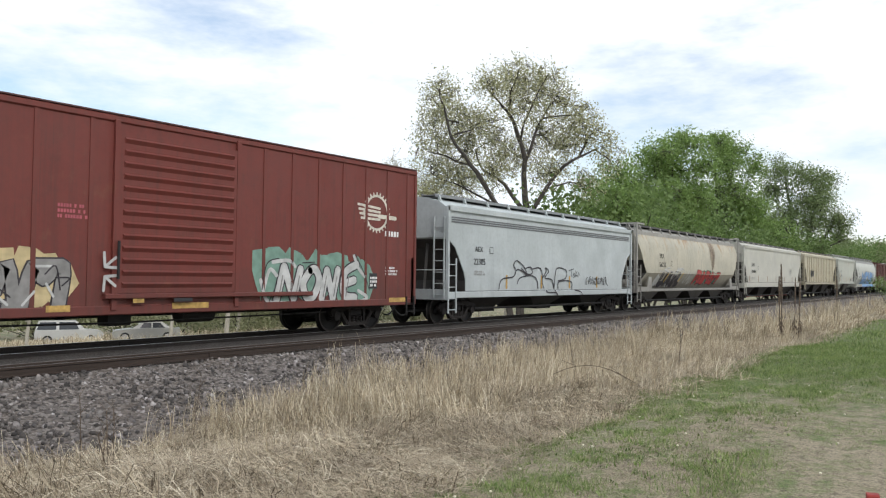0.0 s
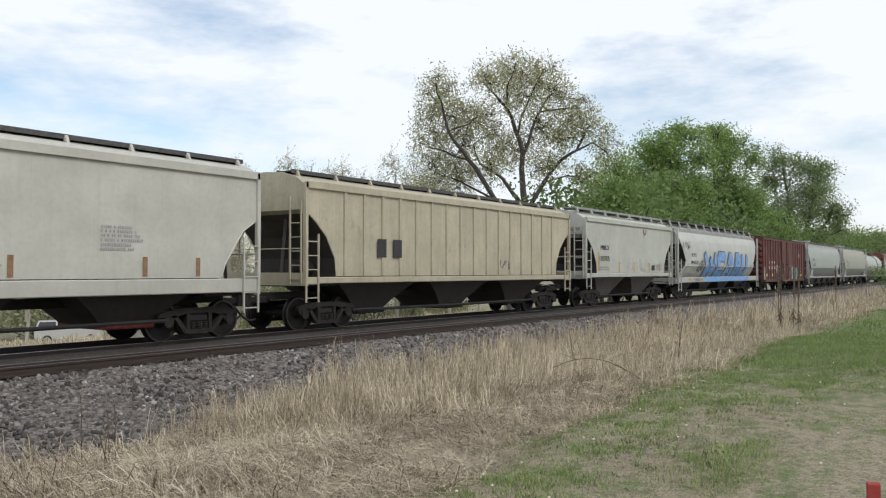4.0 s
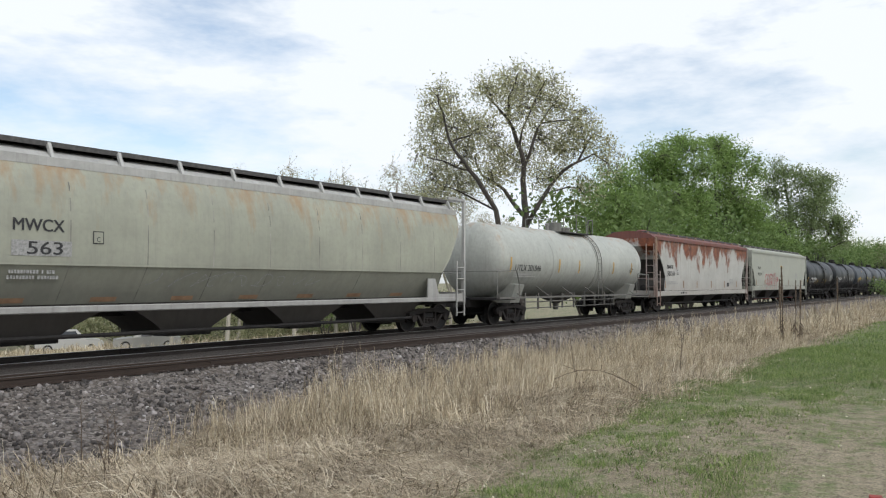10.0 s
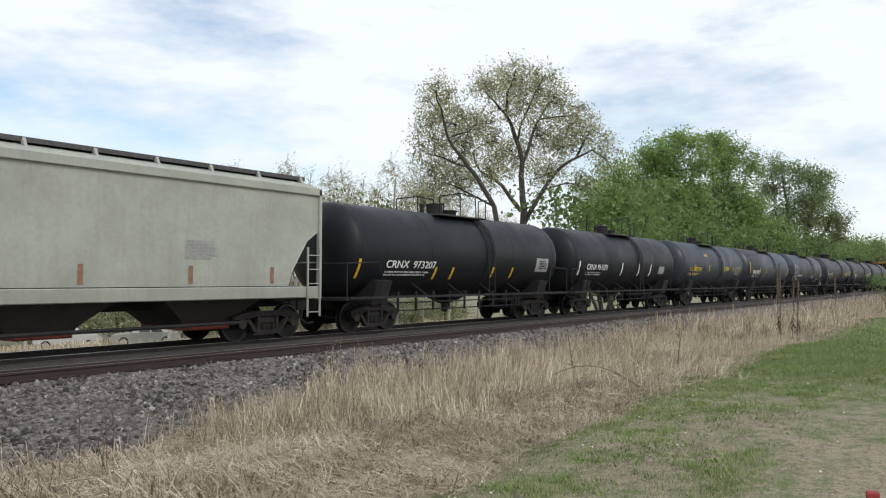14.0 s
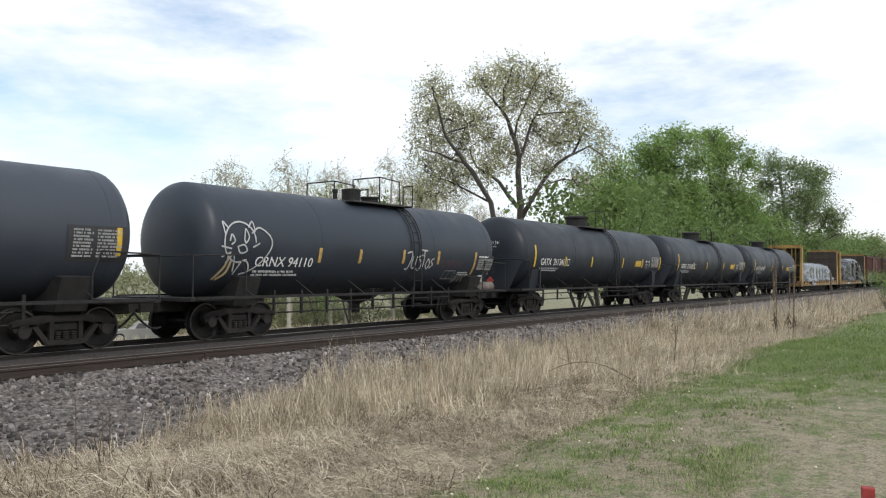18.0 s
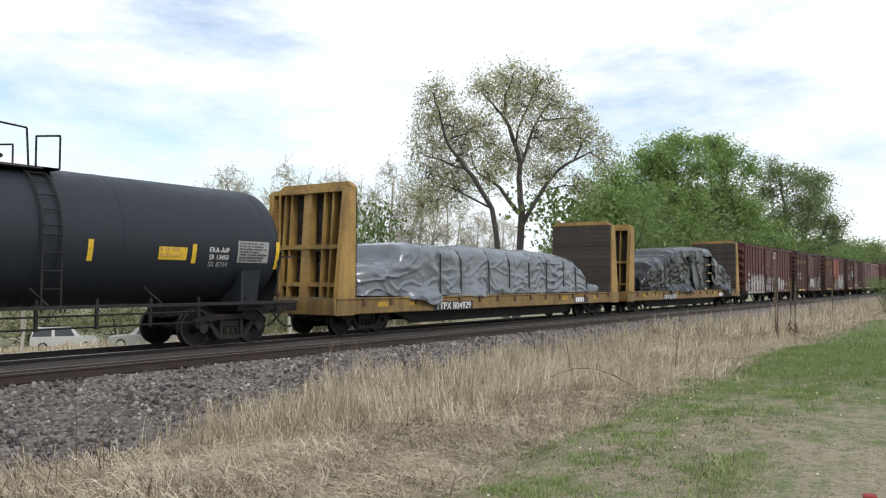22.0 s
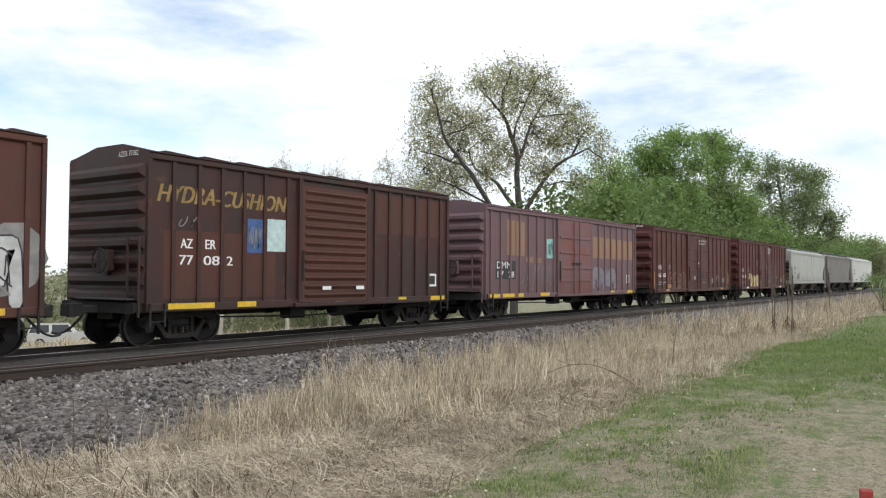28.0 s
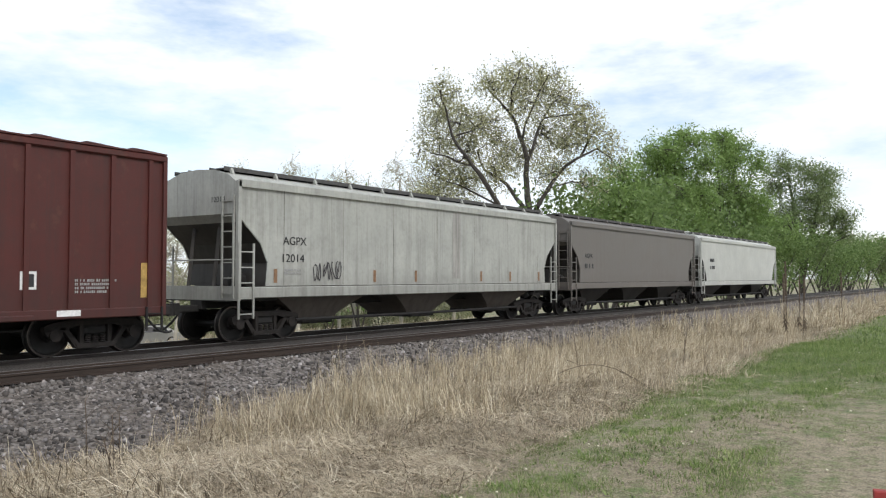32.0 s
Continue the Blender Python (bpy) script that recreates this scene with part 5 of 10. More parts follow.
def spray_cloud(car, x0, z1, x1, z0, seed, n, mat, wrap=None, y=None):
    """Ragged sprayed fields that overlap into one background cloud."""
    rng = random.Random(seed + 500)
    h = z1 - z0
    mb = Mb()
    for k in range(n):
        cx, cz = x0 + (x1 - x0) * (k + 0.5) / n, z0 + h * rng.uniform(0.4, 0.72)
        r = h * rng.uniform(0.36, 0.55)
        m = rng.randint(7, 10)
        ring = [(cx + r * math.cos(6.283 * i / m) * rng.uniform(0.7, 1.1), min(z1 + h * 0.15, max(z0 - 0.05, cz + r * math.sin(6.283 * i / m) * rng.uniform(0.8, 1.3)))) for i in range(m)]
        lift = 0.001 + 0.0004 * (k % 7)
        mb.add([(a, (wrap_y(b, wrap) if y is None else y) - lift, b) for a, b in ring], [tuple(range(m))])
    return tagged(part("spray_cloud", mb, mat, car), kind="stuff")


def wildstyle(car, x0, z1, x1, z0, seed, n, fill, edge, cloud=None, wrap=None, y=None, accent=None):
    """A spray-painted piece: a cloud behind, heavy interlocking strokes with outlines, highlights."""
    rng = random.Random(seed)
    h, step = z1 - z0, (x1 - x0) / n
    if cloud is not None:
        spray_cloud(car, x0, z1, x1, z0, seed, n * 3, cloud, wrap, y)
    back, front, shine, thin = Mb(), Mb(), Mb(), Mb()
    for k in range(n):
        c = x0 + step * (k + 0.5)
        w = min(step, h) * rng.uniform(0.24, 0.32)
        s = rng.uniform(-0.2, 0.3) * step
        p = [(c - step * 0.42 - s * 0.5, z0 + h * rng.uniform(0.0, 0.15)), (c - step * 0.3 + s, z0 + h * rng.uniform(0.8, 1.0)), (c + step * 0.02, z0 + h * rng.uniform(0.35, 0.6)),
             (c + step * 0.34 + s, z0 + h * rng.uniform(0.75, 1.0)), (c + step * 0.4 - s * 0.5, z0 + h * rng.uniform(0.0, 0.2))]
        shapes = [flowing(p[:3], 4), flowing(p[2:], 4), [p[1], p[3]] if rng.random() < 0.5 else [(p[0][0], p[0][1] + h * 0.1), (p[4][0], p[4][1] + h * 0.1)]]
        for pts in shapes:
            ribbon(back, pts, w + 0.07, wrap, y, 0.004)
            ribbon(front, pts, w, wrap, y, 0.0095)
            (xa, za), (xb, zb) = pts[0], pts[-1]
            ribbon(shine, [(xa + 0.05, za + 0.15 * (zb - za)), (xa + 0.05 + (xb - xa) * 0.5, za + 0.6 * (zb - za))], 0.05, wrap, y, 0.0145)
        for _ in range(4):
            xa, za = c + step * rng.uniform(-0.5, 0.4), z0 + h * rng.uniform(0.05, 0.85)
            ribbon(thin, flowing([(xa, za), (xa + step * rng.uniform(-0.1, 0.35), za + h * rng.uniform(-0.2, 0.35)), (xa + step * rng.uniform(0.1, 0.5), max(z0, za - h * rng.uniform(0.0, 0.4)))], 4), 0.03, wrap, y, 0.0195)
    tagged(part("spray_outline", back, edge, car), kind="stuff")
    tagged(part("spray_letters", front, fill, car), kind="stuff")
    tagged(part("spray_highlight", shine, accent or edge, car), kind="stuff")
    tagged(part("spray_linework", thin, edge, car), kind="stuff")


def enlist(car, u0, u1):
    CARS.append((car, (u0 + u1) / 2))
    return car


# ---- boxcars ----
def boxcar(u0, u1, eave, paint, label, door, posts, door_paint=None, roof_paint=None, end_paint=None, door_kind="ribbed", ribs_out=0.05, end_ribs=6, sill=0.8, inset=1.35,
           ladder_mat=None, door_z=(0.92, 4.05)):
    L = u1 - u0
    x0, x1 = -L / 2, L / 2
    car = enlist(tagged(new("boxcar"), label, "boxcar", group="cars of the freight train"), u0, u1)
    end_paint, roof_paint, door_paint = end_paint or paint, roof_paint or paint, door_paint or paint
    ys = HALF - ribs_out
    d0, d1 = door
    for s in (-1, 1):
        side = part("side_wall", Mb().box(x0 + 0.04, x1 - 0.04, s * ys - (0.06 if s > 0 else 0), s * ys + (0.06 if s < 0 else 0), sill + 0.12, eave - 0.12), paint, car)
        a, b = sorted((s * ys, s * HALF))
        rib = Mb().extrude_y([(-0.05, sill + 0.14), (0.05, sill + 0.14), (0.05, eave - 0.13), (-0.05, eave - 0.13)], a, b).mesh("wall_post")
        for x in posts if s < 0 else posts[::2]:
            part("wall_post", rib, paint, side, at=pose(x, 0, 0))
        lo, hi = sorted((s * (HALF + 0.015), s * (HALF - 0.16)))
        part("side_sill", Mb().chamfer(x0 + 0.012, x1 - 0.012, lo, hi, sill, sill + 0.2, 0.02), paint, car)
        lo, hi = sorted((s * (HALF + 0.02), s * (HALF - 0.14)))
        part("roof_rail", Mb().chamfer(x0 + 0.012, x1 - 0.012, lo, hi, eave - 0.16, eave - 0.004, 0.03), paint, car)
        # door on rails with its frame
        y_in, y_out = s * (HALF - 0.02), s * (HALF + 0.05)
        lo, hi = sorted((y_in, y_out))
        z0, z1 = door_z
        dm = Mb().box(d0, d1, lo, hi, z0, z1)
        dr = part("door", dm, door_paint, car, "sliding plug door" if door_kind == "plug" else "sliding door with horizontal corrugations")
        lo, hi = sorted((s * (HALF + 0.05), s * (HALF + 0.085)))
        if door_kind == "ribbed":
            n = 13
            for k in range(n):
                zz = z0 + 0.18 + (z1 - z0 - 0.35) * k / (n - 1)
                yo = s * (HALF + 0.1)
                a, b = sorted((s * (HALF + 0.045), yo))
                part("door_rib", Mb().add([(d0 + 0.1, s * (HALF + 0.048), zz - 0.075), (d1 - 0.1, s * (HALF + 0.048), zz - 0.075), (d1 - 0.12, yo, zz + 0.015), (d0 + 0.12, yo, zz + 0.015),
                                           (d0 + 0.1, s * (HALF + 0.048), zz + 0.06), (d1 - 0.1, s * (HALF + 0.048), zz + 0.06)], [(0, 1, 2, 3), (3, 2, 5, 4), (0, 3, 4), (1, 5, 2)]), None, dr)
                dr.children[-1].data.materials.append(door_paint)
        else:
            for zz in (z0 + 0.55, z0 + 1.1, z0 + 1.75, z0 + 2.4):
                part("door_rail", Mb().chamfer(d0 + 0.05, d1 - 0.05, lo, hi, zz - 0.05, zz + 0.05, 0.012), door_paint, dr)
            mid = (d0 + d1) / 2
            part("locking_bar", Mb().tube((mid - 0.25, s * (HALF + 0.11), z0), (mid - 0.25, s * (HALF + 0.11), z1), 0.025), door_paint, dr)
            part("locking_bar", Mb().tube((mid + 0.3, s * (HALF + 0.11), z0), (mid + 0.3, s * (HALF + 0.11), z1), 0.025), door_paint, dr)
            part("lock_lever", Mb().box(mid - 0.42, mid + 0.45, *sorted((s * (HALF + 0.09), s * (HALF + 0.13))), 2.18, 2.25), BLACK, dr)
        for e in (d0 - 0.12, d1):
            lo, hi = sorted((s * (HALF - 0.05), s * (HALF + 0.06)))
            part("door_post", Mb().chamfer(e, e + 0.12, lo, hi, sill + 0.1, eave - 0.1, 0.015), paint, car)
        lo, hi = sorted((s * (HALF - 0.02), s * (HALF + 0.13)))
        part("door_track", Mb().chamfer(d0 - 0.3, min(x1 - 0.2, d1 + 2.6), lo, hi, z0 - 0.12, z0 - 0.01, 0.02), paint, car)
        part("door_handle", Mb().tube((d0 - 0.02, s * (HALF + 0.12), 1.5), (d0 - 0.02, s * (HALF + 0.12), 2.3), 0.03), BLACK, dr)
    # ends with pressed corrugations
    for s in (-1, 1):
        xe = s * L / 2
        lo, hi = sorted((xe, xe - s * 0.08))
        ew = part("end_wall", Mb().add([(lo, -HALF + 0.02, sill + 0.1), (lo, HALF - 0.02, sill + 0.1), (lo, HALF - 0.02, eave - 0.02), (lo, 0.55, eave + 0.2), (lo, -0.55, eave + 0.2), (lo, -HALF + 0.02, eave - 0.02),
                                        (hi, -HALF + 0.02, sill + 0.1), (hi, HALF - 0.02, sill + 0.1), (hi, HALF - 0.02, eave - 0.02), (hi, 0.55, eave + 0.2), (hi, -0.55, eave + 0.2), (hi, -HALF + 0.02, eave - 0.02)],
                                       [(0, 1, 2, 3, 4, 5), (11, 10, 9, 8, 7, 6), (0, 6, 7, 1), (1, 7, 8, 2), (2, 8, 9, 3), (3, 9, 10, 4), (4, 10, 11, 5), (5, 11, 6, 0)]), end_paint, car)
        n = end_ribs
        for k in range(n):
            zc = sill + 0.35 + (eave - 0.75 - sill) * k / (n - 1)
            hh = 0.42 * (eave - sill) / (n + 1)
            xo = xe + s * 0.11
            part("end_rib", Mb().add([(xe, -HALF + 0.08, zc - hh), (xe, HALF - 0.08, zc - hh), (xo, HALF - 0.2, zc - hh * 0.35), (xo, -HALF + 0.2, zc - hh * 0.35),
                                      (xo, HALF - 0.2, zc + hh * 0.35), (xo, -HALF + 0.2, zc + hh * 0.35), (xe, HALF - 0.08, zc + hh), (xe, -HALF + 0.08, zc + hh)],
                                     [(0, 1, 2, 3), (3, 2, 4, 5), (5, 4, 6, 7), (0, 3, 5, 7), (1, 6, 4, 2)]), end_paint, ew)
        part("corner_post", Mb().chamfer(xe - 0.09 if s > 0 else xe - 0.005, xe + 0.005 if s > 0 else xe + 0.09, -HALF - 0.01, -HALF + 0.1, sill, eave - 0.02), end_paint, car)
        part("corner_post", Mb().chamfer(xe - 0.09 if s > 0 else xe - 0.005, xe + 0.005 if s > 0 else xe + 0.09, HALF - 0.1, HALF + 0.01, sill, eave - 0.02), end_paint, car)
        lm = ladder_mat or end_paint
        ladder(car, xe + s * 0.16, sill - 0.1, 2.45, lm, 0.42, (-HALF + 0.06) if s < 0 else (HALF - 0.5), along="y", name="end_ladder")
        ladder(car, (x0 + 0.07) if s < 0 else (x1 - 0.5), sill - 0.32, 1.0, BLACK, 0.38, -HALF - 0.04, pitch=0.25, name="sill_step")
        part("end_sill", Mb().chamfer(xe - 0.1 if s > 0 else xe - 0.22, xe + 0.22 if s > 0 else xe + 0.1, -1.4, 1.4, 0.78, 1.02, 0.03), BLACK, car)
    # brake wheel and its housing on the leading end
    bw = part("brake_housing", Mb().chamfer(x0 - 0.24, x0 - 0.08, -0.45, 0.0, 1.7, 2.2, 0.04), end_paint, car)
    ring = [(x0 - 0.3, -0.22 + 0.28 * math.cos(k * 0.5236), 1.95 + 0.28 * math.sin(k * 0.5236)) for k in range(13)]
    part("brake_wheel", Mb().pipe(ring, 0.018, 5).tube(ring[0], ring[6], 0.012).tube(ring[3], ring[9], 0.012), BLACK, bw)
    part("crossover_platform", Mb().box(x0 - 0.3, x0 - 0.05, -1.3, 0.7, 1.08, 1.11), DARK_GRATING, car)
    # peaked roof in pressed panels
    rf = part("roof", Mb().extrude_x([(-HALF - 0.03, eave), (HALF + 0.03, eave), (HALF + 0.03, eave + 0.03), (0.5, eave + 0.22), (-0.5, eave + 0.22), (-HALF - 0.03, eave + 0.03)], x0 + 0.02, x1 - 0.02), roof_paint, car)
    n = max(8, int(L / 1.1))
    rm = Mb().extrude_x([(-HALF, eave + 0.035), (HALF, eave + 0.035), (0.5, eave + 0.265), (-0.5, eave + 0.265)], -0.06, 0.06).mesh("roof_seam")
    for k in range(n + 1):
        part("roof_seam", rm, roof_paint, rf, at=pose(x0 + 0.1 + (L - 0.2) * k / n, 0, 0))
    # underframe
    part("centre_sill", Mb().box(x0, x1, -0.3, 0.3, 0.62, 0.92), BLACK, car)
    part("floor_pan", Mb().box(x0 + 0.05, x1 - 0.05, -HALF + 0.1, HALF - 0.1, 0.9, 1.0), BLACK, car)
    for k in range(4):
        x = -L * 0.27 + L * 0.54 * k / 3
        part("crossbearer", Mb().extrude_x([(-1.4, 0.9), (1.4, 0.9), (0.3, 0.6), (-0.3, 0.6)], x - 0.06, x + 0.06), BLACK, car)
    part("brake_rod", Mb().pipe([(-L * 0.3, -1.2, 0.62), (-L * 0.05, -1.2, 0.55), (L * 0.3, -1.2, 0.6)], 0.022, 5), BLACK, car)
    part("air_reservoir", Mb().lathe([(0.1, 0.6), (0.22, 0.66), (0.22, 1.6), (0.1, 1.68)], "x", 12, (0.3, -0.75, 0.68)), BLACK, car, smooth=True)
    part("brake_valve", Mb().chamfer(-1.1, -0.55, -1.15, -0.75, 0.48, 0.86, 0.04), BLACK, car)
    running_gear(car, L, inset, 0.12)
    return car


def even(a, b, n):
    return [a + (b - a) * k / (n - 1) for k in range(n)]


def make_boxcars():
    W = -HALF + 0.05 - 0.008
    # rust-red sixty-foot car that leads the view
    red = car_paint("mineral_red", (0.165, 0.034, 0.0245), (0.065, 0.028, 0.022), 0.4, 0.45, fade=(0.13, 0.028, 0.022), fade_amount=0.5, seed=1.0, spots=0.3)
    dk = car_paint("red_roof", (0.084, 0.029, 0.025), (0.04, 0.03, 0.03), 0.3, 0.3, seed=2.0)
    c = boxcar(1.9, 20.37, 4.96, red, "rust-red high boxcar with sprayed graffiti and a round emblem", (-1.2, 1.95), even(-8.8, -1.8, 7) + even(2.9, 8.8, 7), red, dk, red, "ribbed", 0.02, 7, 0.74, 2.2, door_z=(1.2, 4.62))
    y = -HALF + 0.02 - 0.006
    cx, cz, r = 7.3, 3.5, 0.5
    emblem = Mb()
    pts = [(cx + r * math.cos(a * 0.2244), cz + r * math.sin(a * 0.2244)) for a in range(29)]
    ribbon(emblem, pts, 0.07, None, y, 0.004)
    for k in range(24):
        a = k * 0.2618
        ribbon(emblem, [(cx + r * math.cos(a), cz + r * math.sin(a)), (cx + (r + 0.09) * math.cos(a), cz + (r + 0.09) * math.sin(a))], 0.06, None, y, 0.004)
    for k in range(4):
        ribbon(emblem, [(cx - 0.85 + 0.05 * k, cz + 0.2 - k * 0.13), (cx + 0.15, cz + 0.13 - k * 0.11)], 0.07, None, y, 0.006)
    ribbon(emblem, [(cx + 0.1, cz - 0.1), (cx + 0.9, cz - 0.12)], 0.12, None, y, 0.006)
    part("emblem", emblem, plain("emblem_white", (0.6, 0.56, 0.48), 0.8, 0, 0.2), c, "faded white round rail emblem")
    stencil(c, 7.7, 2.98, 0.85, 1, WHITE_INK, 1, 0.16, y=y)
    spray_cloud(c, 2.9, 2.15, 6.9, 0.82, 31, 14, S_TEAL, y=y)
    word = [[(3.35, 0.98), (3.6, 1.85)], [(3.6, 1.85), (3.95, 1.0)], [(3.95, 1.0), (4.2, 1.8)], [(4.55, 1.75), (4.3, 1.4), (4.45, 1.02), (4.72, 1.1), (4.9, 1.5), (4.75, 1.78), (4.55, 1.75)],
            [(5.0, 0.98), (5.2, 1.78)], [(5.2, 1.78), (5.45, 1.0)], [(5.45, 1.0), (5.65, 1.8)], [(6.45, 1.95), (5.95, 1.7), (5.9, 1.1), (6.4, 1.0)], [(5.95, 1.4), (6.35, 1.5)]]
    line_tag(c, word, 0.3, S_BLACK, y=y, lift=0.006, label="black graffiti outline")
    line_tag(c, word, 0.22, S_WHITE, y=y, lift=0.0115, label="white graffiti letters")
    line_tag(c, [[(2.9, 1.2), (3.1, 1.75), (3.35, 1.6)], [(3.2, 1.95), (3.75, 2.0), (4.0, 1.85)], [(6.3, 2.2), (6.5, 1.85), (6.8, 1.6)], [(2.8, 1.5), (3.0, 1.0), (3.3, 0.9)], [(6.5, 1.2), (6.9, 1.0), (6.6, 0.88)], [(3.5, 0.9), (4.4, 0.86), (5.3, 0.9), (6.3, 0.86)]], 0.1, S_WHITE, y=y, lift=0.0115)
    line_tag(c, [[(a - 0.02, 1.05), (a + 0.1, 1.6)] for a in (3.45, 4.05, 5.08, 5.5, 6.0)], 0.04, S_GREY, y=y, lift=0.0165)
    line_tag(c, [[(2.85, 1.25), (3.0, 1.9), (3.4, 2.05)], [(6.35, 2.25), (6.75, 1.7), (7.0, 1.2)], [(4.25, 1.95), (4.7, 1.98)], [(3.1, 0.95), (3.3, 1.3)]], 0.03, S_BLACK, y=y, lift=0.0185)
    wildstyle(c, -8.8, 1.95, -2.3, 0.8, 32, 7, S_GREY, S_BLACK, S_CREAM, y=y, accent=S_WHITE)
    stencil(c, -2.5, 3.0, 0.7, 3, S_PINK, 3, 0.07, y=y)
    stencil(c, 7.75, 1.9, 0.6, 3, WHITE_INK, 4, 0.06, y=y)
    patch(c, "placard", -0.85, 1.15, -0.58, 0.99, GOLD, y=-HALF - 0.11)
    patch(c, "placard", 0.18, 1.18, 0.67, 1.0, BLACK_INK, y=-HALF - 0.11)
    for a, b in ((-8.6, -7.8), (-2.7, -2.2), (0.2, 1.2), (7.9, 8.7)):
        patch(c, "reflector", a, 0.97, b, 0.84, GOLD, y=-HALF - 0.022)
    patch(c, "stencil_board", 7.0, 1.7, 7.35, 1.25, BLACK_INK, y=y - 0.008)
    stencil(c, 7.04, 1.6, 0.28, 3, WHITE_INK, 6, 0.07, y=y - 0.01)
    ribbon_mb = Mb()
    for dx, dz in ((0.25, 0.2), (-0.02, 0.3), (0.28, -0.02)):
        ribbon(ribbon_mb, [(-1.5, 1.75), (-1.5 + dx, 1.75 + dz)], 0.06, None, -HALF - 0.07, 0)
        ribbon(ribbon_mb, [(-1.5, 1.55), (-1.5 + dx, 1.55 - dz)], 0.06, None, -HALF - 0.07, 0)
    part("arrow_marks", ribbon_mb, S_WHITE, c)
    ladder(c, 9.0, 0.8, 2.2, red, 0.0, -HALF - 0.05, name="grab_iron")

    # maroon car with widely spaced lettering
    mar = car_paint("maroon", (0.112, 0.024, 0.017), (0.042, 0.024, 0.018), 0.45, 0.5, fade=(0.085, 0.024, 0.019), fade_amount=0.6, seed=5.0, spots=0.35)
    c = boxcar(127.6, 142.8, 4.2, mar, "maroon ribbed boxcar with white lettering and graffiti", (-1.55, 1.53), [-6.82, -5.98, -5.15, -4.3, -3.45, -2.6, -1.85] + even(2.0, 7.2, 7), None, dk, None, "plug", 0.05, 7)
    for s, a, b in (("C", -5.63, -5.41), ("N", -4.82, -4.58), ("W", -3.98, -3.68)):
        letters(c, s, a, 2.45, b, 2.22, WHITE_INK, y=W, bold=0.02)
    for s, a, b in (("15", -5.69, -5.34), ("60", -4.86, -4.48), ("76", -4.02, -3.62)):
        letters(c, s, a, 2.06, b, 1.83, WHITE_INK, y=W, bold=0.02)
    wildstyle(c, -7.55, 2.1, -6.8, 0.95, 41, 2, S_WHITE, S_GREY, None, y=W)
    wildstyle(c, -3.4, 2.2, -1.75, 0.85, 42, 3, S_WHITE, S_BLACK, None, y=W, accent=S_GREY)
    wildstyle(c, 1.85, 1.95, 5.2, 0.9, 43, 6, S_AQUA, S_BLACK, S_AQUA, y=W, accent=S_WHITE)
    scribble(c, -0.9, 0.93, 0.15, 0.74, 48, 4, 0.035, S_WHITE, y=-HALF - 0.112)
    line_tag(c, [[(0.35 + 0.09 * math.cos(k * 0.524), 2.0 + 0.09 * math.sin(k * 0.524)) for k in range(13)], [(0.35, 1.94), (0.35, 2.06)]], 0.035, WHITE_INK, y=-HALF - 0.066, lift=0.0)
    patch(c, "door_plate", 0.7, 2.1, 1.2, 1.7, BLACK_INK, y=-HALF - 0.066, label="dark door plate")
    stencil(c, -1.2, 1.85, 0.8, 2, GREY_INK, 21, 0.05, y=-HALF - 0.066)
    scribble(c, -5.7, 3.4, -3.0, 2.9, 44, 5, 0.05, S_BLACK, y=W)
    scribble(c, -7.3, 3.5, -6.8, 2.9, 45, 2, 0.03, S_GREY, y=W)
    scribble(c, -6.6, 1.05, -5.6, 0.9, 46, 5, 0.03, S_TEAL, y=W)
    scribble(c, -4.9, 1.05, -4.0, 0.9, 47, 5, 0.03, S_TEAL, y=W)
    shield = Mb().add([(5.05, W, 3.4), (5.05, W, 3.05), (5.31, W, 2.82), (5.58, W, 3.05), (5.58, W, 3.4)], [(0, 1, 2, 3, 4)])
    part("shield_emblem", shield, S_WHITE, c, "white shield emblem")
    patch(c, "shield_band", 5.09, 3.36, 5.54, 3.16, plain("shield_navy", (0.05, 0.07, 0.16), 0.7), y=W - 0.004)
    for k in range(4):
        patch(c, "shield_stripe", 5.11 + 0.11 * k, 3.13, 5.16 + 0.11 * k, 2.98, S_RED, y=W - 0.004)
    for a, b, z in ((-6.6, -6.1, 1.35), (-4.75, -4.4, 1.35), (0.2, 0.6, 0.94), (5.8, 6.3, 1.3)):
        patch(c, "reflector", a, z + 0.1, b, z - 0.1, YELLOW, y=-HALF - 0.1 if z < 1 else W)
    stencil(c, 5.3, 1.9, 0.5, 4, WHITE_INK, 7, 0.06, y=W)
    end_letters(c, "156076", -7.6, -0.9, -0.3, 4.2, 4.32, WHITE_INK)

    # pair of brown fifty-foot cars and one with sprayed silver letters, all of one series
    hs = car_paint("boxcar_brown", (0.082, 0.0165, 0.0095), (0.034, 0.02, 0.016), 0.45, 0.5, fade=(0.054, 0.0145, 0.0095), fade_amount=0.5, seed=7.0, spots=0.35)
    hs2 = car_paint("oxide_red", (0.082, 0.0145, 0.0105), (0.03, 0.018, 0.015), 0.4, 0.45, fade=(0.062, 0.013, 0.01), fade_amount=0.4, seed=8.0, spots=0.2)
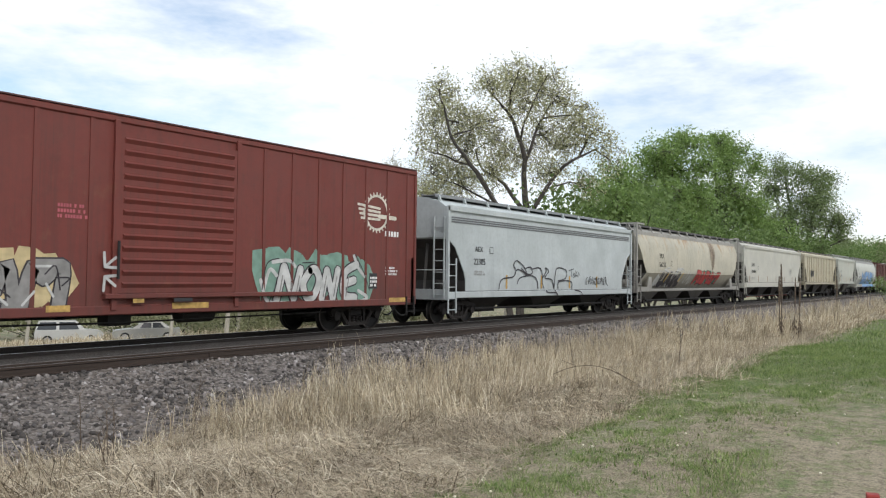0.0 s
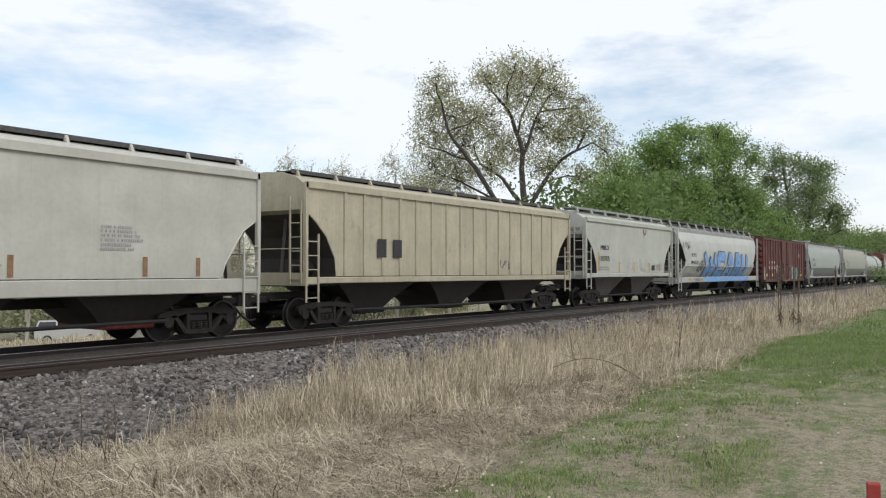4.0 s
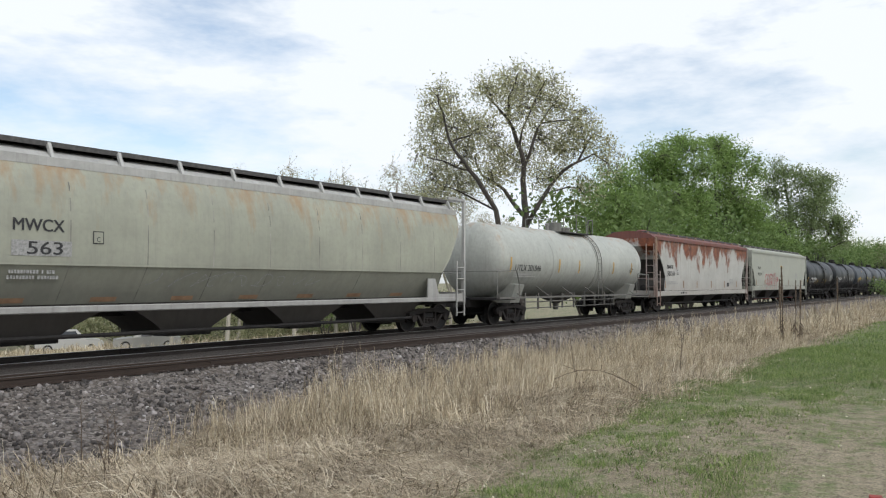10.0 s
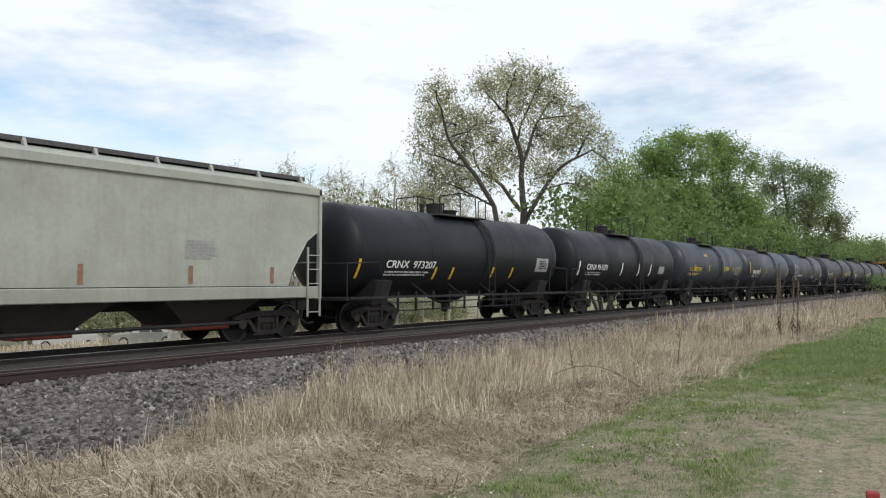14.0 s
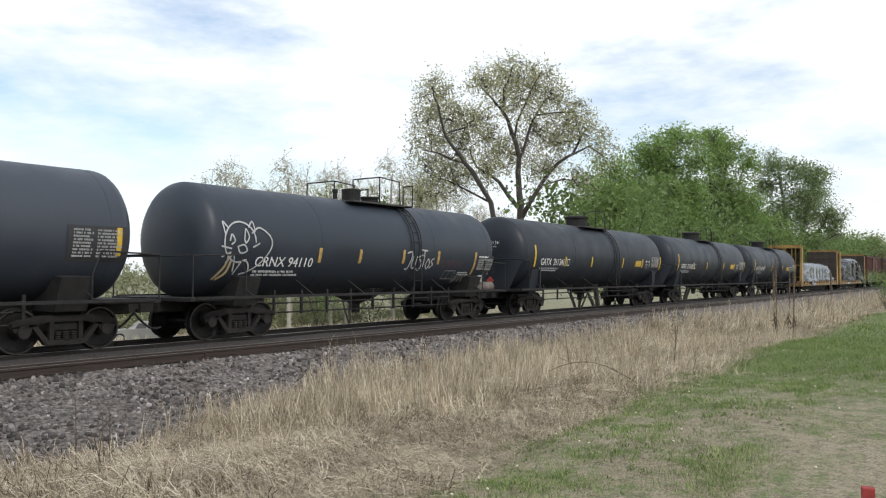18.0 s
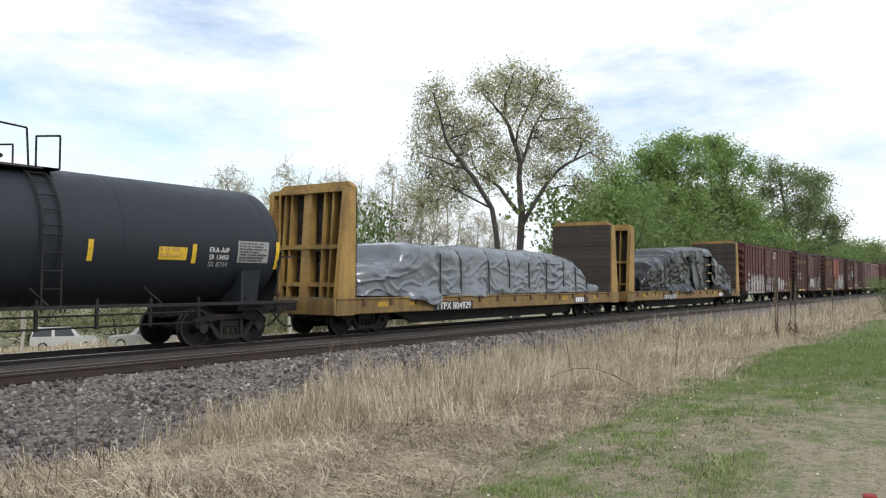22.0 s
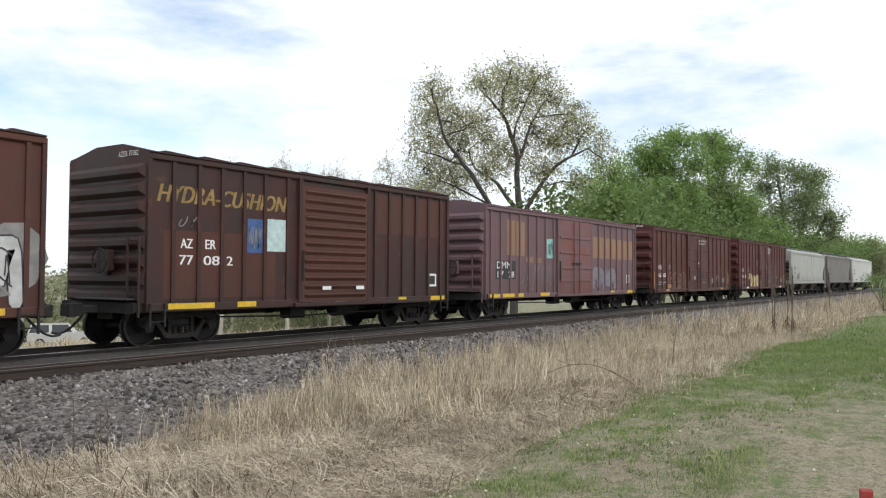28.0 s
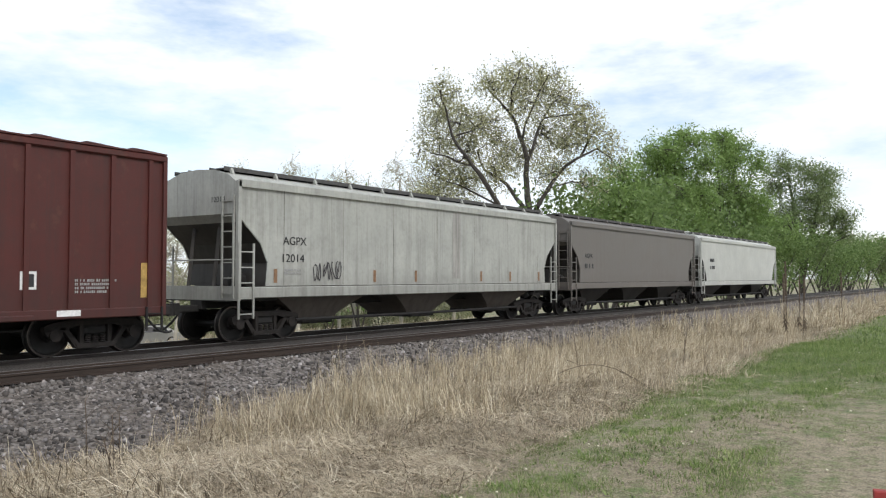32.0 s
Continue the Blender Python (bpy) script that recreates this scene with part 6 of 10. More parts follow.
    for (u0, u1), num, pt, sd in (((407.7, 422.8), ("66", "88"), hs, 1), ((484.4, 499.4), ("66", "60"), hs, 2), ((501.6, 516.6), ("66", "03"), hs2, 3)):
        c = boxcar(u0, u1, 4.34, pt, {1: "brown ribbed boxcar with pale sprayed letters along its sill", 2: "rust-brown ribbed boxcar with faint looping graffiti", 3: "oxide-red ribbed boxcar with a cream graffiti tag"}[sd],
                   (-1.72, 1.9), [-6.8, -6.05, -5.3, -4.45, -3.6, -2.7] + even(2.6, 7.1, 6), None, pt, None, "plug", 0.05, 6)
        letters(c, "HS", -6.58, 2.32, -6.12, 2.08, WHITE_INK, y=W, bold=0.01)
        letters(c, num[0], -6.54, 1.88, -6.2, 1.65, WHITE_INK, y=W, bold=0.02)
        letters(c, num[1], -5.84, 1.88, -5.45, 1.65, WHITE_INK, y=W, bold=0.02)
        stencil(c, -6.55, 1.4, 1.1, 2, GREY_INK, sd, 0.07, y=W)
        DY = -HALF - 0.066
        if sd == 2:
            letters(c, "CLOSE AND LOCK DOOR", 0.22, 3.95, 1.6, 3.84, WHITE_INK, y=DY)
            letters(c, "BEFORE MOVING CAR", 0.32, 3.78, 1.54, 3.67, WHITE_INK, y=DY)
        else:
            for k, word in enumerate(("CLOSE AND LOCK", "DOOR BEFORE", "MOVING CAR")):
                letters(c, word, 0.55 + 0.06 * k, 3.97 - 0.17 * k, 1.5 - 0.06 * k, 3.86 - 0.17 * k, WHITE_INK, y=DY, bold=0.01)
        line_tag(c, [[(0.12 + 0.09 * math.cos(k * 0.524), 2.58 + 0.09 * math.sin(k * 0.524)) for k in range(13)], [(0.12, 2.52), (0.12, 2.64)]], 0.035, WHITE_INK, y=DY, lift=0.0)
        stencil(c, -0.2, 2.42, 0.9, 1, GREY_INK, sd + 30, 0.04, y=DY)
        stencil(c, 0.0, 2.3, 0.4, 2, GREY_INK, sd + 31, 0.05, y=DY)
        patch(c, "door_plate", 0.58, 1.95, 1.16, 1.5, BLACK_INK, y=DY, label="dark door plate")
        patch(c, "door_plate", -0.76, 1.71, -0.44, 1.5, GREY_INK if sd == 2 else BLACK_INK, y=DY)
        stencil(c, 0.8, 1.36, 0.8, 1, GREY_INK, sd + 32, 0.04, y=DY)
        stencil(c, 3.2, 1.6, 0.5, 4, WHITE_INK, sd + 9, 0.05, y=W)
        stencil(c, 5.4, 1.6, 0.9, 4, GREY_INK, sd + 12, 0.05, y=W)
        patch(c, "stencil_board", -4.92, 2.34, -4.66, 2.09, GREY_INK, y=W)
        patch(c, "stencil_board", -4.89, 2.31, -4.69, 2.12, pt, y=W - 0.004)
        stencil(c, -4.86, 2.28, 0.14, 2, GREY_INK, 77, 0.05, y=W - 0.006)
        patch(c, "stencil_board", 4.3, 1.75, 4.62, 1.4, WHITE_INK, y=W)
        patch(c, "stencil_board", 4.35, 1.7, 4.57, 1.45, BLACK_INK, y=W - 0.004)
        patch(c, "reflector", -7.38, 1.95, -7.2, 1.06, GOLD, y=W)
        patch(c, "reflector", 6.9, 1.95, 7.1, 1.2, GOLD, y=W)
        for a in (-5.5, 0.4, 5.0):
            patch(c, "reflector", a, 0.98, a + 0.5, 0.86, GOLD if sd < 3 else WHITE_INK, y=-HALF - 0.02)
        end_letters(c, "HS 66" + num[1], -7.56 if sd < 3 else -7.51, -1.0, -0.35, 4.36, 4.47, WHITE_INK)
        if sd == 1:
            dusk = plain("spray_dusk", (0.13, 0.105, 0.1))
            spray_cloud(c, -7.1, 1.55, -5.3, 0.8, 50, 14, S_GREY, y=W)
            spray_cloud(c, -5.5, 2.05, -1.85, 0.8, 51, 30, S_GREY, y=W)
            wildstyle(c, -7.0, 1.5, -5.4, 0.84, 59, 2, S_GREY, dusk, None, y=W, accent=S_WHITE)
            wildstyle(c, -5.5, 1.98, -1.85, 0.84, 51, 5, S_WHITE, dusk, None, y=W, accent=S_TAN)
            patch(c, "sprayed_foot", -6.9, 0.96, -1.9, 0.78, S_GREY, y=-HALF - 0.017)
            spray_cloud(c, -1.6, 1.9, 0.9, 0.95, 57, 16, S_GREY, y=-HALF - 0.066)
            wildstyle(c, -1.5, 1.9, 0.7, 1.0, 58, 3, S_GREY, dusk, None, y=-HALF - 0.07, accent=S_GREY)
            spray_cloud(c, 2.2, 1.85, 4.7, 0.84, 52, 14, S_WHITE, y=W)
            wildstyle(c, 2.3, 1.8, 4.6, 0.88, 52, 3, S_WHITE, dusk, None, y=W)
            scribble(c, -2.6, 2.9, -2.0, 2.3, 53, 5, 0.025, S_GREY, y=W)
        elif sd == 2:
            loops = []
            for k in range(4):
                cx, rx, rz = -4.65 + 0.72 * k, 0.4 + 0.05 * (k % 2), 0.52 - 0.05 * (k % 3)
                loops.append([(cx + rx * math.cos(q * 0.5236 + k) * (1 + 0.15 * math.sin(3 * q)), 1.42 + rz * math.sin(q * 0.5236 + k)) for q in range(12)])
                loops.append([(cx + rx * 0.35 * math.cos(q * 0.9 + k), 1.5 + rz * 0.4 * math.sin(q * 0.9 + k)) for q in range(6)])
                loops.append([(cx - 0.2, 1.0), (cx - 0.05, 1.25), (cx + 0.2, 0.95)])
            line_tag(c, loops, 0.035, plain("spray_rose", (0.34, 0.2, 0.17)), y=W, label="pale bubble graffiti outline")
            patch(c, "reflector", -5.1, 1.25, -4.5, 1.05, GOLD, y=W)
        else:
            umber = plain("spray_umber", (0.16, 0.11, 0.06))
            fat = [[(-4.7, 1.62), (-4.5, 1.85), (-4.2, 1.8)], [(-4.22, 1.82), (-4.24, 0.98)], [(-4.2, 1.82), (-3.92, 1.6), (-3.9, 1.25), (-4.24, 0.98)],
                   [(-3.55, 1.74), (-3.56, 1.1), (-3.36, 0.92), (-3.18, 1.1), (-3.2, 1.7)], [(-2.95, 0.9), (-2.92, 1.68)], [(-2.92, 1.66), (-2.72, 0.95)], [(-2.72, 0.95), (-2.7, 1.68)],
                   [(-2.45, 0.92), (-2.45, 1.78)], [(-2.45, 1.76), (-2.12, 1.62), (-2.1, 1.15), (-2.45, 0.92)]]
            line_tag(c, fat, 0.34, umber, y=W, lift=0.004, label="brown graffiti outline")
            line_tag(c, fat, 0.28, S_CREAM, y=W, lift=0.009, label="cream bubble graffiti letters")
            line_tag(c, [[(-4.05, 1.6), (-4.02, 1.25)], [(-3.38, 1.75), (-3.37, 1.25)], [(-2.28, 1.6), (-2.28, 1.2)], [(-2.83, 1.2), (-2.84, 0.85)], [(-2.6, 1.7), (-2.58, 0.8)], [(-3.05, 1.8), (-3.08, 0.8)], [(-4.38, 1.6), (-4.4, 1.0)]], 0.04, umber, y=W, lift=0.014)
            scribble(c, -2.5, 3.0, -2.0, 2.5, 56, 5, 0.03, S_GREY, y=W)

    # short dark brown cars with faded gold slogans
    az = car_paint("dark_oxide", (0.037, 0.0155, 0.0115), (0.022, 0.0145, 0.0115), 0.4, 0.45, fade=(0.058, 0.0165, 0.0115), fade_amount=0.8, seed=9.0, spots=0.25)
    azl = car_paint("patched_oxide", (0.08, 0.024, 0.0145), (0.034, 0.019, 0.0145), 0.35, 0.3, seed=10.0, spots=0.2)
    slogan = plain("faded_slogan", (0.26, 0.17, 0.06), 0.8, 0.0, 0.4, 5)
    for (u0, u1), num, sd in (((453.2, 464.9), ("77", "08", "2"), 1), ((425.1, 436.8), ("77", "07", "0"), 2)):
        c = boxcar(u0, u1, 4.35, az, "dark oxide-brown boxcar with a faded gold slogan" + (" and blue posters" if sd == 1 else ""), (-1.13, 1.55), [-5.16, -4.45, -3.77, -3.08, -2.4, -1.6] + even(2.0, 5.4, 6), azl, az, az, "ribbed", 0.05, 8, inset=1.3)
        letters(c, "HYDRA-CUSHION", -5.6, 3.68, -1.75, 3.28, slogan, y=W, bold=0.03, slant=0.25)
        for s, a, b, z in (("AZ", -4.95, -4.62, 2.25), ("ER", -4.25, -3.95, 2.25), (num[0], -4.98, -4.6, 1.87), (num[1], -4.3, -3.83, 1.87), (num[2], -3.61, -3.43, 1.87)):
            letters(c, s, a, z + 0.22, b, z, WHITE_INK, y=W, bold=0.02)
        if sd == 1:
            patch(c, "poster", -2.96, 3.05, -2.46, 2.2, plain("poster_blue", (0.05, 0.1, 0.25), 0.6, 0, 0.3, 9), y=W, label="torn blue poster")
            scribble(c, -2.9, 2.9, -2.5, 2.3, 61, 3, 0.035, S_GREY, y=W)
            patch(c, "poster", -2.3, 3.08, -1.66, 2.25, plain("poster_pale", (0.45, 0.58, 0.57), 0.6, 0, 0.2, 6), y=W, label="pale blue poster")
            scribble(c, -4.95, 3.0, -4.45, 2.75, 62, 2, 0.025, S_GREY, y=W)
            patch(c, "stencil_board", 4.75, 1.72, 5.2, 1.3, WHITE_INK, y=W)
            patch(c, "stencil_board", 4.82, 1.65, 5.12, 1.37, BLACK_INK, y=W - 0.004)
        else:
            wildstyle(c, -0.4, 1.9, 1.3, 1.2, 63, 3, S_WHITE, S_GREY, None, y=-HALF - 0.1)
            wildstyle(c, 2.0, 2.2, 5.2, 0.95, 64, 4, S_GREY, S_BLACK, None, y=W, accent=S_WHITE)
        patch(c, "patched_panel", 2.1, 4.1, 5.6, 2.9, azl, y=W + 0.004)
        patch(c, "patched_panel", -5.4, 2.65, -2.0, 1.1, azl, y=W + 0.004)
        for a, b in ((-5.3, -4.0), (-3.3, -2.7), (0.2, 0.7), (3.1, 3.5), (4.8, 5.6)):
            patch(c, "reflector", a, 0.99, b, 0.86, YELLOW, y=-HALF - 0.02)
        for a in (-0.4, 1.0):
            patch(c, "door_mark", a, 1.35, a + 0.35, 1.25, WHITE_INK, y=-HALF - 0.108)
        end_letters(c, "AZER 77082" if sd == 1 else "AZER 77070", -5.86, -1.2, -0.45, 4.3, 4.42, WHITE_INK)

    # red-doored car with a silver sprayed piece
    c = boxcar(439.0, 450.9, 4.33, azl, "brown boxcar with a light red door and silver graffiti", (-1.24, 1.84), even(-5.6, -1.9, 6) + even(2.3, 5.6, 5),
               car_paint("door_red", (0.227, 0.059, 0.042), (0.08, 0.04, 0.035), 0.3, 0.2, seed=11.0), az, az, "plug", 0.05, 8, inset=1.3)
    letters(c, "HYDRA-CUSHION", -5.6, 3.85, -1.75, 3.4, slogan, y=W, bold=0.03, slant=0.25)
    letters(c, "FREIGHT", -3.6, 3.2, -1.75, 2.85, slogan, y=W, bold=0.03, slant=0.25)
    wildstyle(c, 1.85, 2.4, 5.5, 0.9, 71, 4, S_WHITE, S_BLACK, S_GREY, y=W, accent=S_GREY)
    wildstyle(c, -0.75, 1.85, 1.8, 1.0, 72, 4, S_GREY, S_GREEN, S_GREEN, y=-HALF - 0.07)
    stencil(c, -0.1, 2.75, 0.8, 3, BLACK_INK, 8, 0.06, y=-HALF - 0.062)
    scribble(c, -3.6, 3.0, -1.8, 1.2, 73, 7, 0.03, S_GREY, y=W)
    patch(c, "poster", -2.4, 2.95, -1.8, 2.5, plain("poster_faded", (0.2, 0.25, 0.33), 0.7, 0, 0.3, 9), y=W, label="faded blue poster")
    for a in (-5.0, -3.0, 0.2, 4.5):
        patch(c, "reflector", a, 0.99, a + 0.7, 0.86, YELLOW, y=-HALF - 0.02)

    # lilac car with tan patches
    li = car_paint("faded_lilac", (0.143, 0.088, 0.099), (0.09, 0.05, 0.045), 0.45, 0.35, fade=(0.15, 0.075, 0.08), fade_amount=0.7, seed=12.0, spots=0.45)
    ld = car_paint("lilac_door", (0.168, 0.088, 0.092), (0.1, 0.04, 0.03), 0.6, 0.35, fade=(0.2, 0.06, 0.045), fade_amount=0.8, seed=13.0, spots=0.5)
    tan = car_paint("tan_patch", (0.277, 0.16, 0.088), (0.14, 0.08, 0.06), 0.2, 0.2, seed=14.0)
    c = boxcar(467.3, 481.9, 4.22, li, "faded lilac boxcar with tan patches and rusty sill", (-1.48, 1.7), even(-6.9, -1.85, 8) + even(2.0, 7.0, 8), ld, li, li, "plug", 0.05, 8)
    patch(c, "number_board", -6.53, 2.24, -5.03, 1.54, BLACK_INK, y=W, label="black number board")
    letters(c, "DMM", -6.45, 2.2, -5.4, 1.94, WHITE_INK, y=W - 0.006)
    letters(c, "17", -6.4, 1.83, -5.95, 1.6, WHITE_INK, y=W - 0.006)
    letters(c, "28", -5.6, 1.83, -5.15, 1.6, WHITE_INK, y=W - 0.006)
    for a, b, z0, z1 in ((-5.73, -5.08, 2.45, 3.8), (-4.98, -4.33, 2.45, 3.78), (2.05, 2.65, 2.5, 3.5), (2.76, 3.35, 2.5, 3.5), (3.48, 4.05, 2.5, 3.48), (4.2, 4.78, 2.5, 3.46), (4.9, 5.5, 2.5, 3.46), (5.6, 6.2, 2.5, 3.44), (6.35, 6.9, 2.5, 3.44),
                        (-4.2, -3.6, 2.2, 2.42), (-3.4, -2.9, 2.2, 2.4)):
        patch(c, "painted_out_patch", a, z1, b, z0, tan, y=W, label="tan painted-out patch")
    patch(c, "poster", -2.49, 3.2, -1.84, 2.4, plain("poster_teal", (0.25, 0.5, 0.47), 0.6, 0, 0.2, 6), y=W, label="teal chalked board")
    scribble(c, -2.4, 3.1, -1.9, 2.5, 81, 4, 0.025, S_BLACK, y=W)
    wildstyle(c, 2.1, 2.0, 4.7, 1.1, 82, 4, S_GREY, S_LILAC, None, y=W)
    scribble(c, -4.6, 2.2, -2.0, 1.1, 83, 7, 0.03, S_GREY, y=W)
    for a, b in ((-7.0, -6.3), (-6.1, -5.2), (-4.9, -4.5), (-3.1, -2.3), (4.0, 4.5), (6.1, 7.0)):
        patch(c, "reflector", a, 0.99, b, 0.86, YELLOW, y=-HALF - 0.02)
    patch(c, "stencil_board", 6.1, 1.75, 6.5, 1.35, WHITE_INK, y=W)
    patch(c, "stencil_board", 6.16, 1.7, 6.44, 1.4, BLACK_INK, y=W - 0.004)


make_boxcars()


# ---- covered hoppers ----
def flat_skin(z):
    return HALF - 0.02


def round_skin(z):
    """Half width of a curved-side hopper at height z."""
    pts = [(0.9, 0.8), (1.15, 1.03), (1.5, 1.28), (1.93, 1.55), (1.97, 1.575), (2.4, 1.585), (3.0, 1.575), (3.5, 1.5), (3.85, 1.36), (4.1, 1.2)]
    for (a, ya), (b, yb) in zip(pts, pts[1:]):
        if z <= b:
            return ya + (yb - ya) * max(0.0, z - a) / (b - a)
    return pts[-1][1]


def cut_at(cut, z):
    """How far the end of the side sheet is set back at height z; cut runs from the top down."""
    if z >= cut[0][0]:
        return cut[0][1]
    for (za, xa), (zb, xb) in zip(cut, cut[1:]):
        if z >= zb:
            return xa + (xb - xa) * (za - z) / (za - zb)
    return cut[-1][1]


def hopper_car(u0, u1, eave, paint, label, skin, cut, z_end, bays, floor_z=1.3, sill=None, sill_paint=None, roof_paint=None, board=DARK_GRATING, trim=None, slope_paint=None,
               seams=0, posts=0, inset=1.4, gate=None, cage=False, crease=True, bay_paint=None, rail_top=-0.08, stripes=None):
    L = u1 - u0
    x0, x1 = -L / 2, L / 2
    trim = trim or paint
    roof_paint, sill_paint, slope_paint = roof_paint or paint, sill_paint or paint, slope_paint or SLOPE_SHADE
    car = enlist(tagged(new("covered_hopper"), label, "hopper car", group="cars of the freight train"), u0, u1)
    # body: rings from the floor up to the eave, the ends set back by the cut
    zs = sorted(set([floor_z, z_end, eave] + ([1.93, 1.97] if skin is round_skin else []) + [z for z, _ in cut if floor_z < z < eave] + even(floor_z, eave, 14)))
    mb, sl = Mb(), {-1: Mb(), 1: Mb()}
    for za, zb in zip(zs, zs[1:]):
        xa, xb = cut_at(cut, za), cut_at(cut, zb)
        ya, yb = skin(za), skin(zb)
        for s in (-1, 1):
            mb.add([(x0 + xa, s * ya, za), (x1 - xa, s * ya, za), (x1 - xb, s * yb, zb), (x0 + xb, s * yb, zb)], [(0, 1, 2, 3)])
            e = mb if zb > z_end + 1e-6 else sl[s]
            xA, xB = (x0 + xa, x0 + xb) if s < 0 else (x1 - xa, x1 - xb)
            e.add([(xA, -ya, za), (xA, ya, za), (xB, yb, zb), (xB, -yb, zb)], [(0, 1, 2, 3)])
    c0 = cut_at(cut, floor_z)
    mb.add([(x0 + c0, -skin(floor_z), floor_z), (x1 - c0, -skin(floor_z), floor_z), (x1 - c0, skin(floor_z), floor_z), (x0 + c0, skin(floor_z), floor_z)], [(0, 1, 2, 3)])
    body = part("body", mb, paint, car, smooth=True)
    # by default the slope sheets carry their shade as dark colour
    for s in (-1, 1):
        part("slope_sheet", sl[s], slope_paint, car, "slope sheet coloured dark for the shade under the car end")
    # lip of the side sheet round the end cut
    for sx in (-1, 1):
        for sy in (-1, 1):
            lip = Mb()
            pts = [(z, cut_at(cut, z)) for z in zs]
            for (za, xa), (zb, xb) in zip(pts, pts[1:]):
                X = [x0 + xa, x0 + xb] if sx < 0 else [x1 - xa, x1 - xb]
                lip.tube((X[0], sy * (skin(za) + 0.005), za), (X[1], sy * (skin(zb) + 0.005), zb), 0.02, n=4)
            part("edge_lip", lip, paint, body)
    # roof: curved sheet with hatches and two running boards
    ye = skin(eave)
    rise = 0.42
    prof = [(-ye, eave), (-ye * 0.8, eave + rise * 0.5), (-ye * 0.45, eave + rise * 0.88), (0, eave + rise), (ye * 0.45, eave + rise * 0.88), (ye * 0.8, eave + rise * 0.5), (ye, eave)]
    part("roof", Mb().extrude_x(prof, x0 + cut[0][1], x1 - cut[0][1]), roof_paint, car)
    if crease:
        for s in (-1, 1):
            lo, hi = sorted((s * (ye - 0.04), s * (ye + 0.07)))
            part("eave_rail", Mb().extrude_x([(lo, eave - 0.1), (hi, eave - 0.07), (hi, eave + 0.05), (lo, eave + 0.08)], x0 + cut[0][1] + 0.01, x1 - cut[0][1] - 0.01), roof_paint, car)
    top = eave + rise + 0.1 + rail_top
    for s in (-1, 1):
        lo, hi = sorted((s * 0.42, s * 0.98))
        rb = part("running_board", Mb().box(x0 + 0.05, x1 - 0.05, lo, hi, top - 0.06, top - 0.03), board, car, "roof running board of steel grating")
        for e in (lo, hi):
            part("board_frame", Mb().box(x0 + 0.05, x1 - 0.05, e - 0.012, e + 0.012, top - 0.1, top + 0.005), board, rb)
        n = max(6, int(L / 1.5))
        mp = Mb().extrude_x([(s * 0.97, top - 0.1), (s * 1.03, top - 0.02), (s * 1.2, eave + rise * 0.18), (s * 1.13, eave + rise * 0.18)], -0.035, 0.035).mesh("board_bracket")
        bm_ = Mb().box(-0.03, 0.03, lo, hi, top - 0.12, top - 0.062).mesh("board_bearer")
        for k in range(n + 1):
            at = pose(x0 + 0.25 + (L - 0.5) * k / n, 0, 0)
            part("board_bracket", mp, trim, rb, at=at)
            part("board_bearer", bm_, board, rb, at=at)
    for k in range(int(L / 4)):
        x = x0 + 2.0 + (L - 4.0) * k / max(1, int(L / 4) - 1)
        part("roof_hatch", Mb().lathe([(0.34, eave + rise - 0.05), (0.36, eave + rise + 0.08), (0.2, eave + rise + 0.15)], "z", 14, (x, 0, 0)), roof_paint, car)
    if skin is round_skin:
        for sy in (-1, 1):
            part("belt_seam", Mb().box(x0 + cut_at(cut, 1.95) + 0.03, x1 - cut_at(cut, 1.95) - 0.03, min(sy * 1.56, sy * 1.588), max(sy * 1.56, sy * 1.588), 1.945, 1.985), paint, body)
    # weld seams or outside posts on the side sheets
    for k in range(seams):
        x = x0 + cut_at(cut, floor_z) + 0.6 + (L - 2 * cut_at(cut, floor_z) - 1.2) * k / max(1, seams - 1)
        sm = Mb()
        zz = even(floor_z + 0.02, eave - 0.08, 8)
        for a, b in zip(zz, zz[1:]):
            sm.add([(x - 0.012, -skin(a) - 0.005, a), (x + 0.012, -skin(a) - 0.005, a), (x + 0.012, -skin(b) - 0.005, b), (x - 0.012, -skin(b) - 0.005, b)], [(0, 1, 2, 3)])
        part("weld_seam", sm, SEAM, body)
    if posts:
        pm = Mb().extrude_y([(-0.05, floor_z + 0.02), (0.05, floor_z + 0.02), (0.05, eave - 0.1), (-0.05, eave - 0.1)], -HALF - 0.03, -HALF + 0.03).mesh("side_post")
        for k in range(posts):
            part("side_post", pm, paint, body, at=pose(x0 + 1.6 + (L - 3.2) * k / (posts - 1), 0, 0))
    # side sills, end platforms, corner posts, ladders
    s0, s1 = sill or (1.08, floor_z)
    for s in (-1, 1):
        lo, hi = sorted((s * (HALF + 0.02), s * (HALF - 0.14)))
        part("side_sill", Mb().chamfer(x0 if sill else x0 + 0.0, x1, lo, hi, s0, s1, 0.02), sill_paint, car)
        xe = s * L / 2
        part("end_platform", Mb().chamfer(min(xe - s * 0.01, xe - s * 1.5), max(xe - s * 0.01, xe - s * 1.5), -1.35, 1.35, s0 - 0.08, s0 + 0.04, 0.02), BLACK, car)
        part("end_sill", Mb().chamfer(min(xe + s * 0.005, xe - s * 0.14), max(xe + s * 0.005, xe - s * 0.14), -HALF + 0.003, HALF - 0.003, s0 - 0.05, s0 + 0.3, 0.02), sill_paint, car)
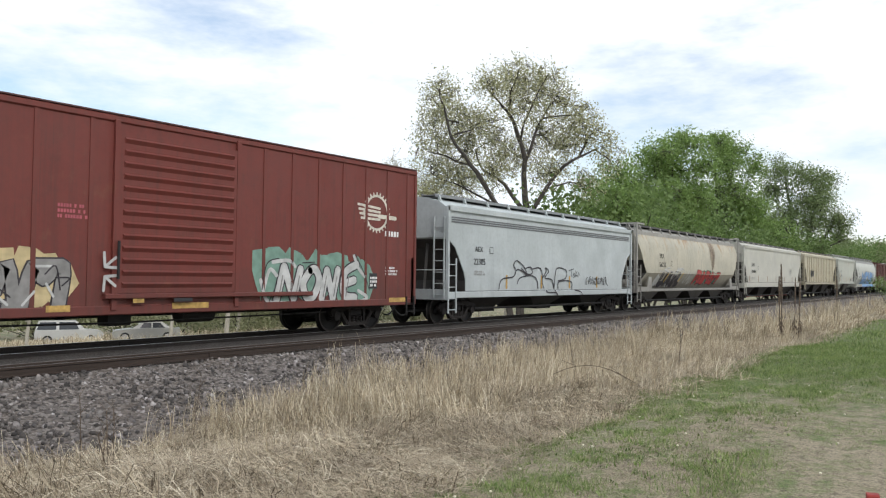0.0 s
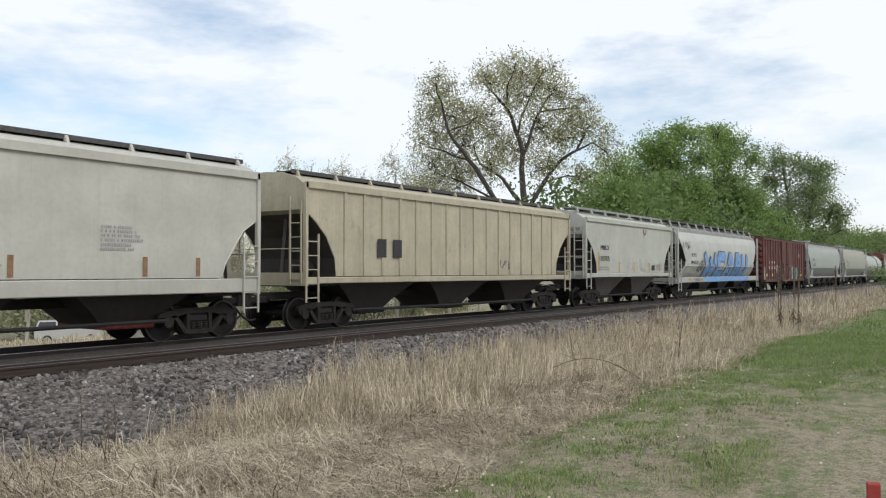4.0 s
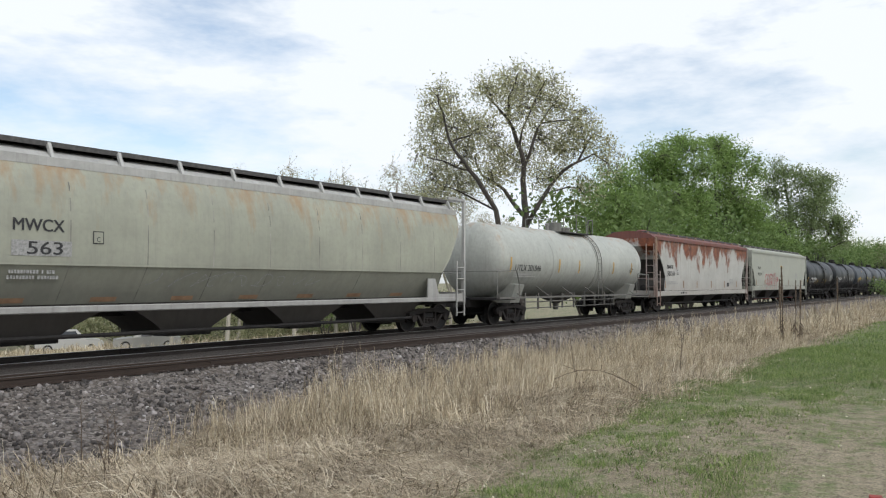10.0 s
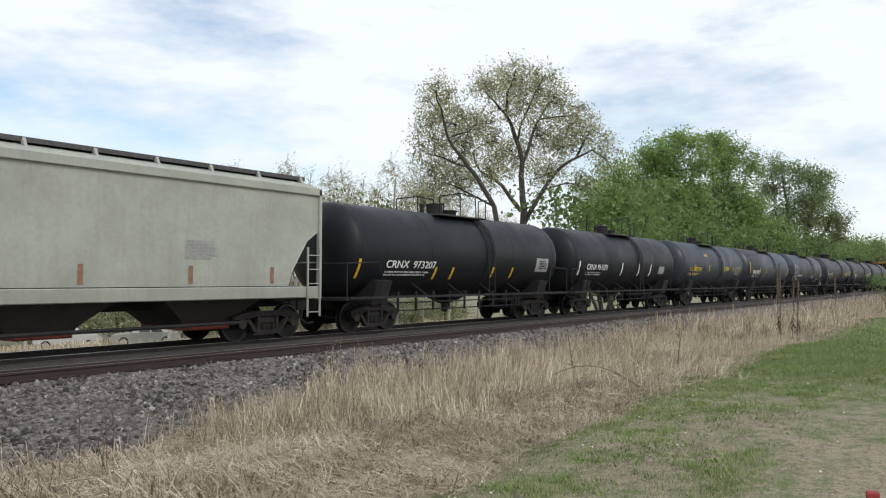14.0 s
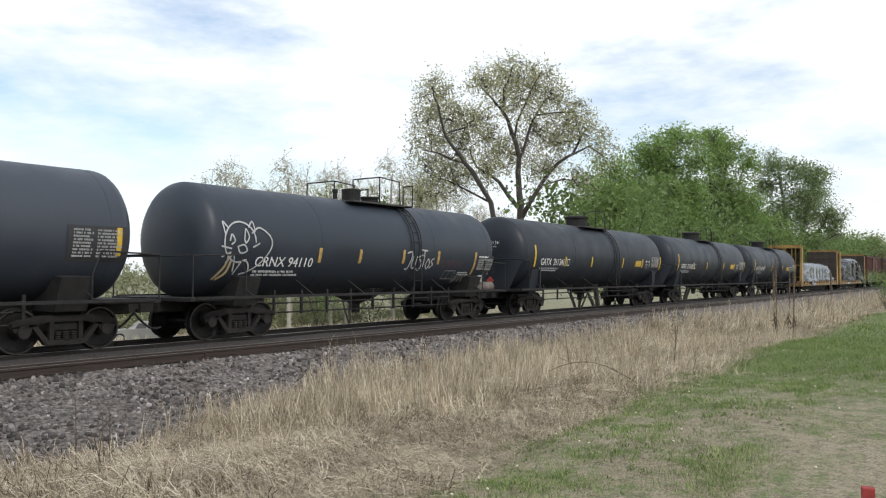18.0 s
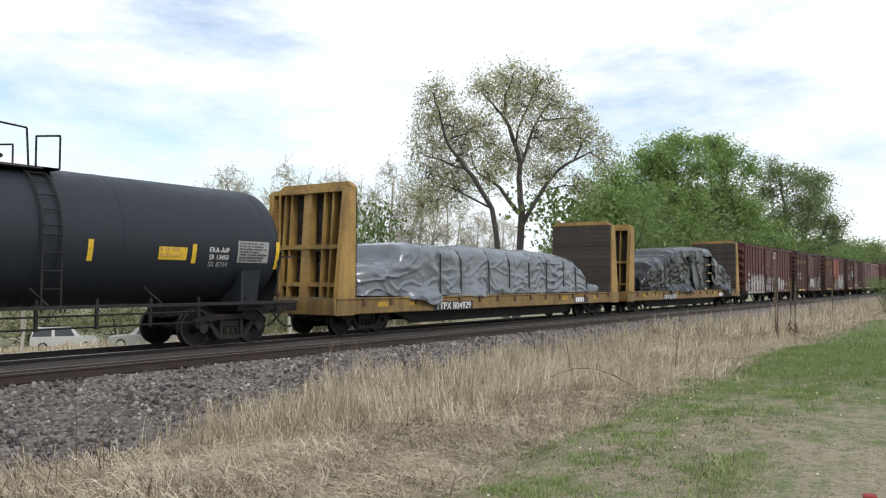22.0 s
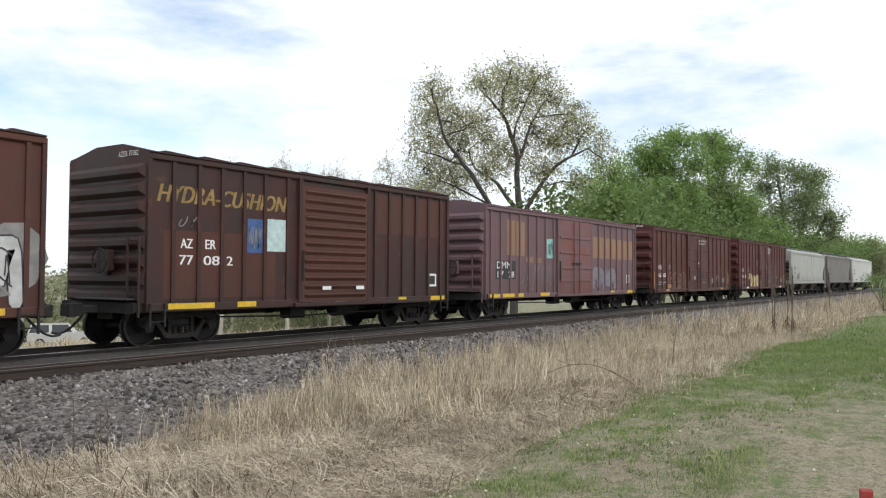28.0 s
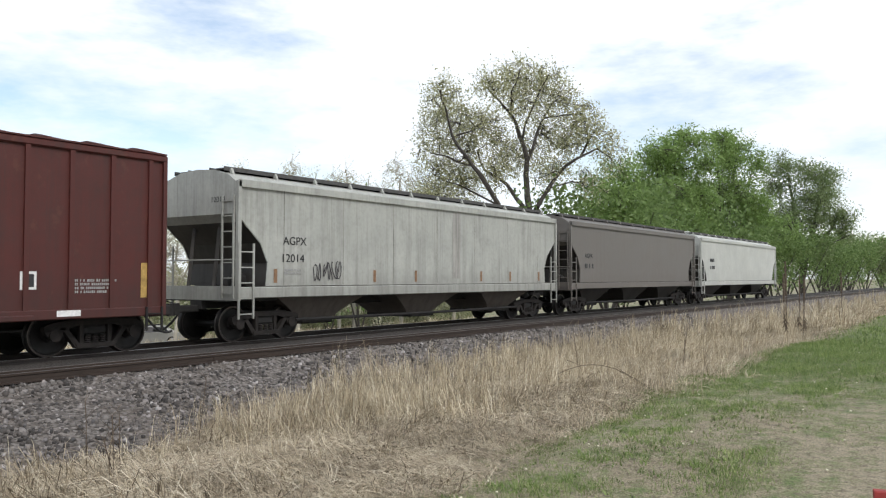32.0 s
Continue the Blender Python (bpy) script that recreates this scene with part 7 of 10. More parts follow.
        for sy in (-1, 1):
            part("corner_post", Mb().box(min(xe + s * 0.01, xe - s * 0.09), max(xe + s * 0.01, xe - s * 0.09), sy * HALF - 0.05, sy * HALF + 0.05, s0 - 0.05, eave + (0.45 if cage else 0.05)), trim, car)
            part("brace", Mb().tube((xe - s * 0.35, sy * 0.5, z_end + 0.1), (xe - s * 0.12, sy * 0.5, s0), 0.06, n=4), slope_paint, car)
        sx = x0 + 0.02 if s < 0 else x1 - 0.52
        ladder(car, sx, s0 - 0.5, s0 + 1.35, trim, 0.46, -HALF - 0.05, name="side_ladder")
        ladder(car, sx, s0 - 0.5, s0 + 1.35, trim, 0.46, HALF + 0.05, name="side_ladder")
        ladder(car, xe + s * 0.03, s0, eave + (0.4 if cage else -0.3), trim, 0.42, (-HALF + 0.1) if s < 0 else (HALF - 0.52), along="y", name="end_ladder")
        part("hand_rail", Mb().pipe([(xe + s * 0.02, -HALF, s0 + 0.95), (xe + s * 0.02, HALF, s0 + 0.95)], 0.018, 5), trim, car)
        part("brake_cylinder", Mb().lathe([(0.1, 0.0), (0.2, 0.06), (0.2, 0.55), (0.1, 0.62)], "x", 12, (xe - s * 0.9 - 0.3, -0.6, s0 + 0.42)), trim if cage else BLACK, car, smooth=True)
    if cage:
        for s in (-1, 1):
            xe = s * L / 2
            for sy in (-1, 1):
                part("roof_bridge", Mb().box(min(xe, xe - s * 1.0), max(xe, xe - s * 1.0), sy * HALF - 0.04, sy * HALF + 0.04, eave + 0.38, eave + 0.46), trim, car)
            part("roof_bridge", Mb().box(min(xe, xe - s * 0.1), max(xe, xe - s * 0.1), -HALF, HALF, eave + 0.38, eave + 0.46), trim, car)
            part("bolster_web", Mb().extrude_y([(xe - s * 0.1, s0), (xe - s * 2.1, s0), (xe - s * 2.1, s0 + 0.75), (xe - s * 1.7, s0 + 0.75), (xe - s * 1.5, s0 + 0.25), (xe - s * 0.1, s0 + 0.25)], -HALF - 0.01, -HALF + 0.03), sill_paint, car)
    # hopper bays with their outlet gates
    span = (L - 2 * c0) / bays
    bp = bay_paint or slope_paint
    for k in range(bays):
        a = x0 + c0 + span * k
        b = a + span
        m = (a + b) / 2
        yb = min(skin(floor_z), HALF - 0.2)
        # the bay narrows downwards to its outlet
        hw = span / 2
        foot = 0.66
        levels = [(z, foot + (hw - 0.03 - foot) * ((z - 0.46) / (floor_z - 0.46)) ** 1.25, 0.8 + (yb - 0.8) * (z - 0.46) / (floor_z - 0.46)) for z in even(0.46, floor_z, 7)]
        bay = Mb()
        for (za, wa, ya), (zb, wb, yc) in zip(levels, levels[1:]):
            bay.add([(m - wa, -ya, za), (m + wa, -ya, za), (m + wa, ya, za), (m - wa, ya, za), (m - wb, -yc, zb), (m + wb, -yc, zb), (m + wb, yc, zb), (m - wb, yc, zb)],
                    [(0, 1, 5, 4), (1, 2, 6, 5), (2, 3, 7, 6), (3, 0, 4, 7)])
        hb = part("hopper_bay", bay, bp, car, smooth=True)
        part("outlet_gate", Mb().chamfer(m - 0.6, m + 0.6, -0.95, 0.95, 0.36, 0.5, 0.02), gate or BLACK, hb)
    part("centre_sill", Mb().box(x0, x1, -0.22, 0.22, 0.84, 1.05), BLACK, car)
    part("brake_pipe", Mb().pipe([(x0 + 2.4, -1.1, 0.5), (0, -1.1, 0.48), (x1 - 2.4, -1.1, 0.5)], 0.05, 6), BLACK, car)
    running_gear(car, L, inset, 0.05)
    if stripes:
        m, z0, z1, xs = stripes
        for x in xs:
            patch(car, "reflector", x, z1, x + 0.12, z0, m, skin)
    return car


def class_mark(car, x, z, skin, ground):
    """A small square frame with a letter C beside the number."""
    patch(car, "class_frame", x, z + 0.26, x + 0.24, z, BLACK_INK, skin)
    patch(car, "class_field", x + 0.02, z + 0.24, x + 0.22, z + 0.02, ground, skin, lift=0.004)
    o = letters(car, "C", x + 0.08, z + 0.14, x + 0.16, z + 0.04, BLACK_INK, skin, 0.01)
    o.location.y = -0.008
    stencil(car, x + 0.05, z + 0.22, 0.14, 1, BLACK_INK, 5, 0.03, skin)


def make_hoppers():
    flat, rnd = flat_skin, round_skin
    F = lambda z: HALF - 0.02
    cutA = [(2.95, 0.0), (2.62, 0.5), (1.8, 1.05), (1.5, 1.15)]
    cutM = [(3.3, 0.0), (2.98, 0.45), (2.6, 0.85), (2.0, 1.2), (1.6, 1.25)]
    cutR = [(4.0, 0.15), (3.4, 0.35), (2.4, 0.95), (1.95, 1.35), (1.5, 1.2)]
    # white running board coloured mid-grey to paint in its shaded underside
    shade_board = plain("board_shade_grey", (0.24, 0.25, 0.255), 0.6, 0.3, 0.2, 10)
    # pale blue-grey car
    p = car_paint("pale_blue_grey", (0.437, 0.476, 0.476), (0.2, 0.2, 0.2), 0.25, 0.12, seed=20.0)
    c = hopper_car(22.1, 38.0, 3.95, p, "pale blue-grey covered hopper with black scrawled graffiti", F, cutA, 2.9, 3, 1.14, (0.9, 1.12), None, None, shade_board, p, rail_top=-0.03)
    letters(c, "AEX", -6.23, 2.7, -5.7, 2.52, BLACK_INK, F, 0.02)
    letters(c, "22305", -6.3, 2.28, -5.55, 2.06, BLACK_INK, F, 0.02)
    stencil(c, -6.25, 1.85, 0.8, 2, GREY_INK, 1, 0.06, F)
    line_tag(c, [[(-4.6, 1.2), (-4.4, 1.55), (-3.55, 1.66), (-3.3, 1.92), (-2.85, 1.86), (-2.5, 1.69)],
                 [(-3.4, 1.94), (-3.53, 2.1), (-3.3, 2.27), (-2.8, 2.07), (-2.48, 1.75)],
                 [(-2.95, 1.98), (-2.5, 1.77), (-2.1, 1.8), (-2.2, 2.03), (-2.6, 1.99)],
                 [(-3.28, 1.39), (-3.0, 1.63), (-2.1, 1.7), (-1.7, 1.52), (-1.63, 1.2)],
                 [(-2.07, 1.97), (-1.5, 2.02), (-1.28, 1.8), (-1.25, 1.42), (-1.1, 1.2)],
                 [(-1.23, 1.63), (-0.93, 1.9), (-1.0, 2.03), (-0.72, 1.9), (-1.03, 1.63), (-0.45, 1.55), (-0.27, 1.2)],
                 [(-0.24, 1.2), (-0.1, 1.9), (0.2, 2.05), (0.85, 1.94), (0.8, 1.62), (0.12, 1.51)], [(0.12, 1.2), (0.2, 1.47), (1.3, 1.49), (1.4, 1.2)]], 0.05, S_BLACK, F, label="black outline graffiti")
    line_tag(c, [[(-1.0, 1.12), (-0.8, 1.04), (-0.15, 1.02), (0.0, 0.93)], [(-0.2, 1.12), (0.05, 0.93)], [(1.64, 1.12), (2.2, 1.05), (2.37, 0.92)]], 0.05, S_BLACK, y=-HALF - 0.024)
    line_tag(c, [[(1.15, 1.95), (1.6, 2.03)], [(1.35, 1.98), (1.35, 1.68)], [(1.5, 1.7), (1.6, 1.85), (1.7, 1.72), (1.55, 1.66)], [(1.75, 1.95), (1.78, 1.68)], [(1.95, 1.95), (1.78, 1.8), (2.0, 1.7)], [(1.98, 1.66), (2.05, 1.9), (2.15, 1.75)]], 0.03, S_BLACK, F)
    scribble(c, 2.8, 1.72, 5.1, 1.32, 102, 11, 0.03, S_BLACK, F)
    patch(c, "number_patch", -5.25, 2.71, -5.0, 2.47, BLACK_INK, F)
    patch(c, "number_patch", -5.23, 2.69, -5.02, 2.49, p, F, lift=0.004)
    for a in (-4.1, -1.37, 1.14, 3.9):
        patch(c, "reflector", a, 1.72, a + 0.13, 1.2, GOLD, F)
    groove = plain("groove_grey", (0.14, 0.145, 0.15), 0.6, 0.2, 0.2, 10)
    for k in range(3):
        patch(c, "eave_line", -7.7, 3.66 - k * 0.075, 7.7, 3.61 - k * 0.075, groove, F)
    # cream round-sided car, rust along the top, graffiti below
    p = car_paint("cream", (0.46, 0.43, 0.34), (0.12, 0.11, 0.095), 0.95, 0.2, 0.9, 2.6, 4.15, seed=21.0, low=2.2)
    tr = car_paint("weathered_frame", (0.33, 0.32, 0.29), (0.1, 0.09, 0.08), 0.5, 0.3, seed=22.0)
    c = hopper_car(38.7, 57.15, 4.02, p, "cream round-sided hopper with rusty streaks and bright graffiti", rnd, cutR, 2.6, 4, 1.12, (0.98, 1.12), tr, tr, DARK_GRATING, tr, seams=8, cage=True, inset=1.3)
    letters(c, "TILX", -6.08, 2.99, -5.4, 2.75, BLACK_INK, rnd, 0.02)
    class_mark(c, -4.3, 2.35, rnd, p)
    letters(c, "56252", -6.07, 2.53, -5.1, 2.29, BLACK_INK, rnd, 0.02)
    runs = [car_paint("brown_runs", k, (0.07, 0.05, 0.04), 0.2, 0.6, seed=23.0) for k in ((0.17, 0.115, 0.075), (0.26, 0.2, 0.14), (0.34, 0.28, 0.2))]
    rg = random.Random(9)
    for k in range(13):
        x = 2.85 + 0.078 * k
        mid = 1 - abs(k - 6) / 7
        patch(c, "rust_run", x, 3.95 - 0.1 * rg.random(), x + rg.uniform(0.05, 0.1), 3.1 - 1.0 * mid + rg.uniform(-0.2, 0.2), runs[0 if 4 <= k <= 8 and k % 2 == 0 else rg.randint(1, 2)], rnd, lift=0.001 * (k % 3))
    spray_cloud(c, -6.0, 2.15, -2.2, 1.2, 103, 12, S_WHITE, rnd)
    for ch, a, b in (("U", -5.6, -4.6), ("A", -4.7, -3.65), ("B", -3.7, -2.85), ("L", -2.95, -2.15)):
        block_letter(c, ch, a, 2.08, b, 1.18, 0.34, S_BLACK, rnd, 0.016)
    line_tag(c, [[(x, 2.02), (x + 0.01, 2.02 - d)] for x, d in ((-5.45, 0.5), (-5.2, 0.3), (-4.4, 0.55), (-3.9, 0.35), (-3.5, 0.4), (-3.2, 0.6), (-2.8, 0.3))], 0.03, S_WHITE, rnd, lift=0.022)
    line_tag(c, [[(-4.62, 1.9), (-4.7, 1.5)], [(-2.25, 1.95), (-2.4, 1.5)]], 0.1, YELLOW, rnd, lift=0.02)
    scribble(c, -1.5, 2.2, -0.3, 1.25, 104, 4, 0.06, S_WHITE, rnd)
    wildstyle(c, 0.2, 2.1, 4.8, 1.35, 105, 5, S_RED, S_BLACK, S_GREEN, rnd, accent=S_PINK)
    # cream-white car with bright sill
    p = car_paint("ivory_white", (0.484, 0.476, 0.416), (0.25, 0.23, 0.2), 0.3, 0.1, seed=24.0)
    c = hopper_car(58.5, 77.1, 4.03, p, "ivory covered hopper with a clean white side sill", F, cutA, 2.9, 4, 1.48, (1.12, 1.46), p, p, DARK_GRATING, p, gate=RED_GATE, stripes=(BROWN_MARK, 1.52, 1.95, (-7.7, -5.3, -2.6, 0.2, 3.1, 6.0, 7.4)))
    letters(c, "XOMX", -7.15, 2.88, -6.25, 2.64, BLACK_INK, F, 0.02)
    class_mark(c, -5.4, 2.4, F, p)
    letters(c, "601053", -7.12, 2.4, -5.88, 2.16, BLACK_INK, F, 0.01)
    stencil(c, -7.1, 1.85, 1.0, 2, GREY_INK, 2, 0.06, F)
    stencil(c, 5.0, 2.6, 1.0, 6, GREY_INK, 3, 0.06, F)
    stencil(c, 1.0, 1.85, 2.4, 2, GREY_INK, 4, 0.05, F)
    end_letters(c, "601053", -9.3, -1.2, -0.5, 3.5, 3.65, BLACK_INK)
    # tan car with outside posts
    p = car_paint("tan_ochre", (0.45, 0.41, 0.3), (0.16, 0.13, 0.1), 0.3, 0.25, seed=25.0, spots=0.2)
    c = hopper_car(78.7, 94.5, 3.98, p, "tan covered hopper with outside posts and dark panels", F, cutM, 3.2, 3, 1.5, (1.3, 1.48), p, p, DARK_GRATING, p, posts=16)
    for a in (-4.9, -4.15):
        patch(c, "number_board", a, 2.6, a + 0.42, 2.05, BLACK_INK, F, lift=0.04, label="dark painted-out number")
    scribble(c, 2.0, 2.1, 3.0, 1.7, 106, 3, 0.03, S_BLACK, F)
    # short two-bay car
    p = car_paint("grey_ivory", (0.445, 0.452, 0.394), (0.22, 0.21, 0.18), 0.3, 0.12, seed=26.0)
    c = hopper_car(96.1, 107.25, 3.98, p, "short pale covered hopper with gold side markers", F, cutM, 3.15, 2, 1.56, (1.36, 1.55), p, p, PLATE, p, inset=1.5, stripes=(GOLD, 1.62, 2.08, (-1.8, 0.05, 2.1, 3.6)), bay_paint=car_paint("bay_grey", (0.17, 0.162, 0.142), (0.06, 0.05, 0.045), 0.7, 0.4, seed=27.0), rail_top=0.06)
    letters(c, "MBKX", -3.92, 2.84, -2.96, 2.62, BLACK_INK, F, 0.02)
    letters(c, "100705", -4.02, 2.35, -2.92, 2.1, BLACK_INK, F, 0.01)
    patch(c, "reflector", -4.2, 2.5, -4.06, 1.65, GOLD, F)
    stencil(c, -4.05, 1.86, 1.1, 2, GREY_INK, 5, 0.07, F)
    patch(c, "stencil_board", 2.5, 1.95, 2.95, 1.68, BLACK_INK, F)
    stencil(c, 3.2, 2.0, 1.0, 3, GREY_INK, 6, 0.07, F)
    mbr = Mb()
    ribbon(mbr, [(1.55 + 0.18 * math.cos(a), 3.68 + 0.16 * math.sin(a)) for a in even(2.6, 6.8, 9)], 0.08, F, None, 0.004)
    part("horseshoe_mark", mbr, plain("rust_mark", (0.25, 0.08, 0.04)), c)
    scribble(c, -1.4, 2.3, 1.8, 1.7, 107, 6, 0.02, GREY_INK, F)
    end_letters(c, "100705", -5.57, -1.3, -0.75, 3.45, 3.6, BLACK_INK)
    # round-sided car with the large blue word
    p = car_paint("chalk_white", (0.468, 0.476, 0.432), (0.2, 0.19, 0.17), 0.4, 0.14, seed=28.0, low=2.0)
    c = hopper_car(108.2, 125.8, 4.02, p, "white round-sided hopper with a huge blue graffiti word", rnd, [(3.9, 0.1), (3.45, 0.45), (2.9, 0.85), (2.25, 1.35), (1.55, 1.0)], 3.2, 4, 1.32, (0.98, 1.3), p, car_paint("dark_roof_grey", (0.3, 0.3, 0.29), seed=29.0), DARK_GRATING, p, rail_top=0.05)
    letters(c, "SCYX", -6.43, 2.7, -5.54, 2.5, BLACK_INK, rnd, 0.02)
    letters(c, "894870", -6.5, 2.27, -5.2, 2.06, BLACK_INK, rnd, 0.01)
    for s, a, b in (("W", -4.0, -1.3), ("E", -1.4, 0.75), ("A", 0.55, 2.72), ("B", 2.62, 4.32), ("U", 4.2, 6.05)):
        block_letter(c, s, a - 0.22, 2.95, b - 0.12, 1.02, 0.72, S_DKBLUE, rnd, 0.006)
        block_letter(c, s, a + 0.06, 2.88, b - 0.06, 1.08, 0.56, S_BLUE, rnd, 0.014)
        patch(c, "sprayed_foot", a + 0.05, 1.29, b - 0.05, 0.99, S_BLUE, y=-HALF - 0.026)
    scribble(c, -5.1, 2.35, -4.1, 1.6, 108, 7, 0.03, S_BLACK, rnd)
    scribble(c, -7.9, 3.4, -6.6, 2.9, 109, 4, 0.035, S_BLACK, rnd)
    scribble(c, -5.9, 1.25, -4.9, 1.02, 110, 5, 0.03, S_BLACK, y=-HALF - 0.022)
    patch(c, "reflector", -7.0, 1.2, -6.5, 1.1, GOLD, y=-HALF - 0.024)
    patch(c, "reflector", -4.6, 1.2, -4.2, 1.1, GOLD, y=-HALF - 0.024)
    # two grey-white cars with caged ends
    for (u0, u1), num, sd, base, ru in (((144.1, 161.7), "587", 30.0, (0.335, 0.365, 0.33), 0.0), ((163.3, 181.1), "563", 31.0, (0.335, 0.345, 0.275), 0.6)):
        # strong low darkening: dirt plus painted shade of the side that curves under
        p = car_paint("grey_white", base, (0.17, 0.165, 0.15), 0.75, 0.2, ru, 2.2, 4.1, seed=sd, low=2.3)
        tr = car_paint("frame_grey", (0.42, 0.42, 0.4), (0.14, 0.13, 0.12), 0.4, 0.25, seed=sd + 0.5)
        c = hopper_car(u0, u1, 4.03, p, "grey-white round-sided hopper with caged end platforms" + (" and rust runs" if ru else ""), rnd, cutR, 2.6, 5 if not ru else 4, 1.16, (1.0, 1.14), tr, tr, DARK_GRATING, tr, cage=True, inset=1.3, seams=9)
        class_mark(c, -4.85, 2.4, rnd, p)
        letters(c, "MWCX", -6.48, 2.84, -5.47, 2.6, BLACK_INK, rnd, 0.02)
        patch(c, "number_patch", -6.5, 2.42, -5.3, 2.12, GREY_INK, rnd)
        o = letters(c, num, -6.2, 2.4, -5.5, 2.15, BLACK_INK, rnd, 0.02)
        o.location.y = -0.006
        stencil(c, -6.5, 1.85, 1.1, 2, GREY_INK, 7, 0.07, rnd)
        for k in range(7):
            patch(c, "reflector", -6.6 + k * 2.0, 1.3, -6.0 + k * 2.0, 1.2, plain("worn_orange", (0.33, 0.2, 0.12)), rnd)
        scribble(c, -3.5, 1.85, 2.0, 1.5, 111 + int(sd), 9, 0.02, GREY_INK, rnd)
    # white car with heavy rust down from the roof
    p = car_paint("rust_streaked_white", (0.43, 0.43, 0.4), (0.2, 0.15, 0.11), 0.35, 0.2, 1.0, 2.1, 4.05, seed=33.0, drip=True)
    rr = car_paint("rusted_roof", (0.17, 0.06, 0.045), (0.06, 0.03, 0.025), 0.4, 0.4, seed=34.0)
    tr = car_paint("rusted_frame", (0.36, 0.31, 0.28), (0.15, 0.06, 0.03), 0.5, 0.6, 0.7, 1.0, 4.2, seed=35.0)
    c = hopper_car(199.4, 217.3, 4.02, p, "white covered hopper with heavy orange rust under the roof", F, [(3.6, 0.0), (3.2, 0.5), (2.5, 1.1), (1.9, 1.45), (1.5, 1.3)], 2.9, 4, 1.2, (0.92, 1.18), p, rr, DARK_GRATING, tr, rail_top=-0.12, stripes=(BROWN_MARK, 1.35, 1.75, (-7.6, -4.6, -2.2, 0.6, 3.4, 6.2)))
    letters(c, "NAHX", -7.21, 2.63, -6.25, 2.41, BLACK_INK, F, 0.01)
    class_mark(c, -5.65, 2.1, F, p)
    letters(c, "581344", -7.2, 2.27, -6.0, 2.02, BLACK_INK, F, 0.01)
    stencil(c, -7.2, 1.72, 1.7, 2, GREY_INK, 8, 0.06, F)
    stencil(c, 4.6, 1.9, 1.0, 4, GREY_INK, 9, 0.06, F)
    stencil(c, -5.1, 1.12, 1.1, 1, BLACK_INK, 10, 0.1, y=-HALF - 0.022)
    patch(c, "stencil_board", 4.0, 1.65, 4.5, 1.4, BLACK_INK, F)
    # clean pale car with red tag
    p = car_paint("pale_sage_white", (0.36, 0.372, 0.318), (0.16, 0.15, 0.13), 0.4, 0.12, seed=36.0)
    c = hopper_car(218.5, 237.3, 3.97, p, "clean pale covered hopper with a red outlined tag", F, cutA, 2.85, 4, 1.42, (1.1, 1.4), p, p, DARK_GRATING, p, gate=RED_GATE, stripes=(BROWN_MARK, 1.48, 1.9, (-8.0, -5.6, -0.1, 2.4, 5.1, 7.6)))
    letters(c, "WLPX", -7.49, 2.88, -6.64, 2.65, BLACK_INK, F, 0.01)
    letters(c, "921511", -7.5, 2.43, -6.48, 2.2, BLACK_INK, F, 0.01)
    stencil(c, -7.45, 1.9, 0.8, 3, GREY_INK, 11, 0.05, F)
    patch(c, "number_patch", -6.1, 2.55, -5.85, 2.25, GREY_INK, F)
    patch(c, "number_patch", -6.06, 2.51, -5.89, 2.29, p, F, lift=0.004)
    patch(c, "warning_label", -0.36, 3.05, 0.28, 2.83, YELLOW, F, label="yellow warning label")
    stencil(c, -0.32, 3.02, 0.55, 2, BLACK_INK, 12, 0.06, F, gap=0.6)
    crimson = chalk("crimson", (0.36, 0.035, 0.06))
    line_tag(c, [[(-4.75, 2.25), (-5.15, 2.28), (-5.42, 1.95), (-5.2, 1.6), (-4.75, 1.62), (-4.7, 1.85), (-5.0, 1.9)], [(-4.72, 1.45), (-4.65, 2.1), (-4.4, 2.28), (-4.1, 2.15), (-4.05, 1.45)], [(-4.4, 1.45), (-4.38, 1.9)],
                 [(-4.0, 1.5), (-3.95, 2.15), (-3.6, 2.35), (-3.35, 2.1), (-3.65, 1.9), (-3.3, 1.7), (-3.3, 1.45)], [(-3.75, 1.8), (-3.6, 1.55), (-3.45, 1.8)], [(-3.28, 1.45), (-3.2, 2.1), (-2.95, 2.3), (-2.7, 2.1), (-2.68, 1.45)],
                 [(-2.62, 1.45), (-2.55, 2.2), (-2.3, 2.45), (-2.1, 2.2), (-2.35, 1.95), (-2.0, 1.7), (-1.98, 1.45)]], 0.055, crimson, F, label="crimson bubble graffiti outline")
    line_tag(c, [[(-5.3, 1.36), (-5.25, 1.2), (-5.1, 1.12)], [(-4.7, 1.38), (-4.85, 1.14)], [(-4.05, 1.38), (-4.15, 1.13)], [(-3.3, 1.38), (-3.35, 1.13)], [(-2.68, 1.38), (-2.75, 1.14)], [(-2.0, 1.38), (-2.12, 1.14)]], 0.04, crimson, y=-HALF - 0.024)
    scribble(c, -1.9, 2.15, -1.3, 1.75, 113, 5, 0.03, crimson, F)
    stencil(c, 5.0, 2.5, 1.0, 6, GREY_INK, 13, 0.05, F)
    end_letters(c, "WLPX", -9.4, -1.0, -0.6, 3.6, 3.72, BLACK_INK)
    end_letters(c, "921511", -9.4, -1.05, -0.5, 3.4, 3.52, BLACK_INK)
    # last three cars
    p = car_paint("streaked_white", (0.4, 0.405, 0.37), (0.13, 0.125, 0.11), 0.5, 0.4, seed=37.0)
    cutG = [(3.2, 0.0), (2.95, 0.25), (2.5, 0.75), (2.0, 1.0), (1.5, 0.95)]
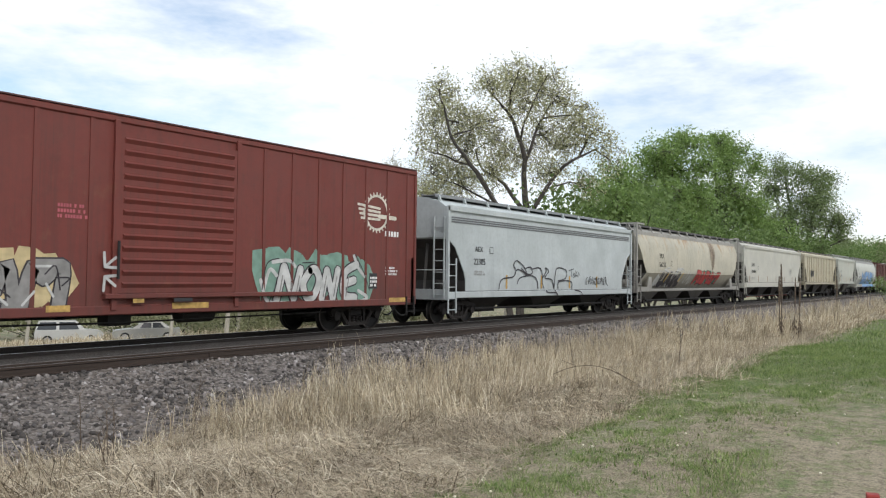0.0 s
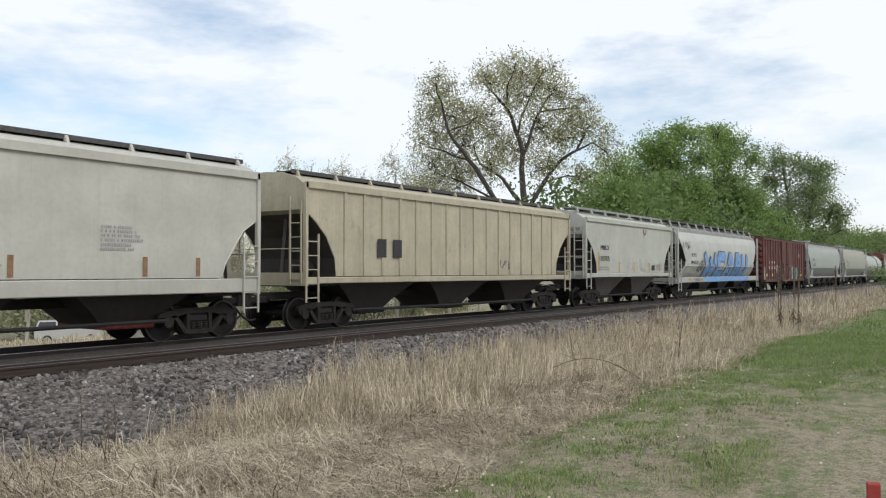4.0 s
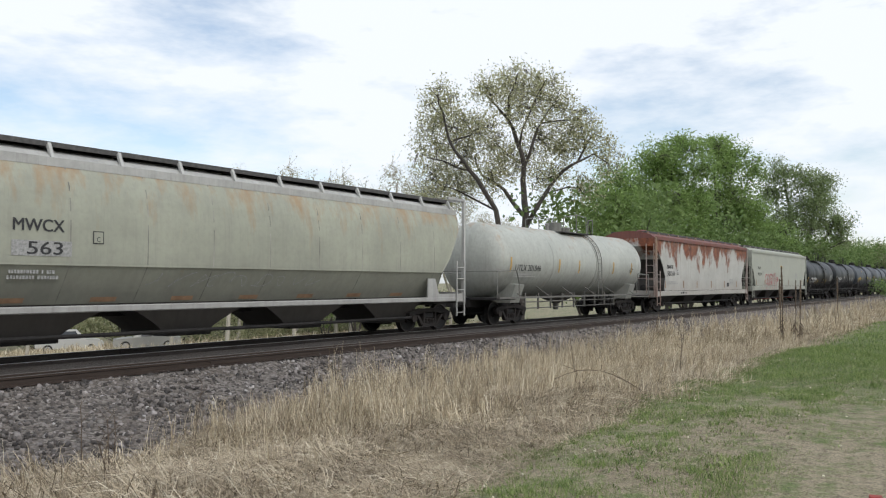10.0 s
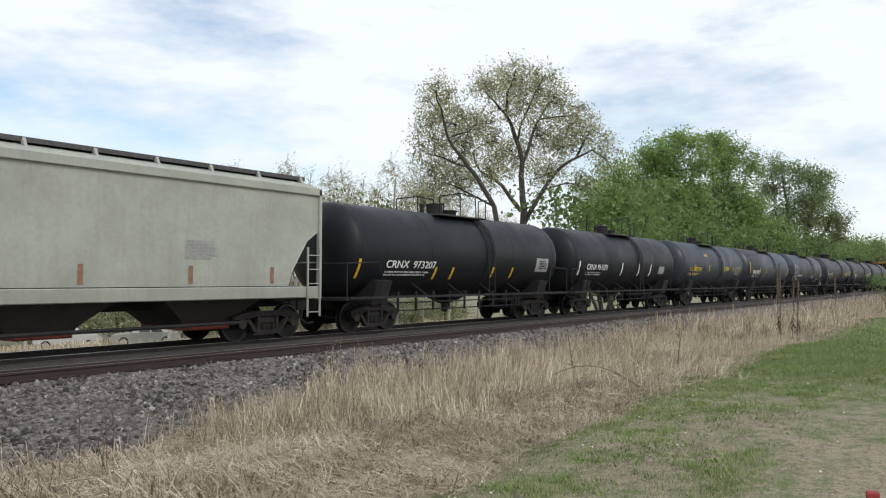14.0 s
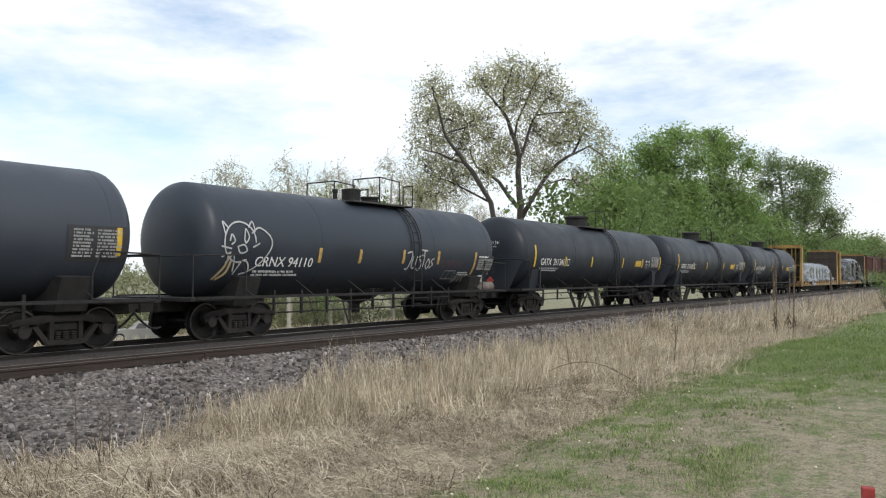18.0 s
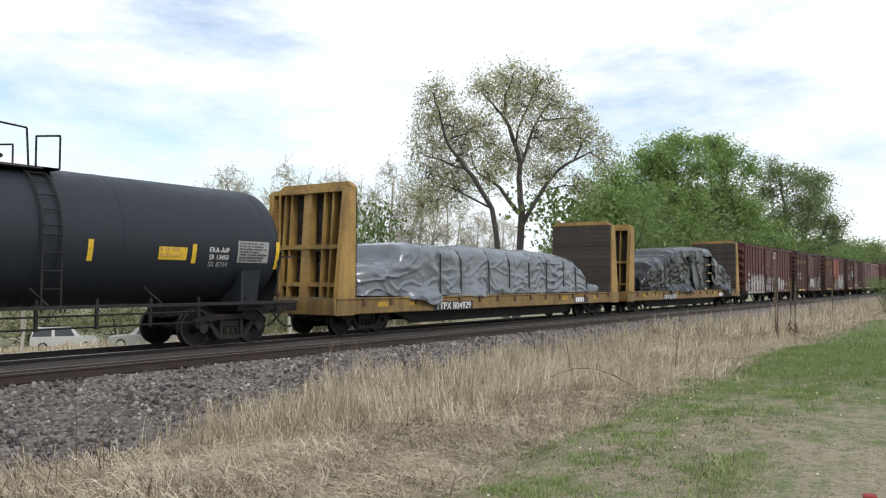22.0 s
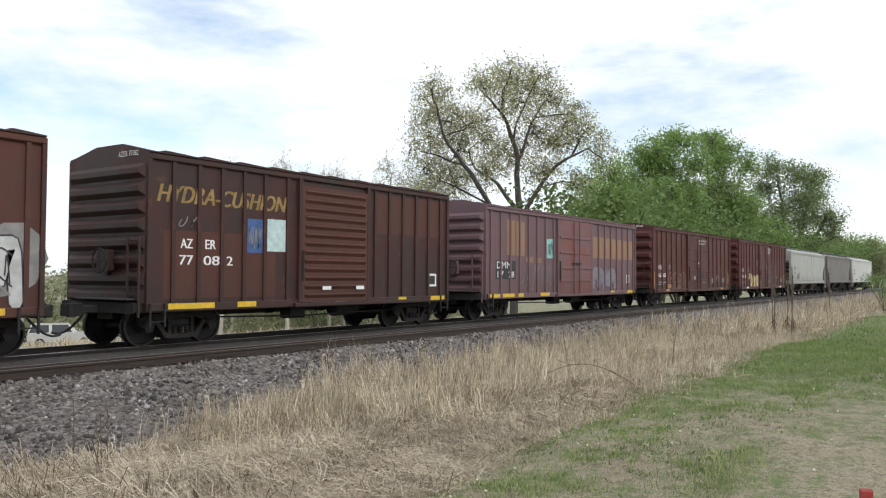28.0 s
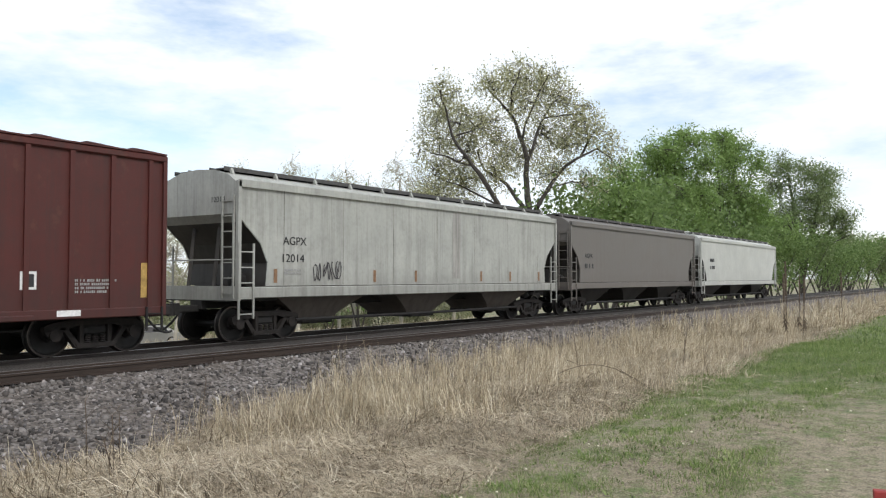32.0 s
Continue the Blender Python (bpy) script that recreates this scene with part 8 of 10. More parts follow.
    c = hopper_car(518.6, 535.2, 3.95, p, "white covered hopper with a black scribbled tag", F, cutG, 3.0, 3, 1.42, (1.12, 1.4), p, p, DARK_GRATING, p, seams=7, bay_paint=car_paint("bay_dirty", (0.16, 0.14, 0.12), (0.05, 0.04, 0.035), 0.7, 0.5, seed=38.0), stripes=(BROWN_MARK, 1.5, 1.85, (-7.1, -3.2, -1.2, 2.6, 4.6, 6.8)))
    letters(c, "AGPX", -6.79, 2.69, -5.95, 2.48, BLACK_INK, F, 0.01)
    letters(c, "12014", -6.8, 2.24, -6.03, 2.03, BLACK_INK, F, 0.01)
    stencil(c, -6.75, 1.85, 0.8, 2, GREY_INK, 14, 0.05, F)
    scribble(c, -5.75, 2.05, -4.6, 1.55, 114, 6, 0.03, S_BLACK, F)
    end_letters(c, "12014", -8.3, -1.1, -0.6, 3.5, 3.64, BLACK_INK)
    patch(c, "stain_band", 0.9, 3.8, 1.35, 1.6, car_paint("grey_runs", (0.36, 0.35, 0.32), (0.15, 0.14, 0.13), 0.2, 0.9, seed=39.0), F)
    p = car_paint("taupe_grime", (0.15, 0.138, 0.124), (0.12, 0.1, 0.085), 0.5, 0.3, seed=40.0)
    c = hopper_car(536.5, 552.6, 3.95, p, "taupe covered hopper dulled by grime", F, cutG, 3.0, 3, 1.42, (1.14, 1.4), p, p, DARK_GRATING, p)
    letters(c, "AGPX", -6.6, 2.69, -5.8, 2.48, BLACK_INK, F, 0.01)
    stencil(c, -6.6, 2.24, 0.8, 1, BLACK_INK, 15, 0.2, F)
    p = car_paint("last_white", (0.484, 0.491, 0.454), (0.25, 0.24, 0.22), 0.3, 0.1, seed=41.0)
    c = hopper_car(553.8, 572.1, 3.95, p, "clean white covered hopper at the train's end", F, cutA, 2.85, 3, 1.42, (1.14, 1.4), p, p, DARK_GRATING, p)
    stencil(c, -7.3, 2.8, 0.9, 1, BLACK_INK, 16, 0.2, F)
    stencil(c, -7.3, 2.35, 1.0, 1, BLACK_INK, 17, 0.2, F)


make_hoppers()


# ---- tank cars ----
def tank_car(u0, u1, paint, label, radius=1.46, zc=2.5, dome="low", dome_x=0.0, trim=None, inset=1.55, band=0.06, head=0.56, skirt=False, ends=(0.0, 0.0)):
    L = u1 - u0
    x0, x1 = -L / 2 + ends[0], L / 2 - ends[1]
    trim = trim or BLACK
    car = enlist(tagged(new("tank_car"), label, "tank car", group="cars of the freight train"), u0, u1)
    prof = []
    for k in range(9):
        a = k / 8 * math.pi / 2
        prof.append((radius * math.sin(a) ** 0.82 + 0.002, x0 + head * (1 - math.cos(a))))
    prof += [(radius, x0 + head + (L - 2 * head) * k / 8) for k in range(1, 8)]
    for k in range(9):
        a = (1 - k / 8) * math.pi / 2
        prof.append((radius * math.sin(a) ** 0.82 + 0.002, x1 - head * (1 - math.cos(a))))
    part("tank", Mb().lathe(prof, "x", 56, (0, 0, zc)), paint, car, smooth=True)
    for x in (x0 + head + 0.25, x0 + L * 0.3, x1 - L * 0.3, x1 - head - 0.25):
        part("weld_seam", Mb().lathe([(radius - 0.01, x - 0.02), (radius + 0.005, x - 0.015), (radius + 0.005, x + 0.015), (radius - 0.01, x + 0.02)], "x", 56, (0, 0, zc)), paint, car, smooth=True)
    # jacket band and ladder beside the manway
    for dx in (0.95, 1.35):
        part("jacket_band", Mb().lathe([(radius - 0.01, dome_x + dx - band / 2), (radius + 0.018, dome_x + dx - band / 2), (radius + 0.018, dome_x + dx + band / 2), (radius - 0.01, dome_x + dx + band / 2)], "x", 56, (0, 0, zc)), paint, car, smooth=True)
    zt = zc + radius
    if dome == "low":
        part("manway_housing", Mb().lathe([(0.5, zt - 0.1), (0.5, zt + 0.34), (0.58, zt + 0.36), (0.58, zt + 0.44), (0.3, zt + 0.5)], "z", 20, (dome_x - 0.2, 0, 0)), trim, car, smooth=True)
    else:
        part("manway_housing", Mb().lathe([(0.3, zt - 0.1), (0.3, zt + 0.3), (0.32, zt + 0.36), (0.1, zt + 0.4)], "z", 16, (dome_x - 0.35, 0, 0)), trim, car, smooth=True)
        part("vent_valve", Mb().lathe([(0.07, zt - 0.05), (0.07, zt + 0.2), (0.1, zt + 0.22), (0.1, zt + 0.3), (0.03, zt + 0.33)], "z", 10, (dome_x - 1.1, 0, 0)), trim, car)
    part("manway_cover", Mb().lathe([(0.28, zt - 0.05), (0.28, zt + 0.12), (0.33, zt + 0.14), (0.33, zt + 0.19)], "z", 14, (dome_x + 0.55, 0, 0)), trim, car)
    px0, px1 = dome_x - 1.35, dome_x + 1.6
    part("platform", Mb().box(px0, px1, -0.95, -0.5, zt - 0.12, zt - 0.08).box(px0, px1, 0.5, 0.95, zt - 0.12, zt - 0.08).box(px1 - 0.35, px1, -0.95, 0.95, zt - 0.12, zt - 0.08), DARK_GRATING, car)
    for sy in (-1, 1):
        y = sy * 0.95
        rail = part("guard_rail", Mb().pipe([(px0, y, zt - 0.1), (px0, y, zt + 0.52), (dome_x - 0.1, y, zt + 0.72), (dome_x + 0.9, y, zt + 0.66), (dome_x + 0.95, y, zt - 0.1)], 0.022, 5), trim, car)
        part("guard_rail", Mb().pipe([(dome_x + 1.1, y, zt - 0.1), (dome_x + 1.1, y, zt + 0.52), (px1, y, zt + 0.6), (px1, y, zt - 0.1)], 0.022, 5), trim, car)
        part("rail_post", Mb().tube((dome_x - 0.1, y, zt - 0.1), (dome_x - 0.1, y, zt + 0.72), 0.022, n=5), trim, car)
    for sy in (-1, 1):
        lad = Mb()
        for e in (0.95, 1.35):
            pts = [(dome_x + e, sy * ((radius + 0.07) * math.cos(a)), zc + (radius + 0.07) * math.sin(a)) for a in even(0.0, 1.05, 7)]
            lad.pipe([(dome_x + e, sy * (radius + 0.07), 0.95)] + pts, 0.02, 5)
        z = 0.7
        while z < zc:
            lad.tube((dome_x + 0.95, sy * (radius + 0.08), z), (dome_x + 1.35, sy * (radius + 0.08), z), 0.014, n=4)
            z += 0.36
        for a in even(0.12, 0.95, 5):
            lad.tube((dome_x + 0.95, sy * (radius + 0.08) * math.cos(a), zc + (radius + 0.08) * math.sin(a)), (dome_x + 1.35, sy * (radius + 0.08) * math.cos(a), zc + (radius + 0.08) * math.sin(a)), 0.014, n=4)
        part("tank_ladder", lad, trim, car)
        lo, hi = sorted((sy * (HALF - 0.02), sy * (HALF + 0.04)))
        part("side_rail", Mb().box(x0 - 0.2, x1 + 0.2, lo, hi, 1.02, 1.09), trim, car)
        for k in range(6):
            x = x0 + 1.6 + (L - 3.2) * k / 5
            part("rail_bracket", Mb().tube((x, sy * (HALF), 1.05), (x - 0.18, sy * math.sqrt(max(0.01, radius ** 2 - (1.45 - zc) ** 2)), 1.45), 0.018, n=4), trim, car)
    for s in (-1, 1):
        xe = x0 if s < 0 else x1

        def along(a, b):
            return min(xe + s * a, xe + s * b), max(xe + s * a, xe + s * b)

        part("stub_sill", Mb().chamfer(*along(0.35, -3.0), -0.35, 0.35, 0.7, 1.05, 0.03), BLACK, car)
        if not skirt:
            part("tank_saddle", Mb().extrude_x([(-1.2, 0.85), (1.2, 0.85), (1.44, 1.55), (1.0, 1.6), (-1.0, 1.6), (-1.44, 1.55)], *along(-1.9, -1.2)), BLACK if dome == "high" and trim is BLACK else paint, car)
            part("end_platform", Mb().chamfer(*along(0.35, -1.0), -HALF, HALF, 0.98, 1.06, 0.01), BLACK, car)
            part("hand_rail", Mb().pipe([(xe + s * 0.3, -HALF, 1.05), (xe + s * 0.3, -HALF, 2.05), (xe + s * 0.3, HALF, 2.05), (xe + s * 0.3, HALF, 1.05)], 0.02, 5), trim, car)
            part("hand_rail", Mb().pipe([(xe + s * 0.3, -HALF, 2.05), (xe - s * 1.1, -HALF, 2.1), (xe - s * 1.3, -HALF, 1.6), (xe - s * 1.3, -HALF, 1.05)], 0.02, 5), trim, car)
            continue
        # deep saddle with a stiffening rib, and a curved shield that tapers down to the sill
        part("tank_saddle", Mb().extrude_x([(-1.25, 0.85), (1.25, 0.85), (1.42, 1.86), (1.0, 1.6), (-1.0, 1.6), (-1.42, 1.86)], *along(-1.55, -0.95)), paint, car)
        part("saddle_rib", Mb().extrude_x([(-1.46, 1.02), (-1.2, 1.02), (-1.3, 1.84), (-1.46, 1.84)], *along(-1.62, -1.56)), paint, car)
        part("end_platform", Mb().chamfer(*along(0.12, -1.75), -HALF, HALF, 0.98, 1.06, 0.01), BLACK, car)
        part("hand_rail", Mb().pipe([(xe + s * 0.12, HALF, 1.05), (xe + s * 0.12, HALF, 2.24), (xe + s * 0.12, -HALF, 2.24), (xe - s * 0.42, -HALF, 2.2), (xe - s * 0.5, -HALF, 2.08), (xe - s * 0.5, -HALF, 1.05)], 0.02, 5), trim, car)
        rows, cols = 7, 13
        sh = Mb()
        for lift in (0.075, 0.045):
            for r in range(rows):
                k = r / (rows - 1)
                half = 0.88 + 0.58 * k
                for q in range(cols):
                    y = half * (2 * q / (cols - 1) - 1)
                    sh.v.append((xe + s * (lift - 0.34 * (abs(y) / 1.46) ** 2.6), y, 1.02 + 1.43 * k - 0.1 * k * (y / 1.46) ** 2))
        m = rows * cols
        for r in range(rows - 1):
            for q in range(cols - 1):
                a = r * cols + q
                sh.f += [(a, a + 1, a + 1 + cols, a + cols), (m + a + cols, m + a + 1 + cols, m + a + 1, m + a)]
        edge = list(range(cols)) + [r * cols + cols - 1 for r in range(1, rows)] + [m - 2 - q for q in range(cols - 1)] + [r * cols for r in range(rows - 2, 0, -1)]
        sh.f += [(a, m + a, m + b, b) for a, b in zip(edge, edge[1:] + edge[:1])]
        part("head_shield", sh, paint, car, smooth=True)
    part("outlet_sump", Mb().lathe([(0.12, 0.42), (0.14, 0.7), (0.7, 0.95), (0.9, 1.2)], "z", 16, (0.1, 0, 0)), trim, car)
    pipe_mb = Mb()
    for z in (0.6, 0.85):
        pipe_mb.pipe([(x0 + 2.6, -0.95, z), (x1 - 2.6, -0.95, z)], 0.022, 5)
    part("brake_pipe", pipe_mb, trim, car)
    for k in range(9):
        x = x0 + 2.8 + (L - 5.6) * k / 8
        part("pipe_hanger", Mb().box(x - 0.03, x + 0.03, -0.98, -0.92, 0.55, 1.2), trim, car)
    running_gear(car, L, inset, 0.3, (x0, x1))
    return car


def tank_marks(c, text, box, ink, stripes, radius=1.46, zc=2.5, lines=2, seed=0, bold=0.01, stripe_mat=None):
    w = (radius, zc)
    letters(c, text, box[0], box[1], box[2], box[3], ink, w, bold)
    if lines:
        stencil(c, box[0], box[3] - 0.1, (box[2] - box[0]) * 0.9, lines, GREY_INK if ink is not YELLOW else GOLD, seed, 0.055, w)
    for x, z0, z1 in stripes:
        patch(c, "reflector", x, z1, x + 0.12, z0, stripe_mat or YELLOW, w, label="yellow reflective strip")


def make_tanks():
    w = (1.46, 2.5)
    p = car_paint("tank_white", (0.42, 0.435, 0.395), (0.14, 0.135, 0.12), 0.7, 0.22, 0.7, 2.9, 4.3, seed=50.0, low=2.6)
    tr = car_paint("pale_trim", (0.2, 0.2, 0.185), (0.07, 0.06, 0.05), 0.6, 0.4, seed=51.0)
    c = tank_car(183.6, 198.0, p, "dull white tank car with a roof ladder and graffiti", 1.46, 2.5, "high", 0.4, tr)
    tank_marks(c, "UTLX 201846", (-6.0, 2.32, -3.95, 2.08), BLACK_INK, [(x, 2.05, 2.6) for x in (-6.4, -2.4, -0.5, 3.2, 5.4)], seed=1, stripe_mat=GOLD)
    scribble(c, 3.6, 1.95, 6.2, 1.4, 201, 7, 0.03, GREY_INK, w)
    scribble(c, 5.2, 2.4, 5.7, 2.1, 202, 2, 0.03, S_BLACK, w)
    blk = car_paint("tank_black", (0.0095, 0.0112, 0.0142), (0.026, 0.025, 0.024), 0.5, 0.2, seed=52.0, rough=0.4, shine=0.25)
    gry = car_paint("tank_charcoal", (0.028, 0.036, 0.048), (0.04, 0.04, 0.041), 0.4, 0.15, seed=53.0, rough=0.42, shine=0.35)
    gsx = car_paint("tank_graphite", (0.018, 0.0225, 0.03), (0.03, 0.031, 0.032), 0.4, 0.2, seed=55.0, rough=0.42, shine=0.3)
    gr2 = car_paint("tank_slate", (0.034, 0.042, 0.056), (0.04, 0.041, 0.042), 0.4, 0.15, seed=54.0, rough=0.42)
    c = tank_car(238.7, 252.0, blk, "black tank car with grime and yellow markers", 1.46, 2.48, "high", -0.2)
    tank_marks(c, "CRNX  973207", (-5.0, 2.18, -2.42, 1.95), WHITE_INK, [(-6.3, 1.62, 2.2), (-2.4, 1.6, 2.0), (-1.4, 1.6, 2.0), (1.2, 1.65, 2.05), (2.6, 1.65, 2.05)], zc=2.48, seed=2, bold=0.02)
    patch(c, "data_board", 4.45, 2.44, 5.45, 1.91, GREY_INK, (1.46, 2.48), label="white data board")
    stencil(c, 4.7, 2.35, 0.6, 4, BLACK_INK, 3, 0.06, (1.47, 2.48))
    c = tank_car(253.1, 266.4, blk, "black tank car with white lettering", 1.46, 2.48, "high", 0.0)
    tank_marks(c, "CRNX 953379", (-5.17, 2.29, -2.92, 2.04), WHITE_INK, [(x, 1.8, 2.4) for x in (-6.0, -1.2, 1.0, 2.6)], zc=2.48, seed=4, stripe_mat=WHITE_INK)
    patch(c, "data_board", 3.9, 2.3, 4.7, 1.9, GREY_INK, (1.46, 2.48))
    c = tank_car(267.6, 280.8, gry, "charcoal tank car with yellow lettering", 1.46, 2.48, "high", -0.3)
    tank_marks(c, "UTLX 302384", (-5.42, 2.36, -3.19, 2.1), YELLOW, [(x, 2.1, 2.5) for x in (-4.45, -1.7, 1.6, 3.7, 5.3)], zc=2.48, seed=5)
    patch(c, "warning_label", 1.9, 2.45, 2.7, 2.2, plain("label_lime", (0.3, 0.28, 0.05)), (1.46, 2.48), label="lime warning label")
    patch(c, "data_board", 4.2, 2.45, 5.1, 1.95, GREY_INK, (1.46, 2.48))
    stencil(c, 4.25, 2.42, 0.8, 6, BLACK_INK, 6, 0.045, (1.47, 2.48))
    patch(c, "decal", -2.3, 3.2, -1.7, 3.05, GOLD, (1.46, 2.48))
    c = tank_car(282.0, 295.6, gr2, "slate-grey tank car with a black number panel", 1.46, 2.48, "high", -0.1, ends=(0.0, 0.4))
    patch(c, "number_panel", -6.12, 3.88, -3.0, 1.1, blk, (1.462, 2.48), label="fresh black number panel")
    tank_marks(c, "CRNX 94057", (-5.64, 2.31, -3.65, 2.02), WHITE_INK, [(-6.5, 2.0, 2.9), (-3.6, 2.1, 2.5), (-1.7, 2.1, 2.5), (0.7, 2.1, 2.5), (2.6, 2.1, 2.5), (5.7, 2.0, 2.6)], radius=1.468, zc=2.48, seed=7, bold=0.02)
    patch(c, "data_board", 4.6, 2.62, 5.95, 1.87, BLACK_INK, (1.46, 2.48), label="black data board with white tables")
    stencil(c, 4.72, 2.55, 0.45, 9, GREY_INK, 41, 0.04, (1.47, 2.48), gap=0.7)
    stencil(c, 5.25, 2.55, 0.6, 9, GREY_INK, 42, 0.04, (1.47, 2.48), gap=0.7)
    end_letters(c, "CRNX 94057", -6.78, -1.05, -0.35, 2.7, 2.82, WHITE_INK)
    c = tank_car(296.9, 310.7, gry, "charcoal tank car with white scribbled graffiti", 1.46, 2.48, "high", 0.2, ends=(-0.2, 0.4))
    tank_marks(c, "CRNX 94110", (-5.35, 2.07, -3.29, 1.82), WHITE_INK, [(-3.1, 1.95, 2.35), (-1.4, 1.95, 2.35), (0.68, 1.97, 2.4), (2.58, 1.97, 2.4), (4.86, 1.62, 2.42)], zc=2.48, seed=8, stripe_mat=GOLD)
    tw = (1.46, 2.48)
    ring = [(-5.92 + 0.5 * math.cos(k * 0.5236), 2.42 + 0.5 * math.sin(k * 0.5236)) for k in range(11)]
    line_tag(c, [ring, [(-5.55, 2.65), (-5.3, 2.8), (-4.95, 2.6), (-4.9, 2.3), (-5.2, 1.9), (-5.5, 1.7), (-5.75, 1.62)], [(-6.3, 2.75), (-6.45, 2.9), (-6.4, 2.6)], [(-5.65, 2.8), (-5.5, 2.95), (-5.45, 2.7)],
                 [(-5.8, 2.5), (-5.75, 2.75), (-5.65, 2.55), (-5.75, 2.4), (-5.8, 2.5)], [(-6.25, 2.45), (-6.2, 2.6), (-6.1, 2.45), (-6.2, 2.35)], [(-6.0, 2.3), (-5.8, 2.35), (-5.7, 2.2), (-5.9, 2.15), (-6.0, 2.3)],
                 [(-6.3, 1.9), (-6.1, 2.1), (-6.0, 1.7)], [(-5.95, 1.62), (-5.8, 1.95), (-5.6, 1.9), (-5.5, 1.7)], [(-6.5, 2.3), (-6.2, 2.25)], [(-6.45, 2.05), (-6.2, 2.15)], [(-5.5, 2.3), (-5.3, 2.4)]], 0.04, S_WHITE, tw, label="white looping graffiti outline")
    line_tag(c, [[(-6.5, 1.5), (-6.3, 1.8), (-6.22, 2.15)], [(-6.4, 1.5), (-6.2, 1.65), (-6.15, 1.95)]], 0.07, S_CREAM, tw)
    end_letters(c, "CRNX 94110", -6.88, -1.05, -0.35, 2.7, 2.82, WHITE_INK)
    line_tag(c, [[(0.9, 2.3), (1.15, 2.32), (1.05, 1.85), (0.9, 1.8)], [(1.22, 2.25), (1.2, 1.9), (1.36, 1.85), (1.42, 2.2)], [(1.72, 2.25), (1.52, 2.18), (1.7, 2.0), (1.66, 1.78), (1.48, 1.8)], [(1.65, 2.42), (1.95, 2.4)],
                 [(1.8, 2.4), (1.82, 1.8)], [(2.05, 2.15), (1.95, 1.95), (2.05, 1.82), (2.15, 1.98), (2.05, 2.15)], [(2.36, 2.15), (2.22, 2.08), (2.34, 1.95), (2.2, 1.85)]], 0.045, S_WHITE, tw, label="white sprayed tag")
    line_tag(c, [[(2.75, 1.82), (2.84, 2.12), (2.96, 1.84), (3.04, 2.14)], [(3.08, 1.86), (3.2, 2.12), (3.3, 1.86)], [(3.36, 1.86), (3.42, 2.12), (3.5, 1.95), (3.58, 2.12), (3.62, 1.86)], [(3.78, 2.08), (3.7, 1.95), (3.8, 1.86), (3.88, 2.0), (3.78, 2.08)],
                 [(4.04, 2.08), (3.94, 1.98), (4.05, 1.88)], [(4.12, 2.12), (4.12, 1.88)]], 0.03, plain("spray_dull_pink", (0.1, 0.052, 0.06)), tw, label="faded pink sprayed tag")
    scribble(c, 3.92, 1.6, 4.75, 1.35, 205, 5, 0.035, GREY_INK, tw)
    for a, b, d, e in ((3.2, 1.77, 3.86, 1.745), (3.2, 1.495, 3.86, 1.47), (3.2, 1.745, 3.225, 1.495), (3.835, 1.745, 3.86, 1.495), (3.5, 1.745, 3.515, 1.495)):
        patch(c, "test_box", a, b, d, e, GREY_INK, tw)
    patch(c, "notice", 3.96, 1.73, 4.76, 1.58, BLACK_INK, tw)
    stencil(c, 4.0, 1.72, 0.72, 2, GREY_INK, 44, 0.045, (1.466, 2.48))
    patch(c, "data_board", 5.1, 2.3, 6.15, 1.74, BLACK_INK, tw, label="black data board with white tables")
    stencil(c, 5.12, 2.29, 0.8, 1, WHITE_INK, 45, 0.05, (1.466, 2.48))
    for a, b in ((5.14, 5.5), (5.56, 6.1)):
        patch(c, "data_table", a, 2.2, b, 1.8, GREY_INK, (1.466, 2.48))
        stencil(c, a + 0.03, 2.18, b - a - 0.06, 5, BLACK_INK, 46, 0.035, (1.472, 2.48), gap=0.9)
    part("placard_holder", Mb().box(5.2, 5.5, -1.36, -1.34, 1.36, 1.62), GREY_INK, c, "grey placard holder")
    part("air_reservoir", Mb().lathe([(0.02, 5.2), (0.14, 5.24), (0.17, 5.32), (0.17, 6.3), (0.14, 6.38), (0.02, 6.42)], "x", 18, (0, -1.2, 1.2)), plain("rusty_reservoir", (0.14, 0.115, 0.1), 0.8, 0, 0.5, 5), c, "rusty air reservoir", smooth=True)
    part("brake_wheel", Mb().pipe([(6.6, -0.95 + 0.22 * math.cos(k * 0.524), 1.8 + 0.22 * math.sin(k * 0.524)) for k in range(13)], 0.015, 4).box(6.59, 6.61, -1.16, -0.74, 1.79, 1.81).box(6.59, 6.61, -0.96, -0.94, 1.59, 2.01), BLACK, c)
    for (u0, u1), num, k in (((312.2, 328.4), "211341", 1), ((329.6, 345.8), "211305", 2), ((347.0, 363.2), "211320", 3)):
        c = tank_car(u0, u1, gsx, "long dark grey tank car with a low manway housing", 1.48, 2.5, "low", -0.05, skirt=True, ends=(-0.2, 0.5))
        tank_marks(c, "GATX  " + num, (-6.64, 2.3, -4.55, 2.03), WHITE_INK, [(-7.2, 1.96, 2.84), (-4.45, 2.0, 2.4), (-1.75, 2.0, 2.45), (1.9, 2.0, 2.45), (4.5, 2.0, 2.45), (7.1, 1.9, 2.6)], radius=1.48, seed=9 + k, bold=0.01)
        patch(c, "warning_label", 3.6, 2.36, 4.36, 2.07, YELLOW, (1.48, 2.5), label="yellow warning label")
        stencil(c, 3.64, 2.34, 0.62, 2, GOLD, 30 + k, 0.07, (1.484, 2.5), gap=0.8)
